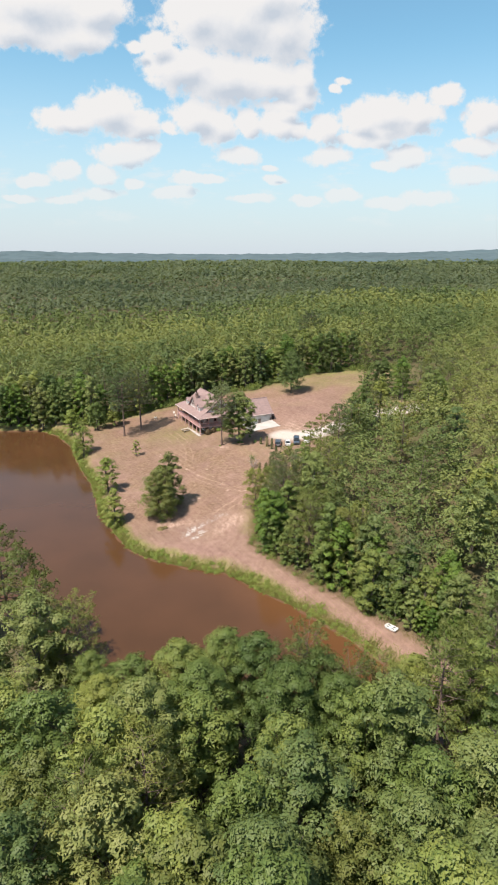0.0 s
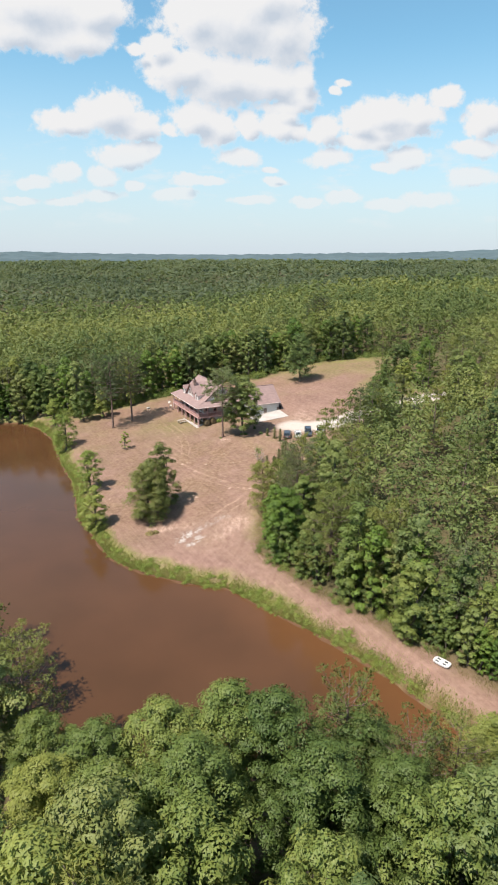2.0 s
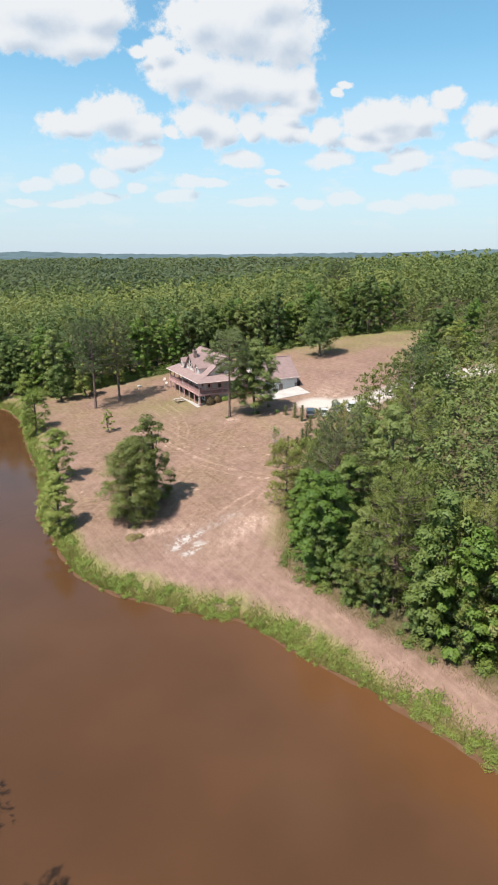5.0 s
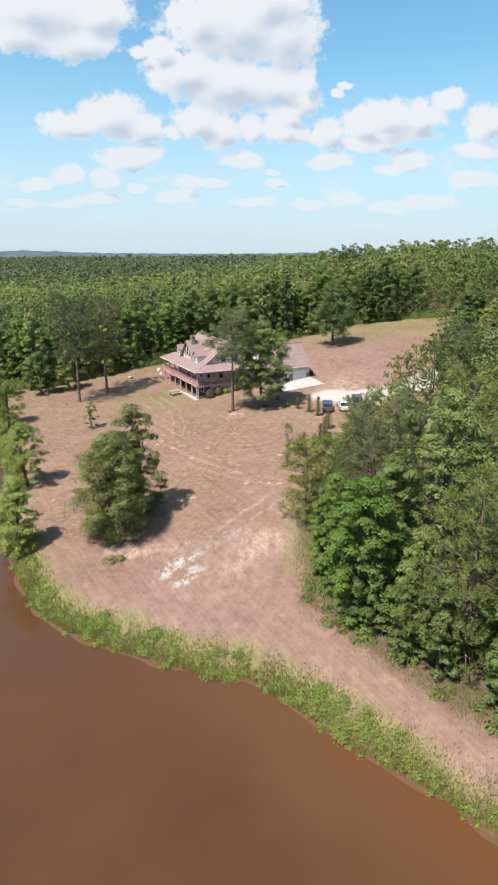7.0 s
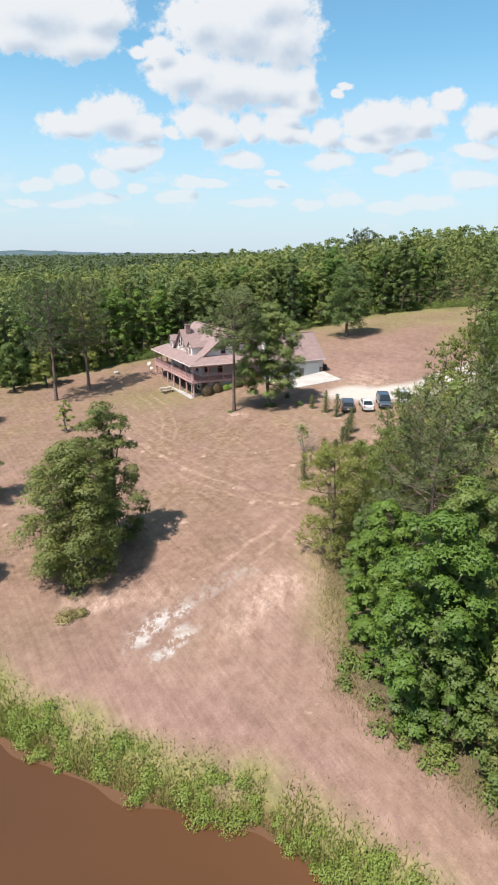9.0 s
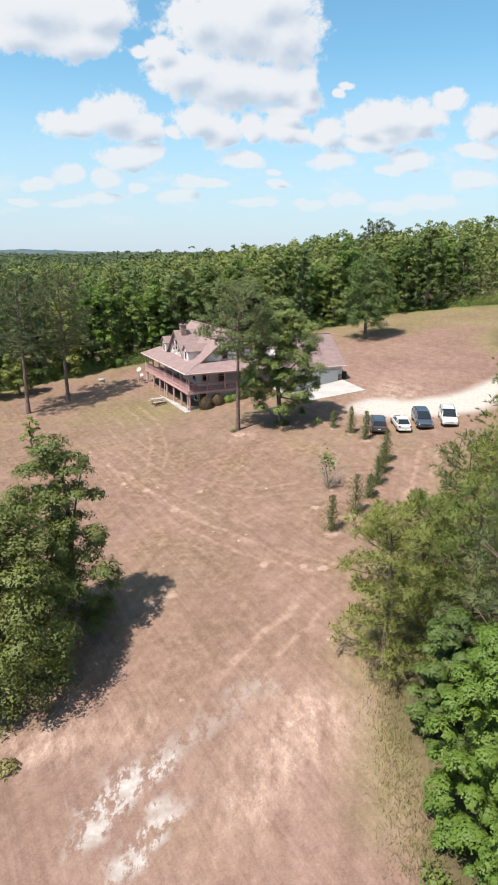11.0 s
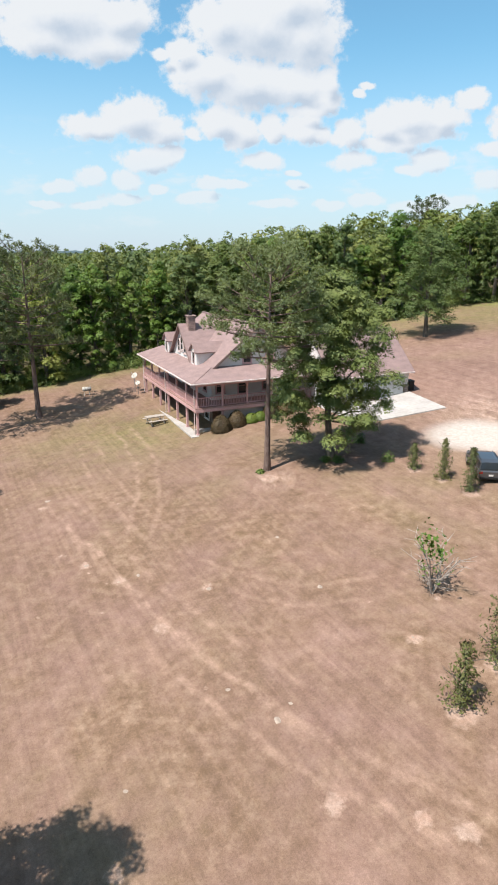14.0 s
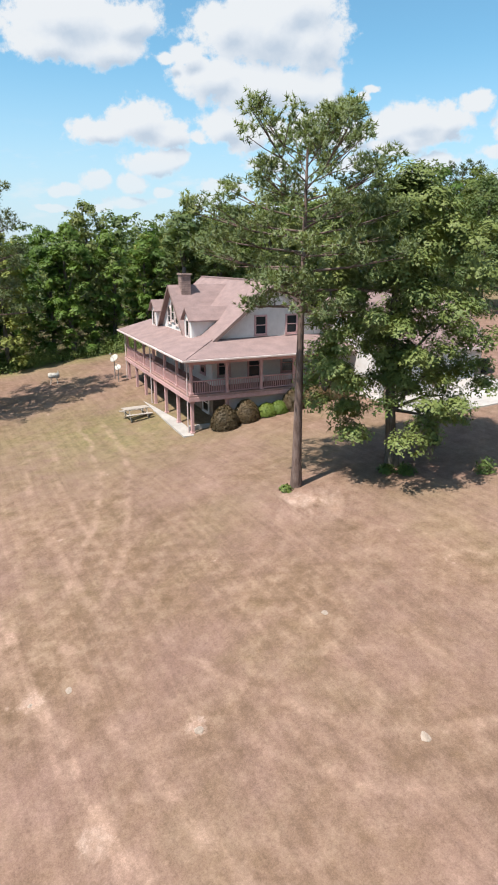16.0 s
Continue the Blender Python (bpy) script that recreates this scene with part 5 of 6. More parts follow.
    part("gable_wall", bm, WHITE, house, "white side gable wall")
    for s in (-1, 1):
        yo = GC + s * (GH + 0.35)
        zo = GZ - gs * (GH + 0.35)
        part("gable_roof", slab([(2.0, GC, GZ), (2.0, yo, zo), (2.35 + (max(zo, 6.0) - 6.0) / k, yo, zo), (gx, GC, GZ)][::s], 0.13), SHINGLE, house)
        bm = add_wall(bmesh.new(), [(GC, GZ - 0.24), (yo, zo - 0.24), (yo, zo + 0.02), (GC, GZ + 0.02)], facing_x(2.0, -1), 0.04)
        part("fascia", bm, BROWN_TRIM, house, "dark brown fascia board")
    put = facing_x(WX0 - 0.32, -1)
    window(house, put, GC - 1.35, GC - 0.75, 6.75, 7.7, arch=True, label="arched gable window")
    window(house, put, GC + 0.75, GC + 1.35, 6.75, 7.7, arch=True, label="arched gable window")
    window(house, put, GC - 0.32, GC + 0.32, 7.0, 8.2, arch=True, label="arched gable window")

    def dormer(cy, half=0.82, x0=2.05, wall_top=7.6, ridge=8.35, base=5.9):
        d = part("dormer", add_wall(bmesh.new(), [(cy - half, base), (cy + half, base), (cy + half, wall_top), (cy, ridge - 0.1), (cy - half, wall_top)], facing_x(x0, 1), 0.2), WHITE, house, "white gabled roof dormer")
        xb = 2.35 + (wall_top - 6.0) / k
        for s in (-1, 1):
            y = cy + s * half
            bm = add_wall(bmesh.new(), [(x0 + 0.2, base), (xb + 0.2, base), (xb + 0.2, wall_top), (x0 + 0.2, wall_top)], facing_y(y, -s), 0.15)
            part("cheek", bm, SIDING, d)
            yo = cy + s * (half + 0.22)
            zo = wall_top - 0.2 * (ridge - wall_top) / half
            part("dormer_roof", slab([(x0 - 0.25, cy, ridge), (x0 - 0.25, yo, zo), (2.35 + (zo - 6.0) / k + 0.1, yo, zo), (2.35 + (ridge - 6.0) / k + 0.1, cy, ridge)][::s], 0.1), SHINGLE, d)
        window(d, facing_x(x0, -1), cy - 0.26, cy + 0.26, 6.25, 7.35, name="dormer_window", bars=False, trim=0.1)

    dormer(6.0)
    dormer(15.6)

    # windows of the front gable and under the porch
    put = facing_y(WY0, -1)
    window(house, put, 6.1, 6.85, 6.55, 7.75, frame_material=TRIM)
    window(house, put, 8.6, 9.35, 6.55, 7.75, frame_material=TRIM)
    window(house, put, 3.2, 3.95, 3.75, 5.0, frame_material=TRIM)
    window(house, put, 5.55, 6.4, 3.5, 5.0, frame_material=TRIM)
    window(house, put, 8.25, 9.1, 3.7, 4.9, frame_material=TRIM)
    put = facing_x(WX0, -1)
    for y in (4.2, 7.0, 13.2, 15.8):
        window(house, put, y, y + 0.85, 3.7, 5.0, frame_material=TRIM)
    for y in (9.4, 11.0):
        dr = part("door", add_wall(bmesh.new(), [(y, DECKZ + 0.01), (y + 0.9, DECKZ + 0.01), (y + 0.9, DECKZ + 2.05), (y, DECKZ + 2.05)], put, 0.05), BROWN_TRIM, house, "dark brown porch door")
        part("door_handle", box(WX0 - 0.12, WX0 - 0.05, y + 0.78, y + 0.83, DECKZ + 0.98, DECKZ + 1.04), METAL, dr)
    for y in (3.6, 7.2, 14.2):
        window(house, facing_x(WX0, -1), y, y + 1.1, 0.9, 2.1, name="basement_window", frame_material=WHITE)
    part("basement_door", add_wall(bmesh.new(), [(10.4, 0.05), (12.2, 0.05), (12.2, 2.15), (10.4, 2.15)], facing_x(WX0, -1), 0.05), PANE, house, "dark glazed basement door")
    # lattice-like low wall under the front porch and its steps
    part("skirt_wall", box(0.2, 2.0, 0.75, 1.0, -0.3, 0.75, 0.02), CONCRETE, house, "low pale wall by the patio corner")
    part("skirt_wall", box(2.0, 2.7, 0.75, 1.0, -0.3, 1.25, 0.02), CONCRETE, house, "low pale wall by the patio corner")
    part("skirt_wall", box(2.9, 12.6, 0.5, 0.7, 0.2, DECKZ - 0.43, 0.02), TRIM_PALE, house, "pale skirting under the front porch")

    # downpipes at the corners
    for y in (0.52, 10.1, PL - 0.3):
        part("downpipe", tube((px + 0.55, y, EAVE - 0.3), (px + 0.55, y, 0.05), 0.045, sides=8), TRIM_PALE, house)

    # chimney of brick with a cap and a dark flue
    cx0, cx1, cy0, cy1, cz0, cz1 = 2.9, 3.7, 10.0, 10.85, 8.6, 10.5
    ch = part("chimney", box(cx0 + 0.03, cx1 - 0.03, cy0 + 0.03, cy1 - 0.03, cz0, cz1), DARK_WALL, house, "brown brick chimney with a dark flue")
    bm = bmesh.new()
    add_box(bm, cx0 - 0.08, cx1 + 0.08, cy0 - 0.08, cy1 + 0.08, cz1, cz1 + 0.12, 0.02)
    part("chimney_cap", bm, CHIMNEY, ch)
    part("flue", tube((3.3, 10.42, cz1 + 0.12), (3.3, 10.42, cz1 + 0.6), 0.16, 0.16, 12), BLACK, ch, "black metal flue pipe")
    bk = box(-0.125, 0.125, -0.02, 0.02, -0.075, 0.075, 0.008)
    bme = bpy.data.meshes.new("brick")
    bk.to_mesh(bme)
    bk.free()
    bme.materials.append(CHIMNEY)
    for r in range(12):
        z = cz0 + 0.1 + r * 0.17
        for i in range(3):
            for (x, y, turn) in ((cx0 + 0.14 + i * 0.262 - (r % 2) * 0.02, cy0 + 0.02, 0), (cx0 + 0.02, cy0 + 0.15 + i * 0.275 + (r % 2) * 0.02, 90)):
                b = new("brick", bme)
                b.parent = ch
                b.matrix_basis = pose(x, y, z, 0, 0, turn)

    # garage wing with two doors, brick piers, its own gable roof
    gx0, gx1, gy0, gy1, gz, ge, gr = 12.8, 21.5, -3.6, 4.6, 2.75, 5.95, 9.5
    gm = (gy0 + gy1) / 2
    gk = (gr - ge) / (gm - gy0)
    wing = part("garage_wing", box(gx0, gx1 - 0.25, gy0, gy0 + 0.25, gz - 0.6, ge - 0.05), SIDING, house, "pale garage wing with two white roller doors")
    gw = [(gy0, gz - 0.6), (gy1, gz - 0.6), (gy1, ge - 0.05), (gm, gr - 0.14), (gy0, ge - 0.05)]
    part("wall", add_wall(bmesh.new(), gw, facing_x(gx1, -1), 0.25), SIDING, wing)
    part("wall", add_wall(bmesh.new(), gw, facing_x(gx0, -1), 0.2), SIDING, wing)
    part("wall", box(gx0, gx1 - 0.25, gy1 - 0.25, gy1, gz - 0.6, ge - 0.05), SIDING, wing)
    o = 0.4
    part("roof", slab([(gx0 - 0.6, gy0 - o, ge - o * gk), (gx1 + o, gy0 - o, ge - o * gk), (gx1 + o, gm, gr), (gx0 - 0.6, gm, gr)], 0.14), SHINGLE, wing)
    part("roof", slab([(gx0 - 0.6, gm, gr), (gx1 + o, gm, gr), (gx1 + o, gy1 + o, ge - o * gk), (gx0 - 0.6, gy1 + o, ge - o * gk)], 0.14), SHINGLE, wing)
    part("ridge_cap", slab([(gx0 - 0.6, gm - 0.15, gr + 0.03), (gx1 + o, gm - 0.15, gr + 0.03), (gx1 + o, gm + 0.15, gr + 0.03), (gx0 - 0.6, gm + 0.15, gr + 0.03)], 0.12), SHINGLE, wing)
    part("gutter", box(gx0 - 0.6, gx1 + o, gy0 - o - 0.12, gy0 - o, ge - o * gk - 0.16, ge - o * gk - 0.02, 0.02), TRIM_PALE, wing)
    for s in (-1, 1):
        bm = add_wall(bmesh.new(), [(gm, gr - 0.24), (gm + s * 4.5, gr - 0.24 - 4.5 * gk), (gm + s * 4.5, gr + 0.02 - 4.5 * gk), (gm, gr + 0.02)], facing_x(gx1 + o, 1), 0.04)
        part("fascia", bm, BROWN_TRIM, wing)
    for x in (14.3, 18.1):
        dr = part("garage_door", box(x, x + 2.6, gy0 - 0.06, gy0 - 0.01, gz, gz + 2.1), WHITE, wing, "white panelled garage door")
        for r in range(4):
            for c in range(4):
                part("panel", box(x + 0.1 + c * 0.62, x + 0.62 + c * 0.62, gy0 - 0.085, gy0 - 0.062, gz + 0.08 + r * 0.52, gz + 0.46 + r * 0.52, 0.01), WHITE, dr)
        bm = bmesh.new()
        add_box(bm, x - 0.14, x, gy0 - 0.1, gy0, gz, gz + 2.24)
        add_box(bm, x + 2.6, x + 2.74, gy0 - 0.1, gy0, gz, gz + 2.24)
        add_box(bm, x, x + 2.6, gy0 - 0.1, gy0, gz + 2.1, gz + 2.24)
        part("door_casing", bm, WHITE, dr)
    stone = box(-0.16, 0.16, -0.05, 0.05, -0.09, 0.09, 0.03)
    sme = bpy.data.meshes.new("stone")
    stone.to_mesh(sme)
    stone.free()
    sme.materials.append(STONE)
    for x0, x1 in ((13.0, 14.1), (17.1, 17.9), (20.9, 21.5)):
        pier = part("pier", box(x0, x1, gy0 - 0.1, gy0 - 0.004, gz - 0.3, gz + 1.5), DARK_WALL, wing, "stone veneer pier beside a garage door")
        for r in range(8):
            n = max(1, int((x1 - x0) / 0.33))
            for i in range(n):
                st = new("stone", sme)
                st.parent = pier
                st.matrix_basis = pose(x0 + (x1 - x0) * (i + 0.5) / n + (0.05 if r % 2 else -0.03), gy0 - 0.13, gz - 0.15 + r * 0.21)
    # wall dormer between the front gable and the garage
    d = part("entry_dormer", add_wall(bmesh.new(), [(12.6, 5.4), (14.2, 5.4), (14.2, 7.9), (13.4, 8.7), (12.6, 7.9)], facing_y(1.2, 1), 0.25), WHITE, wing, "white gabled dormer over the entry")
    window(d, facing_y(1.2, -1), 13.15, 13.65, 6.3, 7.6, name="dormer_window", bars=False, frame_material=WHITE)
    for s in (-1, 1):
        part("dormer_roof", slab([(13.4, 0.9, 8.85), (13.4 + s * 1.1, 0.9, 7.75), (13.4 + s * 1.1, 5.0, 7.75), (13.4, 5.0, 8.85)][::-s], 0.12), SHINGLE, d)


build_house()

# patio strip under the porch and the concrete apron before the garage
ob = part("patio", slab([(p.x, p.y, 4.86) for p in (on_house(-0.45, -0.2), on_house(0.9, -0.2), on_house(2.68, 1.0), on_house(2.68, 17.9), on_house(-0.3, 18.2))], 0.6), CONCRETE, None)
tagged(ob, "pale concrete patio strip under the porch", "patio", kind="structure")
def build_apron():
    """A concrete slab that follows the slope before the garage doors."""
    nx, ny = 16, 10
    verts = []
    for j in range(ny):
        for i in range(nx):
            a, b = i / (nx - 1), j / (ny - 1)
            p = on_house((12.6 + 9.0 * a) * b + (12.4 + 8.6 * a) * (1 - b), -3.72 * b + (-8.4 - 1.5 * a) * (1 - b))
            verts.append((p.x, p.y, p.z + 0.09))
    top = grid_faces(nx, ny)
    rim = [*range(nx), *range(2 * nx - 1, nx * ny, nx), *range(nx * ny - 2, nx * (ny - 1) - 1, -1), *range(nx * (ny - 2), 0, -nx)]
    bm = bmesh.new()
    vs = [bm.verts.new(v) for v in verts]
    for f in top:
        bm.faces.new([vs[k] for k in f])
    low = [bm.verts.new((verts[k][0], verts[k][1], verts[k][2] - 0.35)) for k in rim]
    for m in range(len(rim)):
        n = (m + 1) % len(rim)
        bm.faces.new((vs[rim[n]], vs[rim[m]], low[m], low[n]))
    tagged(part("apron", bm, CONCRETE, None), "pale concrete apron before the garage doors", "pavement", kind="structure")


build_apron()


def build_picnic_table():
    t = tagged(new("picnic_table"), "weathered wooden picnic table with two benches on the lawn", "picnic table")
    for i in range(5):
        part("tabletop_board", box(-0.9, 0.9, -0.37 + i * 0.15, -0.23 + i * 0.15, 0.72, 0.76, 0.006), WEATHERED, t)
    for s in (-1, 1):
        for i in range(2):
            part("bench_board", box(-0.9, 0.9, s * 0.72 - 0.14 + i * 0.15, s * 0.72 - 0.005 + i * 0.15, 0.42, 0.46, 0.006), WEATHERED, t)
    for x in (-0.62, 0.62):
        part("cross_beam", box(x - 0.02, x + 0.02, -0.82, 0.82, 0.34, 0.42), WEATHERED, t)
        for s in (-1, 1):
            leg = box(-0.02, 0.02, -0.05, 0.05, -0.42, 0.42)
            bmesh.ops.transform(leg, matrix=pose(x + 0.045, s * 0.45, 0.36, s * 25, 0, 0), verts=leg.verts)
            part("leg", leg, WEATHERED, t)
    p = on_house(-2.0, 7.0)
    t.matrix_basis = pose(p.x, p.y, p.z, 0, 0, HOUSE_TURN + 8) @ Matrix.Scale(1.12, 4)


build_picnic_table()


def build_dish(x, y, tall, r, turn):
    d = tagged(new("satellite_dish"), "pale satellite dish on a pole beside the porch", "satellite dish", "satellite dishes")
    part("pole", tube((0, 0, -0.3), (0, 0, tall), 0.04), METAL, d)
    bm = bmesh.new()
    bmesh.ops.create_uvsphere(bm, u_segments=20, v_segments=16, radius=r * 2)
    bmesh.ops.delete(bm, geom=[v for v in bm.verts if v.co.z > -r * 1.72], context="VERTS")
    bmesh.ops.solidify(bm, geom=bm.faces[:], thickness=0.03)
    bmesh.ops.transform(bm, matrix=pose(0, 0, tall + 0.15, 50, 0, turn) @ pose(0, 0, r * 1.85), verts=bm.verts)
    part("reflector", bm, DISH, d, shade=True)
    tip = pose(0, 0, tall + 0.15, 50, 0, turn) @ Vector((0, 0, r * 1.1))
    part("feed_arm", tube((0, 0, tall), tip, 0.02), METAL, d)
    part("feed_horn", tube(tip, tip + Vector((0, 0, 0.12)), 0.06), DISH, d)
    p = on_house(x, y)
    d.matrix_basis = Matrix.Translation(p)


build_dish(-0.9, 20.0, 1.9, 0.55, -30)
build_dish(-0.8, 18.9, 1.25, 0.4, -10)


def build_clipped_shrub(x, y, r, tall, material, label, wide=1.0):
    s = tagged(new("shrub"), label, "shrub", "shrubs along the front porch")
    n = 3600
    d = ball(n, rng)
    d[:, 2] = np.abs(d[:, 2])
    d[:, :2] *= (1 - 0.25 * d[:, 2:3] ** 4)
    at = d * [r * wide, r, tall] * rng.uniform(0.86, 1.03, (n, 1)) + [0, 0, 0.05]
    v, f, nrm = leaves(at, d, 0.13, rng, 0.6)
    mesh_object("foliage", v, f, material, s, normals=nrm)
    lines = [([(0, 0, -0.2), (0.1 * math.cos(a), 0.1 * math.sin(a), 0.2), (r * 0.6 * math.cos(a), r * 0.6 * math.sin(a), tall * 0.7)], [0.05, 0.04, 0.01]) for a in (0, 1.3, 2.6, 3.9, 5.2)]
    v, f = tubes(lines, 5)
    mesh_object("stem", v, f, BARK_GREY, s)
    p = on_house(x, y)
    s.matrix_basis = pose(p.x, p.y, p.z, 0, 0, HOUSE_TURN)


for x, y, r, tall, how in ((2.45, -0.35, 1.0, 1.75, 0), (4.2, 0.0, 0.95, 1.65, 0), (5.7, -0.1, 0.75, 0.95, 1), (6.6, -0.2, 0.7, 0.9, 1), (7.7, -0.25, 0.85, 1.6, 0), (9.4, -0.3, 0.9, 1.5, 0), (11.2, -0.4, 0.85, 1.4, 0)):
    build_clipped_shrub(x, y, r, 0.86 * tall, SHRUB if how else BOX_LEAF, "bright green low clipped shrub by the porch" if how else "rounded bronze-green clipped shrub by the porch")

# ---- yard: single trees, shrubs, cars ----
stand(pine(np.random.default_rng(5), tall=17.0, wide=4.2, bare=0.49, boughs=38, tufts=130, size=0.21, blades=11, flat_top=0.62, radius=0.235, width=0.11, clumped=True, material=NEEDLE_LIGHT, label="tall lone pine with a bare furrowed trunk and airy crown", name="lone_pine"), -7.4, 155.0, 40)
stand(hardwood(rng, tall=13.9, wide=4.8, clumps=130, per=520, size=0.165, low=0.12, material=LEAF_DARK, label="spreading dark green oak beside the lone pine", name="oak_tree", tight=0.66), -2.5, 156.6, 10)
stand(hardwood(rng, tall=10.9, wide=3.9, clumps=84, per=420, size=0.165, low=0.0, material=LEAF_OLIVE, label="dense olive-green tree standing alone on the clay", name="lawn_tree", tight=0.98), -18.9, 117.0, 0)
stand(hardwood(rng, tall=12.4, wide=3.3, clumps=72, per=380, size=0.165, low=0.0, material=LEAF_OLIVE, label="dense green tree behind its twin on the clay", name="lawn_tree", tight=0.85), -17.2, 122.0, 70)
TP = "tall pine with a bare trunk at the edge of the lawn"
for x, y, tall, wide, turn in ((-37.2, 171.0, 20.0, 4.6, 0), (-33.0, 176.0, 19.5, 4.8, 120), (25.6, 246.5, round(33.2 - ground_z(25.6, 246.5), 1), 5.0, 30)):
    stand(pine(rng, tall=tall, wide=wide, bare=0.38, boughs=44, tufts=76, size=0.32, blades=9, material=NEEDLE_DARK, flat_top=0.4, radius=0.28, width=0.08, clumped=True, label=TP, name="tall_pine", group="tall pines of the lawn"), x, y, turn)
stand(hardwood(rng, tall=14.2, wide=4.6, clumps=70, per=300, size=0.2, low=0.12, material=LEAF_DARK, label="round green tree alone in the upper meadow", name="meadow_tree"), 14.2, 196.5, 0)
for x, y, tall, wide in ((-33.2, 131.5, 8.6, 2.7), (-28.2, 115.2, 8.0, 2.3), (-46.3, 159.0, 9.0, 3.0), (-55.0, 178.5, 7.5, 2.5)):
    stand(hardwood(rng, tall=tall, wide=wide, clumps=44, per=280, size=0.16, low=0.02, material=SHRUB, label="bright green young tree on the pond bank", name="bank_tree", group="trees on the pond bank"), x, y, x * 7)
stand(hardwood(rng, tall=4.6, wide=1.2, clumps=16, per=130, size=0.17, low=0.1, material=SHRUB, label="small leaning sapling on the lawn", name="sapling"), -30.6, 154.0, 0)
for x, y, tall, wide in ((-47, 178.5, 9, 2.8), (-42, 181, 8, 2.6), (-50, 183, 6, 2.0)):
    stand(hardwood(rng, tall=tall, wide=wide, clumps=34, per=200, size=0.22, low=0.08, material=LEAF, label="green tree by the far corner of the lawn", name="lawn_corner_tree", group="trees by the far corner of the lawn"), x, y, x * 5)
# young pines at the corner of the wood
for x, y, tall, wide in ((1.2, 117.0, 9.4, 2.6), (5.0, 122.4, 7.0, 2.3), (5.6, 117.0, 11.0, 2.6), (8.4, 126.5, 9.0, 2.5), (8.6, 120.5, 13.0, 2.8)):
    stand(pine(rng, tall=tall, wide=wide, bare=0.05, boughs=36, tufts=80 if x < 5.3 else 50, size=0.3, blades=12, flat_top=0.12, width=0.045, clumped=True, material=NEEDLE, label="young bushy pine at the corner of the wood", name="young_pine", group="young pines at the corner of the wood"), x, y, x * 31)
for x, y, tall, wide, mat in ((10.6, 95.2, 14.6, 4.4, NEEDLE), (7.6, 110.8, 15.0, 4.3, NEEDLE_DARK), (15.8, 112.5, 17.0, 4.2, NEEDLE), (16.2, 90.5, 13.5, 3.6, NEEDLE)):
    stand(pine(rng, tall=tall, wide=wide, bare=0.12, boughs=52, tufts=72, size=0.3, blades=11, flat_top=0.3, width=0.055, clumped=True, material=mat, label="full bushy pine at the edge of the wood", name="edge_pine", group="pines at the edge of the wood"), x, y, x * 23)
# broadleaf trees right at the near corner of the wood, leafy to the ground
for x, y, tall, wide, mat in ((3.2, 107.4, 9.5, 2.5, LEAF_BRIGHT), (3.2, 112.4, 6.5, 1.8, LEAF), (4.5, 101.2, 12.2, 3.2, LEAF_BRIGHT), (12.6, 107.8, 16.5, 3.3, LEAF_DARK), (7.6, 106.5, 11.0, 2.8, LEAF)):
    stand(hardwood(rng, tall=tall, wide=wide, clumps=64, per=560 if x < 4 else 300, size=0.14 if x < 4 else 0.19, low=0.0, tight=0.8, material=mat, label="leafy tree at the near corner of the wood", name="corner_tree", group="trees at the near corner of the wood"), x, y, x * 53)


def build_hedge_shrub(x, y, tall, wide):
    s = tagged(new("young_evergreen"), "narrow young evergreen planted in a row beside the drive", "shrub", "row of young evergreens")
    n = 1300
    f = rng.uniform(0, 1, n) ** 1.15
    a = rng.uniform(0, 6.283, n)
    lump = 0.25 + 1.05 * np.abs(np.sin(3 * a + 9 * f + x)) * np.abs(np.sin(11 * f + 2 * a + y))
    r = wide * np.clip(1.08 - f, 0.1, 1) ** 0.4 * lump * np.sqrt(rng.uniform(0.1, 1.0, n))
    at = np.stack([r * np.cos(a), r * np.sin(a), 0.1 + f * tall], 1)
    v, q, nrm = leaves(at, np.stack([np.cos(a), np.sin(a), 0.6 + 0 * a], 1), 0.125, rng, 0.7, 0.5)
    mesh_object("foliage", v, q, EVERGREEN, s, normals=nrm)
    v, q = tubes([([(0, 0, -0.2), (0.03, 0, tall * 0.5), (0, 0.02, tall * 1.04)], [0.05, 0.035, 0.01])] +
                 [([(0, 0, tall * z), (0.5 * wide * math.cos(7 * z), 0.5 * wide * math.sin(7 * z), tall * (z + 0.1)), (wide * math.cos(7 * z), wide * math.sin(7 * z), tall * (z + 0.2))], [0.02, 0.014, 0.005]) for z in np.linspace(0.1, 0.75, 9)], 5)
    mesh_object("stem", v, q, BARK_GREY, s)
    stand(s, x, y, x * 40, 1.08)


for x, y, tall, wide in ((0.3, 131.7, 2.6, 0.8), (2.5, 134.0, 3.0, 0.9), (4.1, 136.6, 1.8, 0.75), (5.2, 138.9, 2.3, 0.7), (6.1, 141.2, 2.5, 0.75), (6.9, 143.6, 2.8, 0.75), (6.0, 149.5, 2.7, 0.65), (4.8, 151.6, 2.6, 0.6), (3.2, 153.5, 1.7, 0.5)):
    build_hedge_shrub(x, y, tall, wide)


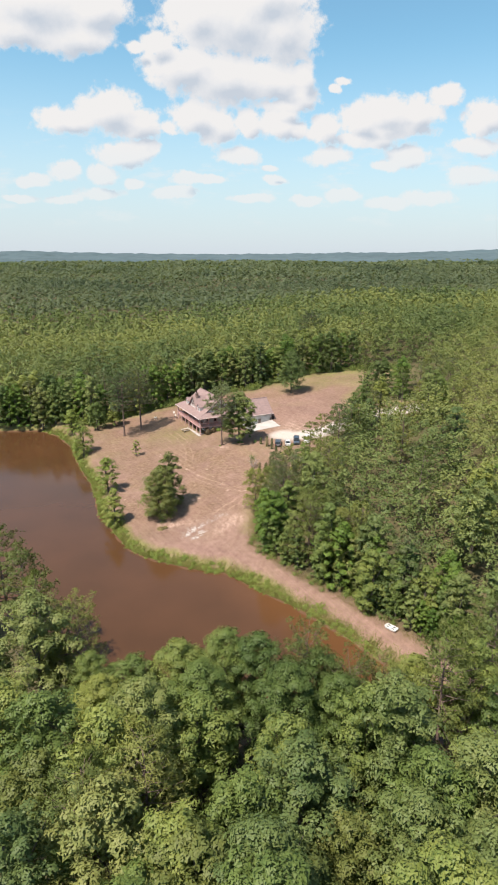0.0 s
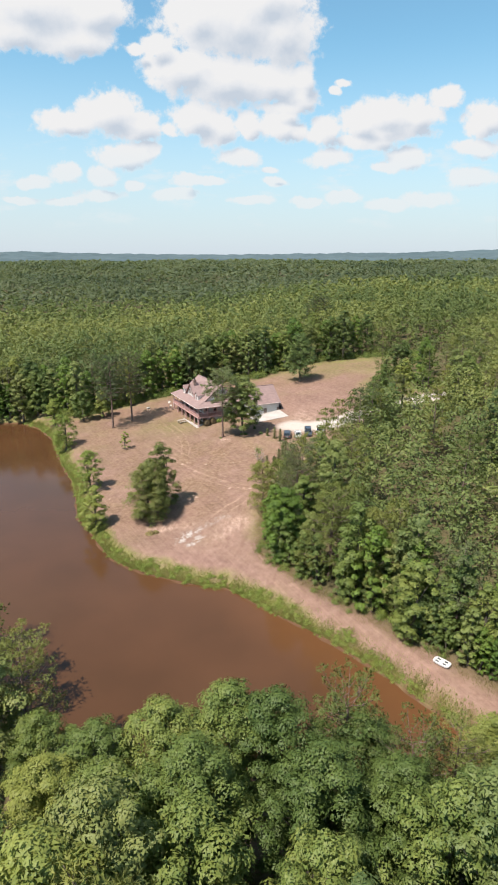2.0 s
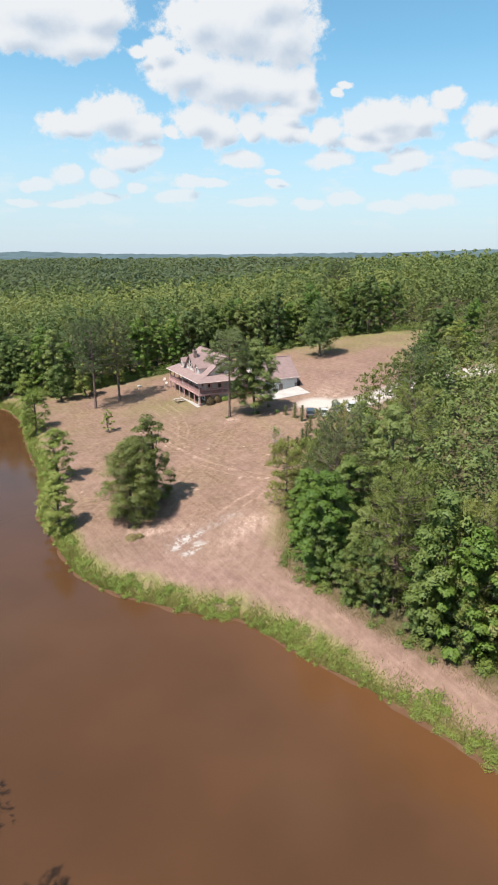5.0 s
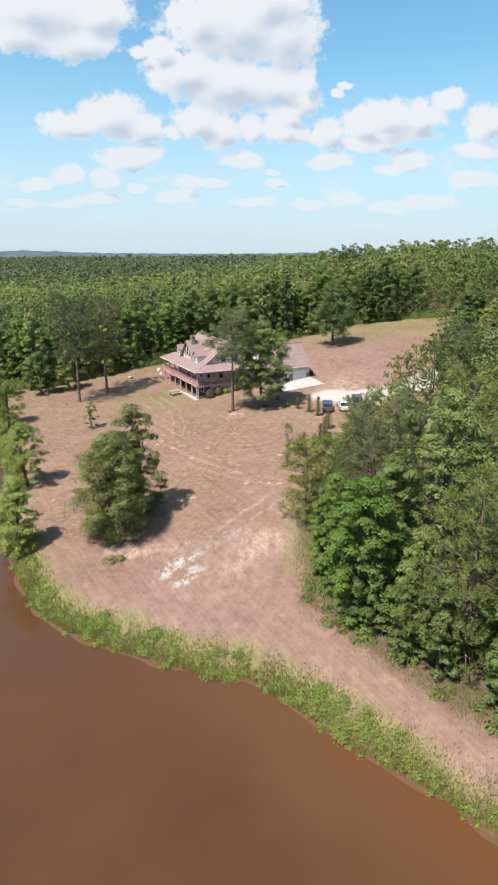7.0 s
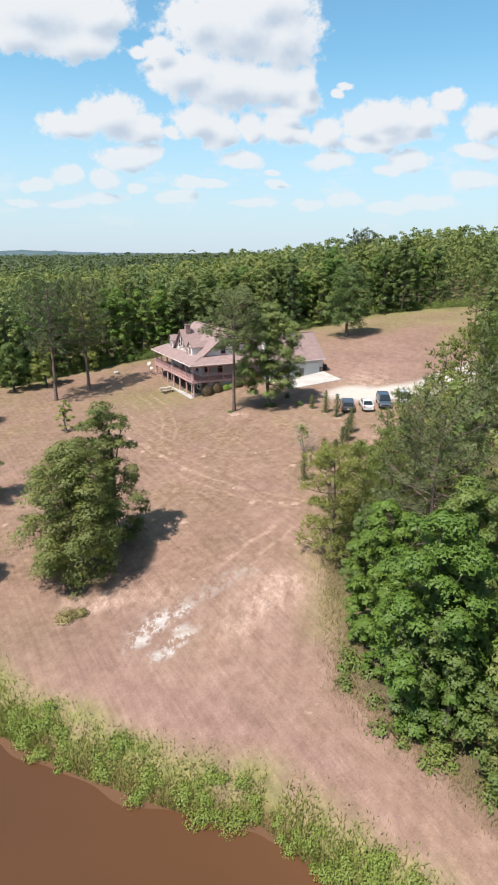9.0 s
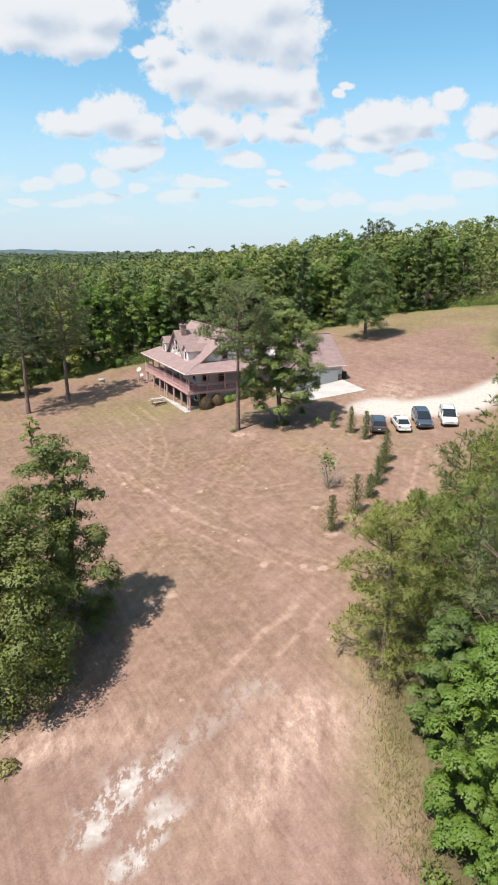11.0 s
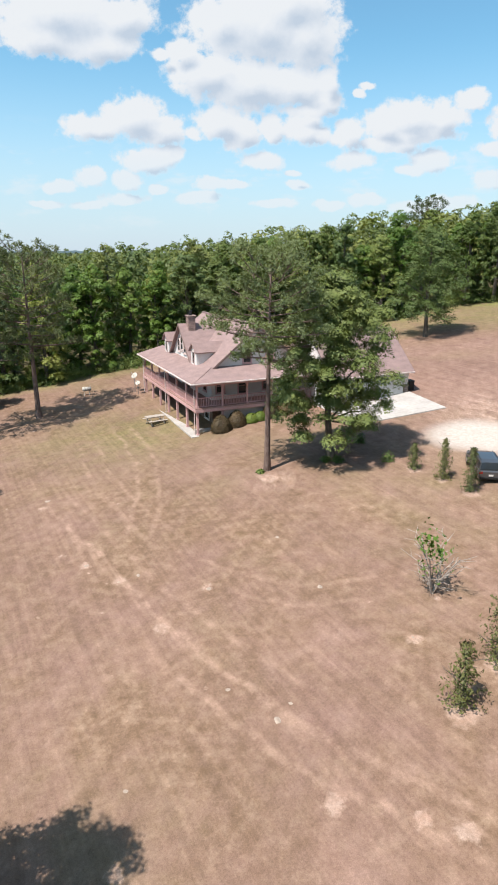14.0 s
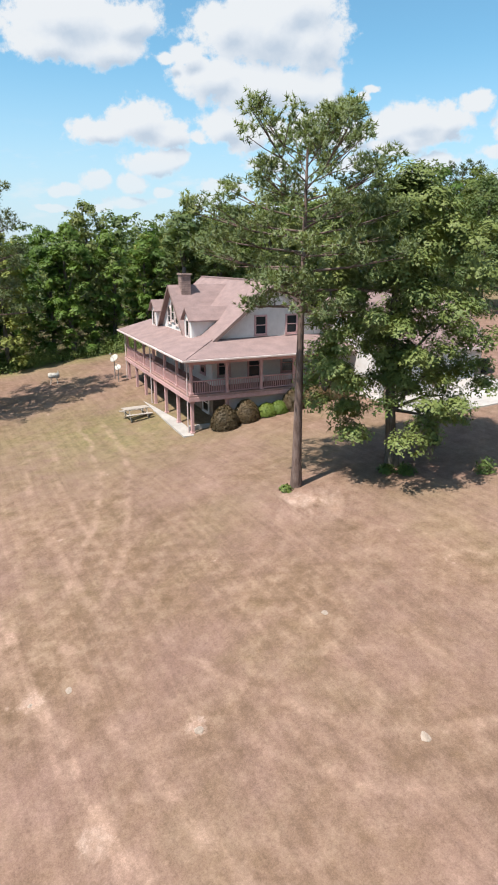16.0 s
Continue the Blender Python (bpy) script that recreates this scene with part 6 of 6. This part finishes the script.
def build_dead_sapling(x, y):
    s = tagged(new("dying_sapling"), "half-dead sapling with grey bare twigs and few yellow leaves", "sapling")
    lines, tips = [], []
    for i in range(6):
        a, out, up = i * 1.05 + rng.uniform(-0.3, 0.3), rng.uniform(0.6, 1.4), rng.uniform(1.3, 2.4)
        stem = np.array([(0, 0, -0.1), (0.3 * out * math.cos(a), 0.3 * out * math.sin(a), 0.4 * up), (0.7 * out * math.cos(a + 0.2), 0.7 * out * math.sin(a + 0.2), 0.75 * up), (out * math.cos(a), out * math.sin(a), up)])
        lines.append((stem, [0.04, 0.03, 0.02, 0.01]))
        for j in range(9):
            up_by, b, r = rng.uniform(0.15, 0.95), a + rng.uniform(-1.7, 1.7), rng.uniform(0.35, 0.95)
            root = np.array([np.interp(up_by, (0, 0.4, 0.75, 1), stem[:, k]) for k in range(3)])
            mid = root + [0.5 * r * math.cos(b), 0.5 * r * math.sin(b), rng.uniform(0.0, 0.3)]
            tip = mid + [0.5 * r * math.cos(b + 0.6), 0.5 * r * math.sin(b + 0.6), rng.uniform(-0.1, 0.35)]
            lines.append(([root, mid, tip], [0.018, 0.013, 0.007]))
            fork = mid + [0.35 * r * math.cos(b - 0.9), 0.35 * r * math.sin(b - 0.9), rng.uniform(0.0, 0.3)]
            lines.append(([mid, (mid + fork) / 2 + [0, 0, 0.03], fork], [0.012, 0.009, 0.005]))
    v, f = tubes(lines, 4)
    mesh_object("branchwork", v, f, DEADWOOD, s, label="bare grey twigs")
    at = rng.normal(size=(170, 3)) * [0.32, 0.32, 0.5] + [-0.15, 0, 2.0]
    v, f, nrm = leaves(at, np.tile([0, 0, 1.0], (170, 1)), 0.17, rng)
    mesh_object("foliage", v, f, LEAF_BRIGHT, s, normals=nrm)
    stand(s, x, y, 0, 1.22)


build_dead_sapling(1.0, 139.0)


def loft(stations, names=None):
    """A closed shell through cross-sections of equal length."""
    bm = bmesh.new()
    rings = [[bm.verts.new(p) for p in s] for s in stations]
    for a, b in zip(rings, rings[1:]):
        for i in range(len(a)):
            j = (i + 1) % len(a)
            bm.faces.new((a[i], a[j], b[j], b[i]))
    bm.faces.new(rings[0][::-1])
    bm.faces.new(rings[-1])
    return bm


def build_car(kind, paint, label, x, y, turn):
    """kind: 'suv' or 'sedan'; the car's nose points along its own +y."""
    c = tagged(new("car"), label, "car", "cars parked beside the drive")
    suv = kind == "suv"
    L, W, H = (4.65, 0.93, 1.72) if suv else (4.6, 0.89, 1.42)
    belt = 1.08 if suv else 0.94
    sill = 0.28

    def ring(yy, half, low, top, tuck=0.9):
        pts = [(half * 0.92, low), (half, low + 0.18), (half * 1.0, (low + top) / 2), (half * 0.97, top - 0.1), (half * tuck, top)]
        return [(px, yy, pz) for px, pz in pts] + [(-px, yy, pz) for px, pz in pts[::-1]]

    if suv:
        prof = [(-0.5, 0.84, 0.45, 1.0), (-0.485, 0.93, 0.34, 1.07), (-0.44, 0.98, sill, belt + 0.02), (-0.1, 1.0, sill, belt), (0.2, 1.0, sill, belt - 0.01), (0.27, 0.99, sill, belt - 0.02), (0.4, 0.97, 0.26, 1.0), (0.47, 0.93, 0.28, 0.92), (0.5, 0.8, 0.38, 0.78)]
    else:
        prof = [(-0.5, 0.82, 0.45, 0.86), (-0.485, 0.92, 0.36, 0.95), (-0.4, 0.97, sill, 0.99), (-0.27, 1.0, sill, belt + 0.02), (0.0, 1.0, sill, belt), (0.2, 1.0, sill, belt - 0.02), (0.36, 0.98, 0.26, 0.84), (0.47, 0.93, 0.28, 0.74), (0.5, 0.78, 0.36, 0.62)]
    body = part("body", loft([ring(f * L, W * h, lo, to) for f, h, lo, to in prof]), paint, c)
    # cabin: glass below, painted roof above
    if suv:
        cab = [(-0.465, 0.86, belt, belt + 0.04, 0.9), (-0.42, 0.9, belt, H - 0.08, 0.76), (-0.3, 0.92, belt, H - 0.02, 0.8), (0.02, 0.92, belt, H - 0.03, 0.8), (0.13, 0.92, belt, H - 0.16, 0.79), (0.275, 0.9, belt - 0.02, belt + 0.03, 0.86)]
    else:
        cab = [(-0.36, 0.86, belt, belt + 0.04, 0.86), (-0.2, 0.9, belt, H - 0.05, 0.72), (-0.1, 0.9, belt, H, 0.74), (0.02, 0.9, belt, H - 0.01, 0.74), (0.1, 0.9, belt, H - 0.1, 0.73), (0.255, 0.88, belt - 0.03, belt + 0.02, 0.84)]
    bm = loft([[(W * h, f * L, lo - 0.03), (W * t, f * L, to), (W * t * 0.6, f * L, to + 0.025), (-W * t * 0.6, f * L, to + 0.025), (-W * t, f * L, to), (-W * h, f * L, lo - 0.03)] for f, h, lo, to, t in cab])
    part("window_glass", bm, PANE, c, "dark tinted car windows")
    roof = cab[1:-1]
    part("roof", loft([[(W * t * 1.02, f * L, to - 0.06), (W * t * 1.02, f * L, to + 0.012), (W * t * 0.6, f * L, to + 0.045), (-W * t * 0.6, f * L, to + 0.045), (-W * t * 1.02, f * L, to + 0.012), (-W * t * 1.02, f * L, to - 0.06)] for f, h, lo, to, t in roof[:3]]), paint, c)
    for s in (-1, 1):
        for (f0, lo0, f1, i1) in ((cab[0][0], belt, cab[1][0], 1), (cab[-1][0], belt - 0.02, cab[-2][0], -2), (-0.16, belt, -0.15, 2)):
            t = cab[i1]
            part("pillar", tube((s * W * 0.9, f0 * L, lo0), (s * W * t[4] * 1.0, f1 * L, t[3]), 0.045, sides=6), paint, c)
        part("mirror", box(s * (W + 0.1) - 0.09, s * (W + 0.1) + 0.09, 0.19 * L, 0.19 * L + 0.12, belt - 0.02, belt + 0.13, 0.03), paint, c)
        if suv:
            part("roof_rail", tube((s * W * 0.72, -0.36 * L, H + 0.05), (s * W * 0.72, 0.02 * L, H + 0.04), 0.022, sides=6), BLACK, c)
        part("tail_lamp", box(s * W * 0.78 - 0.13, s * W * 0.78 + 0.13, -0.503 * L, -0.48 * L, 0.82, 0.98 if not suv else 1.02, 0.02), RED_LAMP, c)
        part("headlight", box(s * W * 0.7 - 0.17, s * W * 0.7 + 0.17, 0.475 * L, 0.492 * L, 0.66, 0.8, 0.02), CLEAR_LAMP, c)
        for f in (-0.295, 0.31):
            wy, r = f * L, 0.36 if suv else 0.33
            wheel = part("wheel", tube((s * (W - 0.2), wy, r), (s * (W + 0.01), wy, r), r * 0.62, r * 0.6, 16), METAL, c)
            bm = bmesh.new()
            ringv = [(W - 0.21, r * 0.62), (W - 0.21, r * 0.96), (W - 0.15, r), (W - 0.04, r), (W + 0.012, r * 0.95), (W + 0.012, r * 0.66)]
            vs = [[bm.verts.new((s * a, wy + b * math.cos(q), r + b * math.sin(q))) for a, b in ringv] for q in np.linspace(0, 2 * math.pi, 18, endpoint=False)]
            for i in range(18):
                for j in range(len(ringv) - 1):
                    bm.faces.new((vs[i][j], vs[i][j + 1], vs[(i + 1) % 18][j + 1], vs[(i + 1) % 18][j]))
            part("tyre", bm, RUBBER, wheel)
    part("rear_bumper", box(-W * 0.8, W * 0.8, -0.51 * L, -0.47 * L, 0.36, 0.58, 0.04), BLACK if suv else paint, c)
    part("front_bumper", box(-W * 0.76, W * 0.76, 0.48 * L, 0.508 * L, 0.3, 0.5, 0.04), BLACK if suv else paint, c)
    part("grille", box(-W * 0.5, W * 0.5, 0.478 * L, 0.5 * L, 0.56, 0.76, 0.02), BLACK, c)
    part("number_plate", box(-0.16, 0.16, -0.514 * L, -0.508 * L, 0.66, 0.8), WHITE, c)
    z = ground_z(x, y)
    dy, dx = Vector((math.sin(radians(-turn)), math.cos(radians(turn)))), 1.4
    fz, bz = ground_z(x + dy.x * dx, y + dy.y * dx), ground_z(x - dy.x * dx, y - dy.y * dx)
    c.matrix_basis = pose(x, y, z + 0.02, math.degrees(math.atan2(fz - bz, 2 * dx)), 0, turn) @ Matrix.Diagonal((0.9, 0.9, 0.83, 1) if suv else (0.85, 0.88, 0.82, 1))


build_car("suv", CAR_GREY, "dark grey estate car parked tail outward on the clay", 7.8, 152.5, -5)
build_car("sedan", CAR_WHITE, "white saloon car parked beside the grey estate car", 10.3, 152.3, 0)
build_car("suv", CAR_BLUE, "slate blue off-roader parked with its nose to the lawn", 12.7, 152.8, 177)
build_car("suv", CAR_WHITE, "white off-roader parked at the end of the row", 15.5, 152.8, 170)

def build_boat(x, y, turn, long, wide):
    """A small moulded pedal boat: a rounded hull, a raised rim and four seat wells."""
    b = tagged(new("pedal_boat"), "small white moulded pedal boat lying on the dam track", "boat")

    def outline(k, z):
        return [(0.5 * long * k * math.copysign(abs(math.cos(a)) ** 0.45, math.cos(a)), 0.5 * wide * k * math.copysign(abs(math.sin(a)) ** 0.45, math.sin(a)), z) for a in np.arange(0.1, 6.3, 2 * math.pi / 28)]

    part("hull", loft([outline(0.82, 0.0), outline(0.97, 0.12), outline(1.0, 0.26), outline(0.97, 0.3)]), WHITE, b)
    bm = bmesh.new()
    ring = outline(0.955, 0.32)
    for p, q in zip(ring, ring[1:] + ring[:1]):
        add_tube(bm, p, q, 0.035, sides=6)
    part("rim", bm, WHITE, b)
    for sx in (-1, 1):
        for sy in (-1, 1):
            seat = part("seat_well", box(sx * 0.22 * long - 0.12 * long, sx * 0.22 * long + 0.1 * long, sy * 0.22 * wide - 0.13 * wide, sy * 0.22 * wide + 0.13 * wide, 0.2, 0.305, 0.02), CAR_GREY, b, "dark moulded seat well")
            part("seat_back", box(sx * 0.22 * long - 0.15 * long, sx * 0.22 * long - 0.12 * long, sy * 0.22 * wide - 0.15 * wide, sy * 0.22 * wide + 0.15 * wide, 0.28, 0.44, 0.015), WHITE, seat)
    b.matrix_basis = pose(x, y, ground_z(x, y) + 0.02, 0, 0, turn)


build_boat(21.27, 76.83, -46, 2.02, 1.11)


def build_grill(x, y):
    g = tagged(new("barbecue_grill"), "pale barrel grill on splayed legs at the lawn's edge", "grill")
    bm = bmesh.new()
    bmesh.ops.create_cone(bm, cap_ends=True, segments=18, radius1=0.32, radius2=0.32, depth=1.25, matrix=pose(0, 0, 0.95, 0, 90, 0))
    bmesh.ops.bevel(bm, geom=[e for e in bm.edges if len(e.link_faces) == 2 and e.calc_face_angle(0) > 1.2], offset=0.05, segments=2, affect="EDGES")
    part("barrel", bm, DISH, g, shade=True)
    part("lid_handle", tube((-0.3, -0.38, 1.05), (0.3, -0.38, 1.05), 0.02), BLACK, g)
    part("chimney_stub", tube((0.5, 0, 1.2), (0.5, 0, 1.5), 0.05), DISH, g)
    for sx in (-1, 1):
        for sy in (-1, 1):
            part("leg", tube((sx * 0.3, sy * 0.12, 0.72), (sx * 0.42, sy * 0.34, -0.05), 0.025), DISH, g)
    stand(g, x, y, 12, 0.82)


build_grill(-29.8, 183.8)


def build_bin():
    b = tagged(new("rubbish_bin"), "dark wheeled rubbish bin beside the garage corner", "bin")
    bm = bmesh.new()
    add_slab(bm, [(-0.28, -0.3, 0.95), (0.28, -0.3, 0.95), (0.28, 0.3, 0.95), (-0.28, 0.3, 0.95)], 0.88)
    part("body", bm, BLACK, b)
    part("lid", slab([(-0.31, -0.34, 1.0), (0.31, -0.34, 1.0), (0.31, 0.36, 1.05), (-0.31, 0.36, 1.05)], 0.06), BLACK, b)
    for s in (-1, 1):
        part("wheel", tube((s * 0.24, 0.3, 0.11), (s * 0.3, 0.3, 0.11), 0.11, sides=14), RUBBER, b)
    part("handle", tube((-0.24, 0.4, 0.93), (0.24, 0.4, 0.93), 0.02), BLACK, b)
    p = on_house(22.1, -3.2)
    b.matrix_basis = pose(p.x, p.y, p.z, 0, 0, HOUSE_TURN)


build_bin()


def build_weeds(x, y, r, tall, material=LEAF, label="leafy green weeds in the oak's shade", group="weeds under the oak"):
    s = tagged(new("weed_clump"), label, "weeds", group)
    m = int(380 + 900 * max(0.0, r - 0.6))
    d = ball(m, rng)
    d[:, 2] = np.abs(d[:, 2])
    v, f, nrm = leaves(d * [r, r, tall] * rng.uniform(0.4, 1.05, (m, 1)), d + [0, 0, 0.5], 0.13, rng, 0.6)
    mesh_object("foliage", v, f, material, s, normals=nrm)
    v, f = tubes([([(0, 0, -0.1), (0.2 * r * math.cos(a), 0.2 * r * math.sin(a), 0.5 * tall), (0.6 * r * math.cos(a), 0.6 * r * math.sin(a), 0.85 * tall)], [0.015, 0.01, 0.004]) for a in np.arange(0, 6.2, 0.9)], 4)
    mesh_object("stem", v, f, BARK_GREY, s)
    stand(s, x, y, x * 20)


for x, y, r, tall in ((-2.0, 155.6, 0.6, 0.5), (-2.9, 155.9, 0.5, 0.4), (1.7, 155.2, 0.55, 0.8), (-7.9, 154.6, 0.35, 0.3), (0.2, 159.5, 0.5, 0.9)):
    build_weeds(x, y, r, tall)
for x, y, r, tall in ((-18.0, 111.2, 0.9, 0.7), (-17.1, 111.6, 0.6, 0.5)):
    build_weeds(x, y, r, tall, SCRUB, "dry tan brush on the bare clay below the lawn tree", "dry brush on the clay")


for x, y, r, tall in ((16.21, 85.96, 0.9, 1.5), (17.60, 83.19, 0.8, 1.3), (17.35, 85.03, 0.7, 1.1)):
    build_weeds(x, y, r, tall, SHRUB, "yellow-green leafy bush at the foot of the wood", "bushes beside the dam track")


def build_rocks():
    """Pale stones lying about on the clay."""
    base = bmesh.new()
    bmesh.ops.create_icosphere(base, subdivisions=2, radius=1.0)
    for v in base.verts:
        v.co *= 1 + 0.28 * noise.noise(v.co * 1.7)
        v.co.z = v.co.z * 0.5
    me = bpy.data.meshes.new("rock")
    base.to_mesh(me)
    base.free()
    me.materials.append(ROCK)
    spots = [(-15.8, 142.3), (-10.5, 141.1), (-0.6, 135.9), (-6.8, 131.7), (-18.2, 144.1), (-6.7, 145.5)]
    spots += [(rng.uniform(-26, 6), rng.uniform(108, 158)) for _ in range(7)]
    for x, y in spots:
        ob = new("rock", me)
        r = rng.uniform(0.07, 0.17)
        ob.matrix_basis = pose(x, y, ground_z(x, y) - r * 0.1, 0, 0, rng.uniform(0, 360)) @ Matrix.Diagonal((r * rng.uniform(1, 1.8), r, r * rng.uniform(0.5, 0.9), 1))
        tagged(ob, "pale weathered stone lying on the clay", "rock", "stones on the clay")


build_rocks()


def blades(p, tall, width, rng, lean=0.3):
    """Grass blades that stand at the given places."""
    n = len(p)
    a = rng.uniform(0, 6.283, n)
    base = np.stack([p[:, 0], p[:, 1], height(p[:, 0], p[:, 1]) - 0.03], 1)
    w = np.stack([np.cos(a), np.sin(a), 0 * a], 1) * width * rng.uniform(0.6, 1.4, (n, 1))
    top = base + np.stack([rng.normal(size=n) * lean * tall, rng.normal(size=n) * lean * tall, tall], 1)
    return np.stack([base - w, base + w, top], 1).reshape(-1, 3), np.arange(3 * n).reshape(n, 3)


def along(line, per_metre, spread, rng, shift=0.0):
    """Random places beside a line, scattered to its left."""
    out = []
    for (x0, y0), (x1, y1) in zip(line, line[1:]):
        ln = math.hypot(x1 - x0, y1 - y0)
        m = int(ln * per_metre)
        s, w = rng.uniform(0, 1, m), np.abs(rng.normal(size=m)) * spread + shift
        out.append(np.stack([x0 + s * (x1 - x0) - (y1 - y0) / ln * w, y0 + s * (y1 - y0) + (x1 - x0) / ln * w], 1))
    return np.concatenate(out)


def build_bank():
    """Tall grass and low shrubs along the pond's edge."""
    edge = POND[2:27]
    p = along(edge, 600, 1.05, rng, -0.1)
    d = from_shore(p[:, 0], p[:, 1])
    p = p[(d > -0.2) & (d < 3.2)]
    tall = rng.uniform(0.14, 0.46, len(p)) * (0.8 + 0.4 * wavy(p[:, 0], p[:, 1], 1.3, 3.0))
    v, f = blades(p, tall, 0.034, rng)
    tagged(mesh_object("bank_grass", v, f, GRASS), "tall green grass along the pond's edge", "grass", kind="stuff")
    at, face = [], []
    for (x0, y0), (x1, y1) in zip(edge, edge[1:]):
        ln = math.hypot(x1 - x0, y1 - y0)
        side = np.array([-(y1 - y0), (x1 - x0)]) / ln
        for i in range(int(ln / 0.15)):
            s = rng.uniform(0, 1)
            cx, cy = x0 + s * (x1 - x0), y0 + s * (y1 - y0)
            full = 0.5 + 0.5 * math.sin(cx * 0.9 + 2 * math.sin(cy * 0.35))
            if rng.uniform() < (0.45 + 0.5 * full if x0 > -25 else 0.5):
                o = rng.uniform(-0.35, 0.9 + 1.3 * full)
                r = rng.uniform(0.2, 0.38 + 0.32 * full)
                cx, cy = cx + side[0] * o, cy + side[1] * o
                m = int(850 * r * r) + 60
                dd = ball(m, rng)
                dd[:, 2] = np.abs(dd[:, 2])
                at.append(np.array([cx, cy, max(0.0, ground_z(cx, cy))]) + dd * r * rng.uniform(0.3, 1.25, (m, 1)) * [1.15, 1.15, 0.85])
                face.append(dd + [0, 0, 0.4])
    v, f, nrm = leaves(np.concatenate(at), np.concatenate(face), 0.09, rng, 0.6)
    tagged(mesh_object("bank_shrubs", v, f, SHRUB, normals=nrm), "low bright green shrubs at the water's edge", "shrubs", kind="stuff")


build_bank()


def build_scrub():
    """Dry tall grass and brush along the edges of the woods."""
    edge = [(28, 69.5), (20.5, 78), (13.5, 86), (8, 92), (3, 98.5), (0, 103), (0.2, 110), (1, 118), (3, 124.5), (7, 130.5), (12, 137), (19, 146)]
    p = along(edge[::-1], 330, 0.1, rng, 0.0)
    p = p + rng.normal(size=p.shape) * [0.7, 0.7] + [0.5, 0.3]
    v, f = blades(p, rng.uniform(0.12, 0.45, len(p)), 0.013, rng, 0.35)
    tagged(mesh_object("scrub_grass", v, f, SCRUB), "dry tall grass along the edge of the wood", "grass", kind="stuff")
    at, face = [], []
    far_edge = OPEN_LAND[1:14]
    for line, n, big in ((edge[1:7], 1.1, 0.7), (edge[7:], 0.5, 0.6), (far_edge, 2.2, 1.6)):
        for (x0, y0), (x1, y1) in zip(line, line[1:]):
            for i in range(int(math.hypot(x1 - x0, y1 - y0) * n)):
                s = rng.uniform(0, 1)
                cx, cy = x0 + s * (x1 - x0) + rng.normal() * 0.6, y0 + s * (y1 - y0) + rng.normal() * 0.6
                if line is far_edge:
                    cy += 2.2
                else:
                    cx, cy = cx + 0.9, cy + 0.5
                r = big * rng.uniform(0.45, 1.1)
                m = int(290 * r * r) + 50
                dd = ball(m, rng)
                dd[:, 2] = np.abs(dd[:, 2]) * 1.2
                at.append(np.array([cx, cy, ground_z(cx, cy)]) + dd * r * rng.uniform(0.35, 1.25, (m, 1)))
                face.append(dd + [0, 0, 0.4])
    v, f, nrm = leaves(np.concatenate(at), np.concatenate(face), 0.15, rng, 0.6)
    tagged(mesh_object("underbrush", v, f, LEAF, normals=nrm), "leafy green underbrush at the edge of the woods", "shrubs", kind="stuff")


build_scrub()
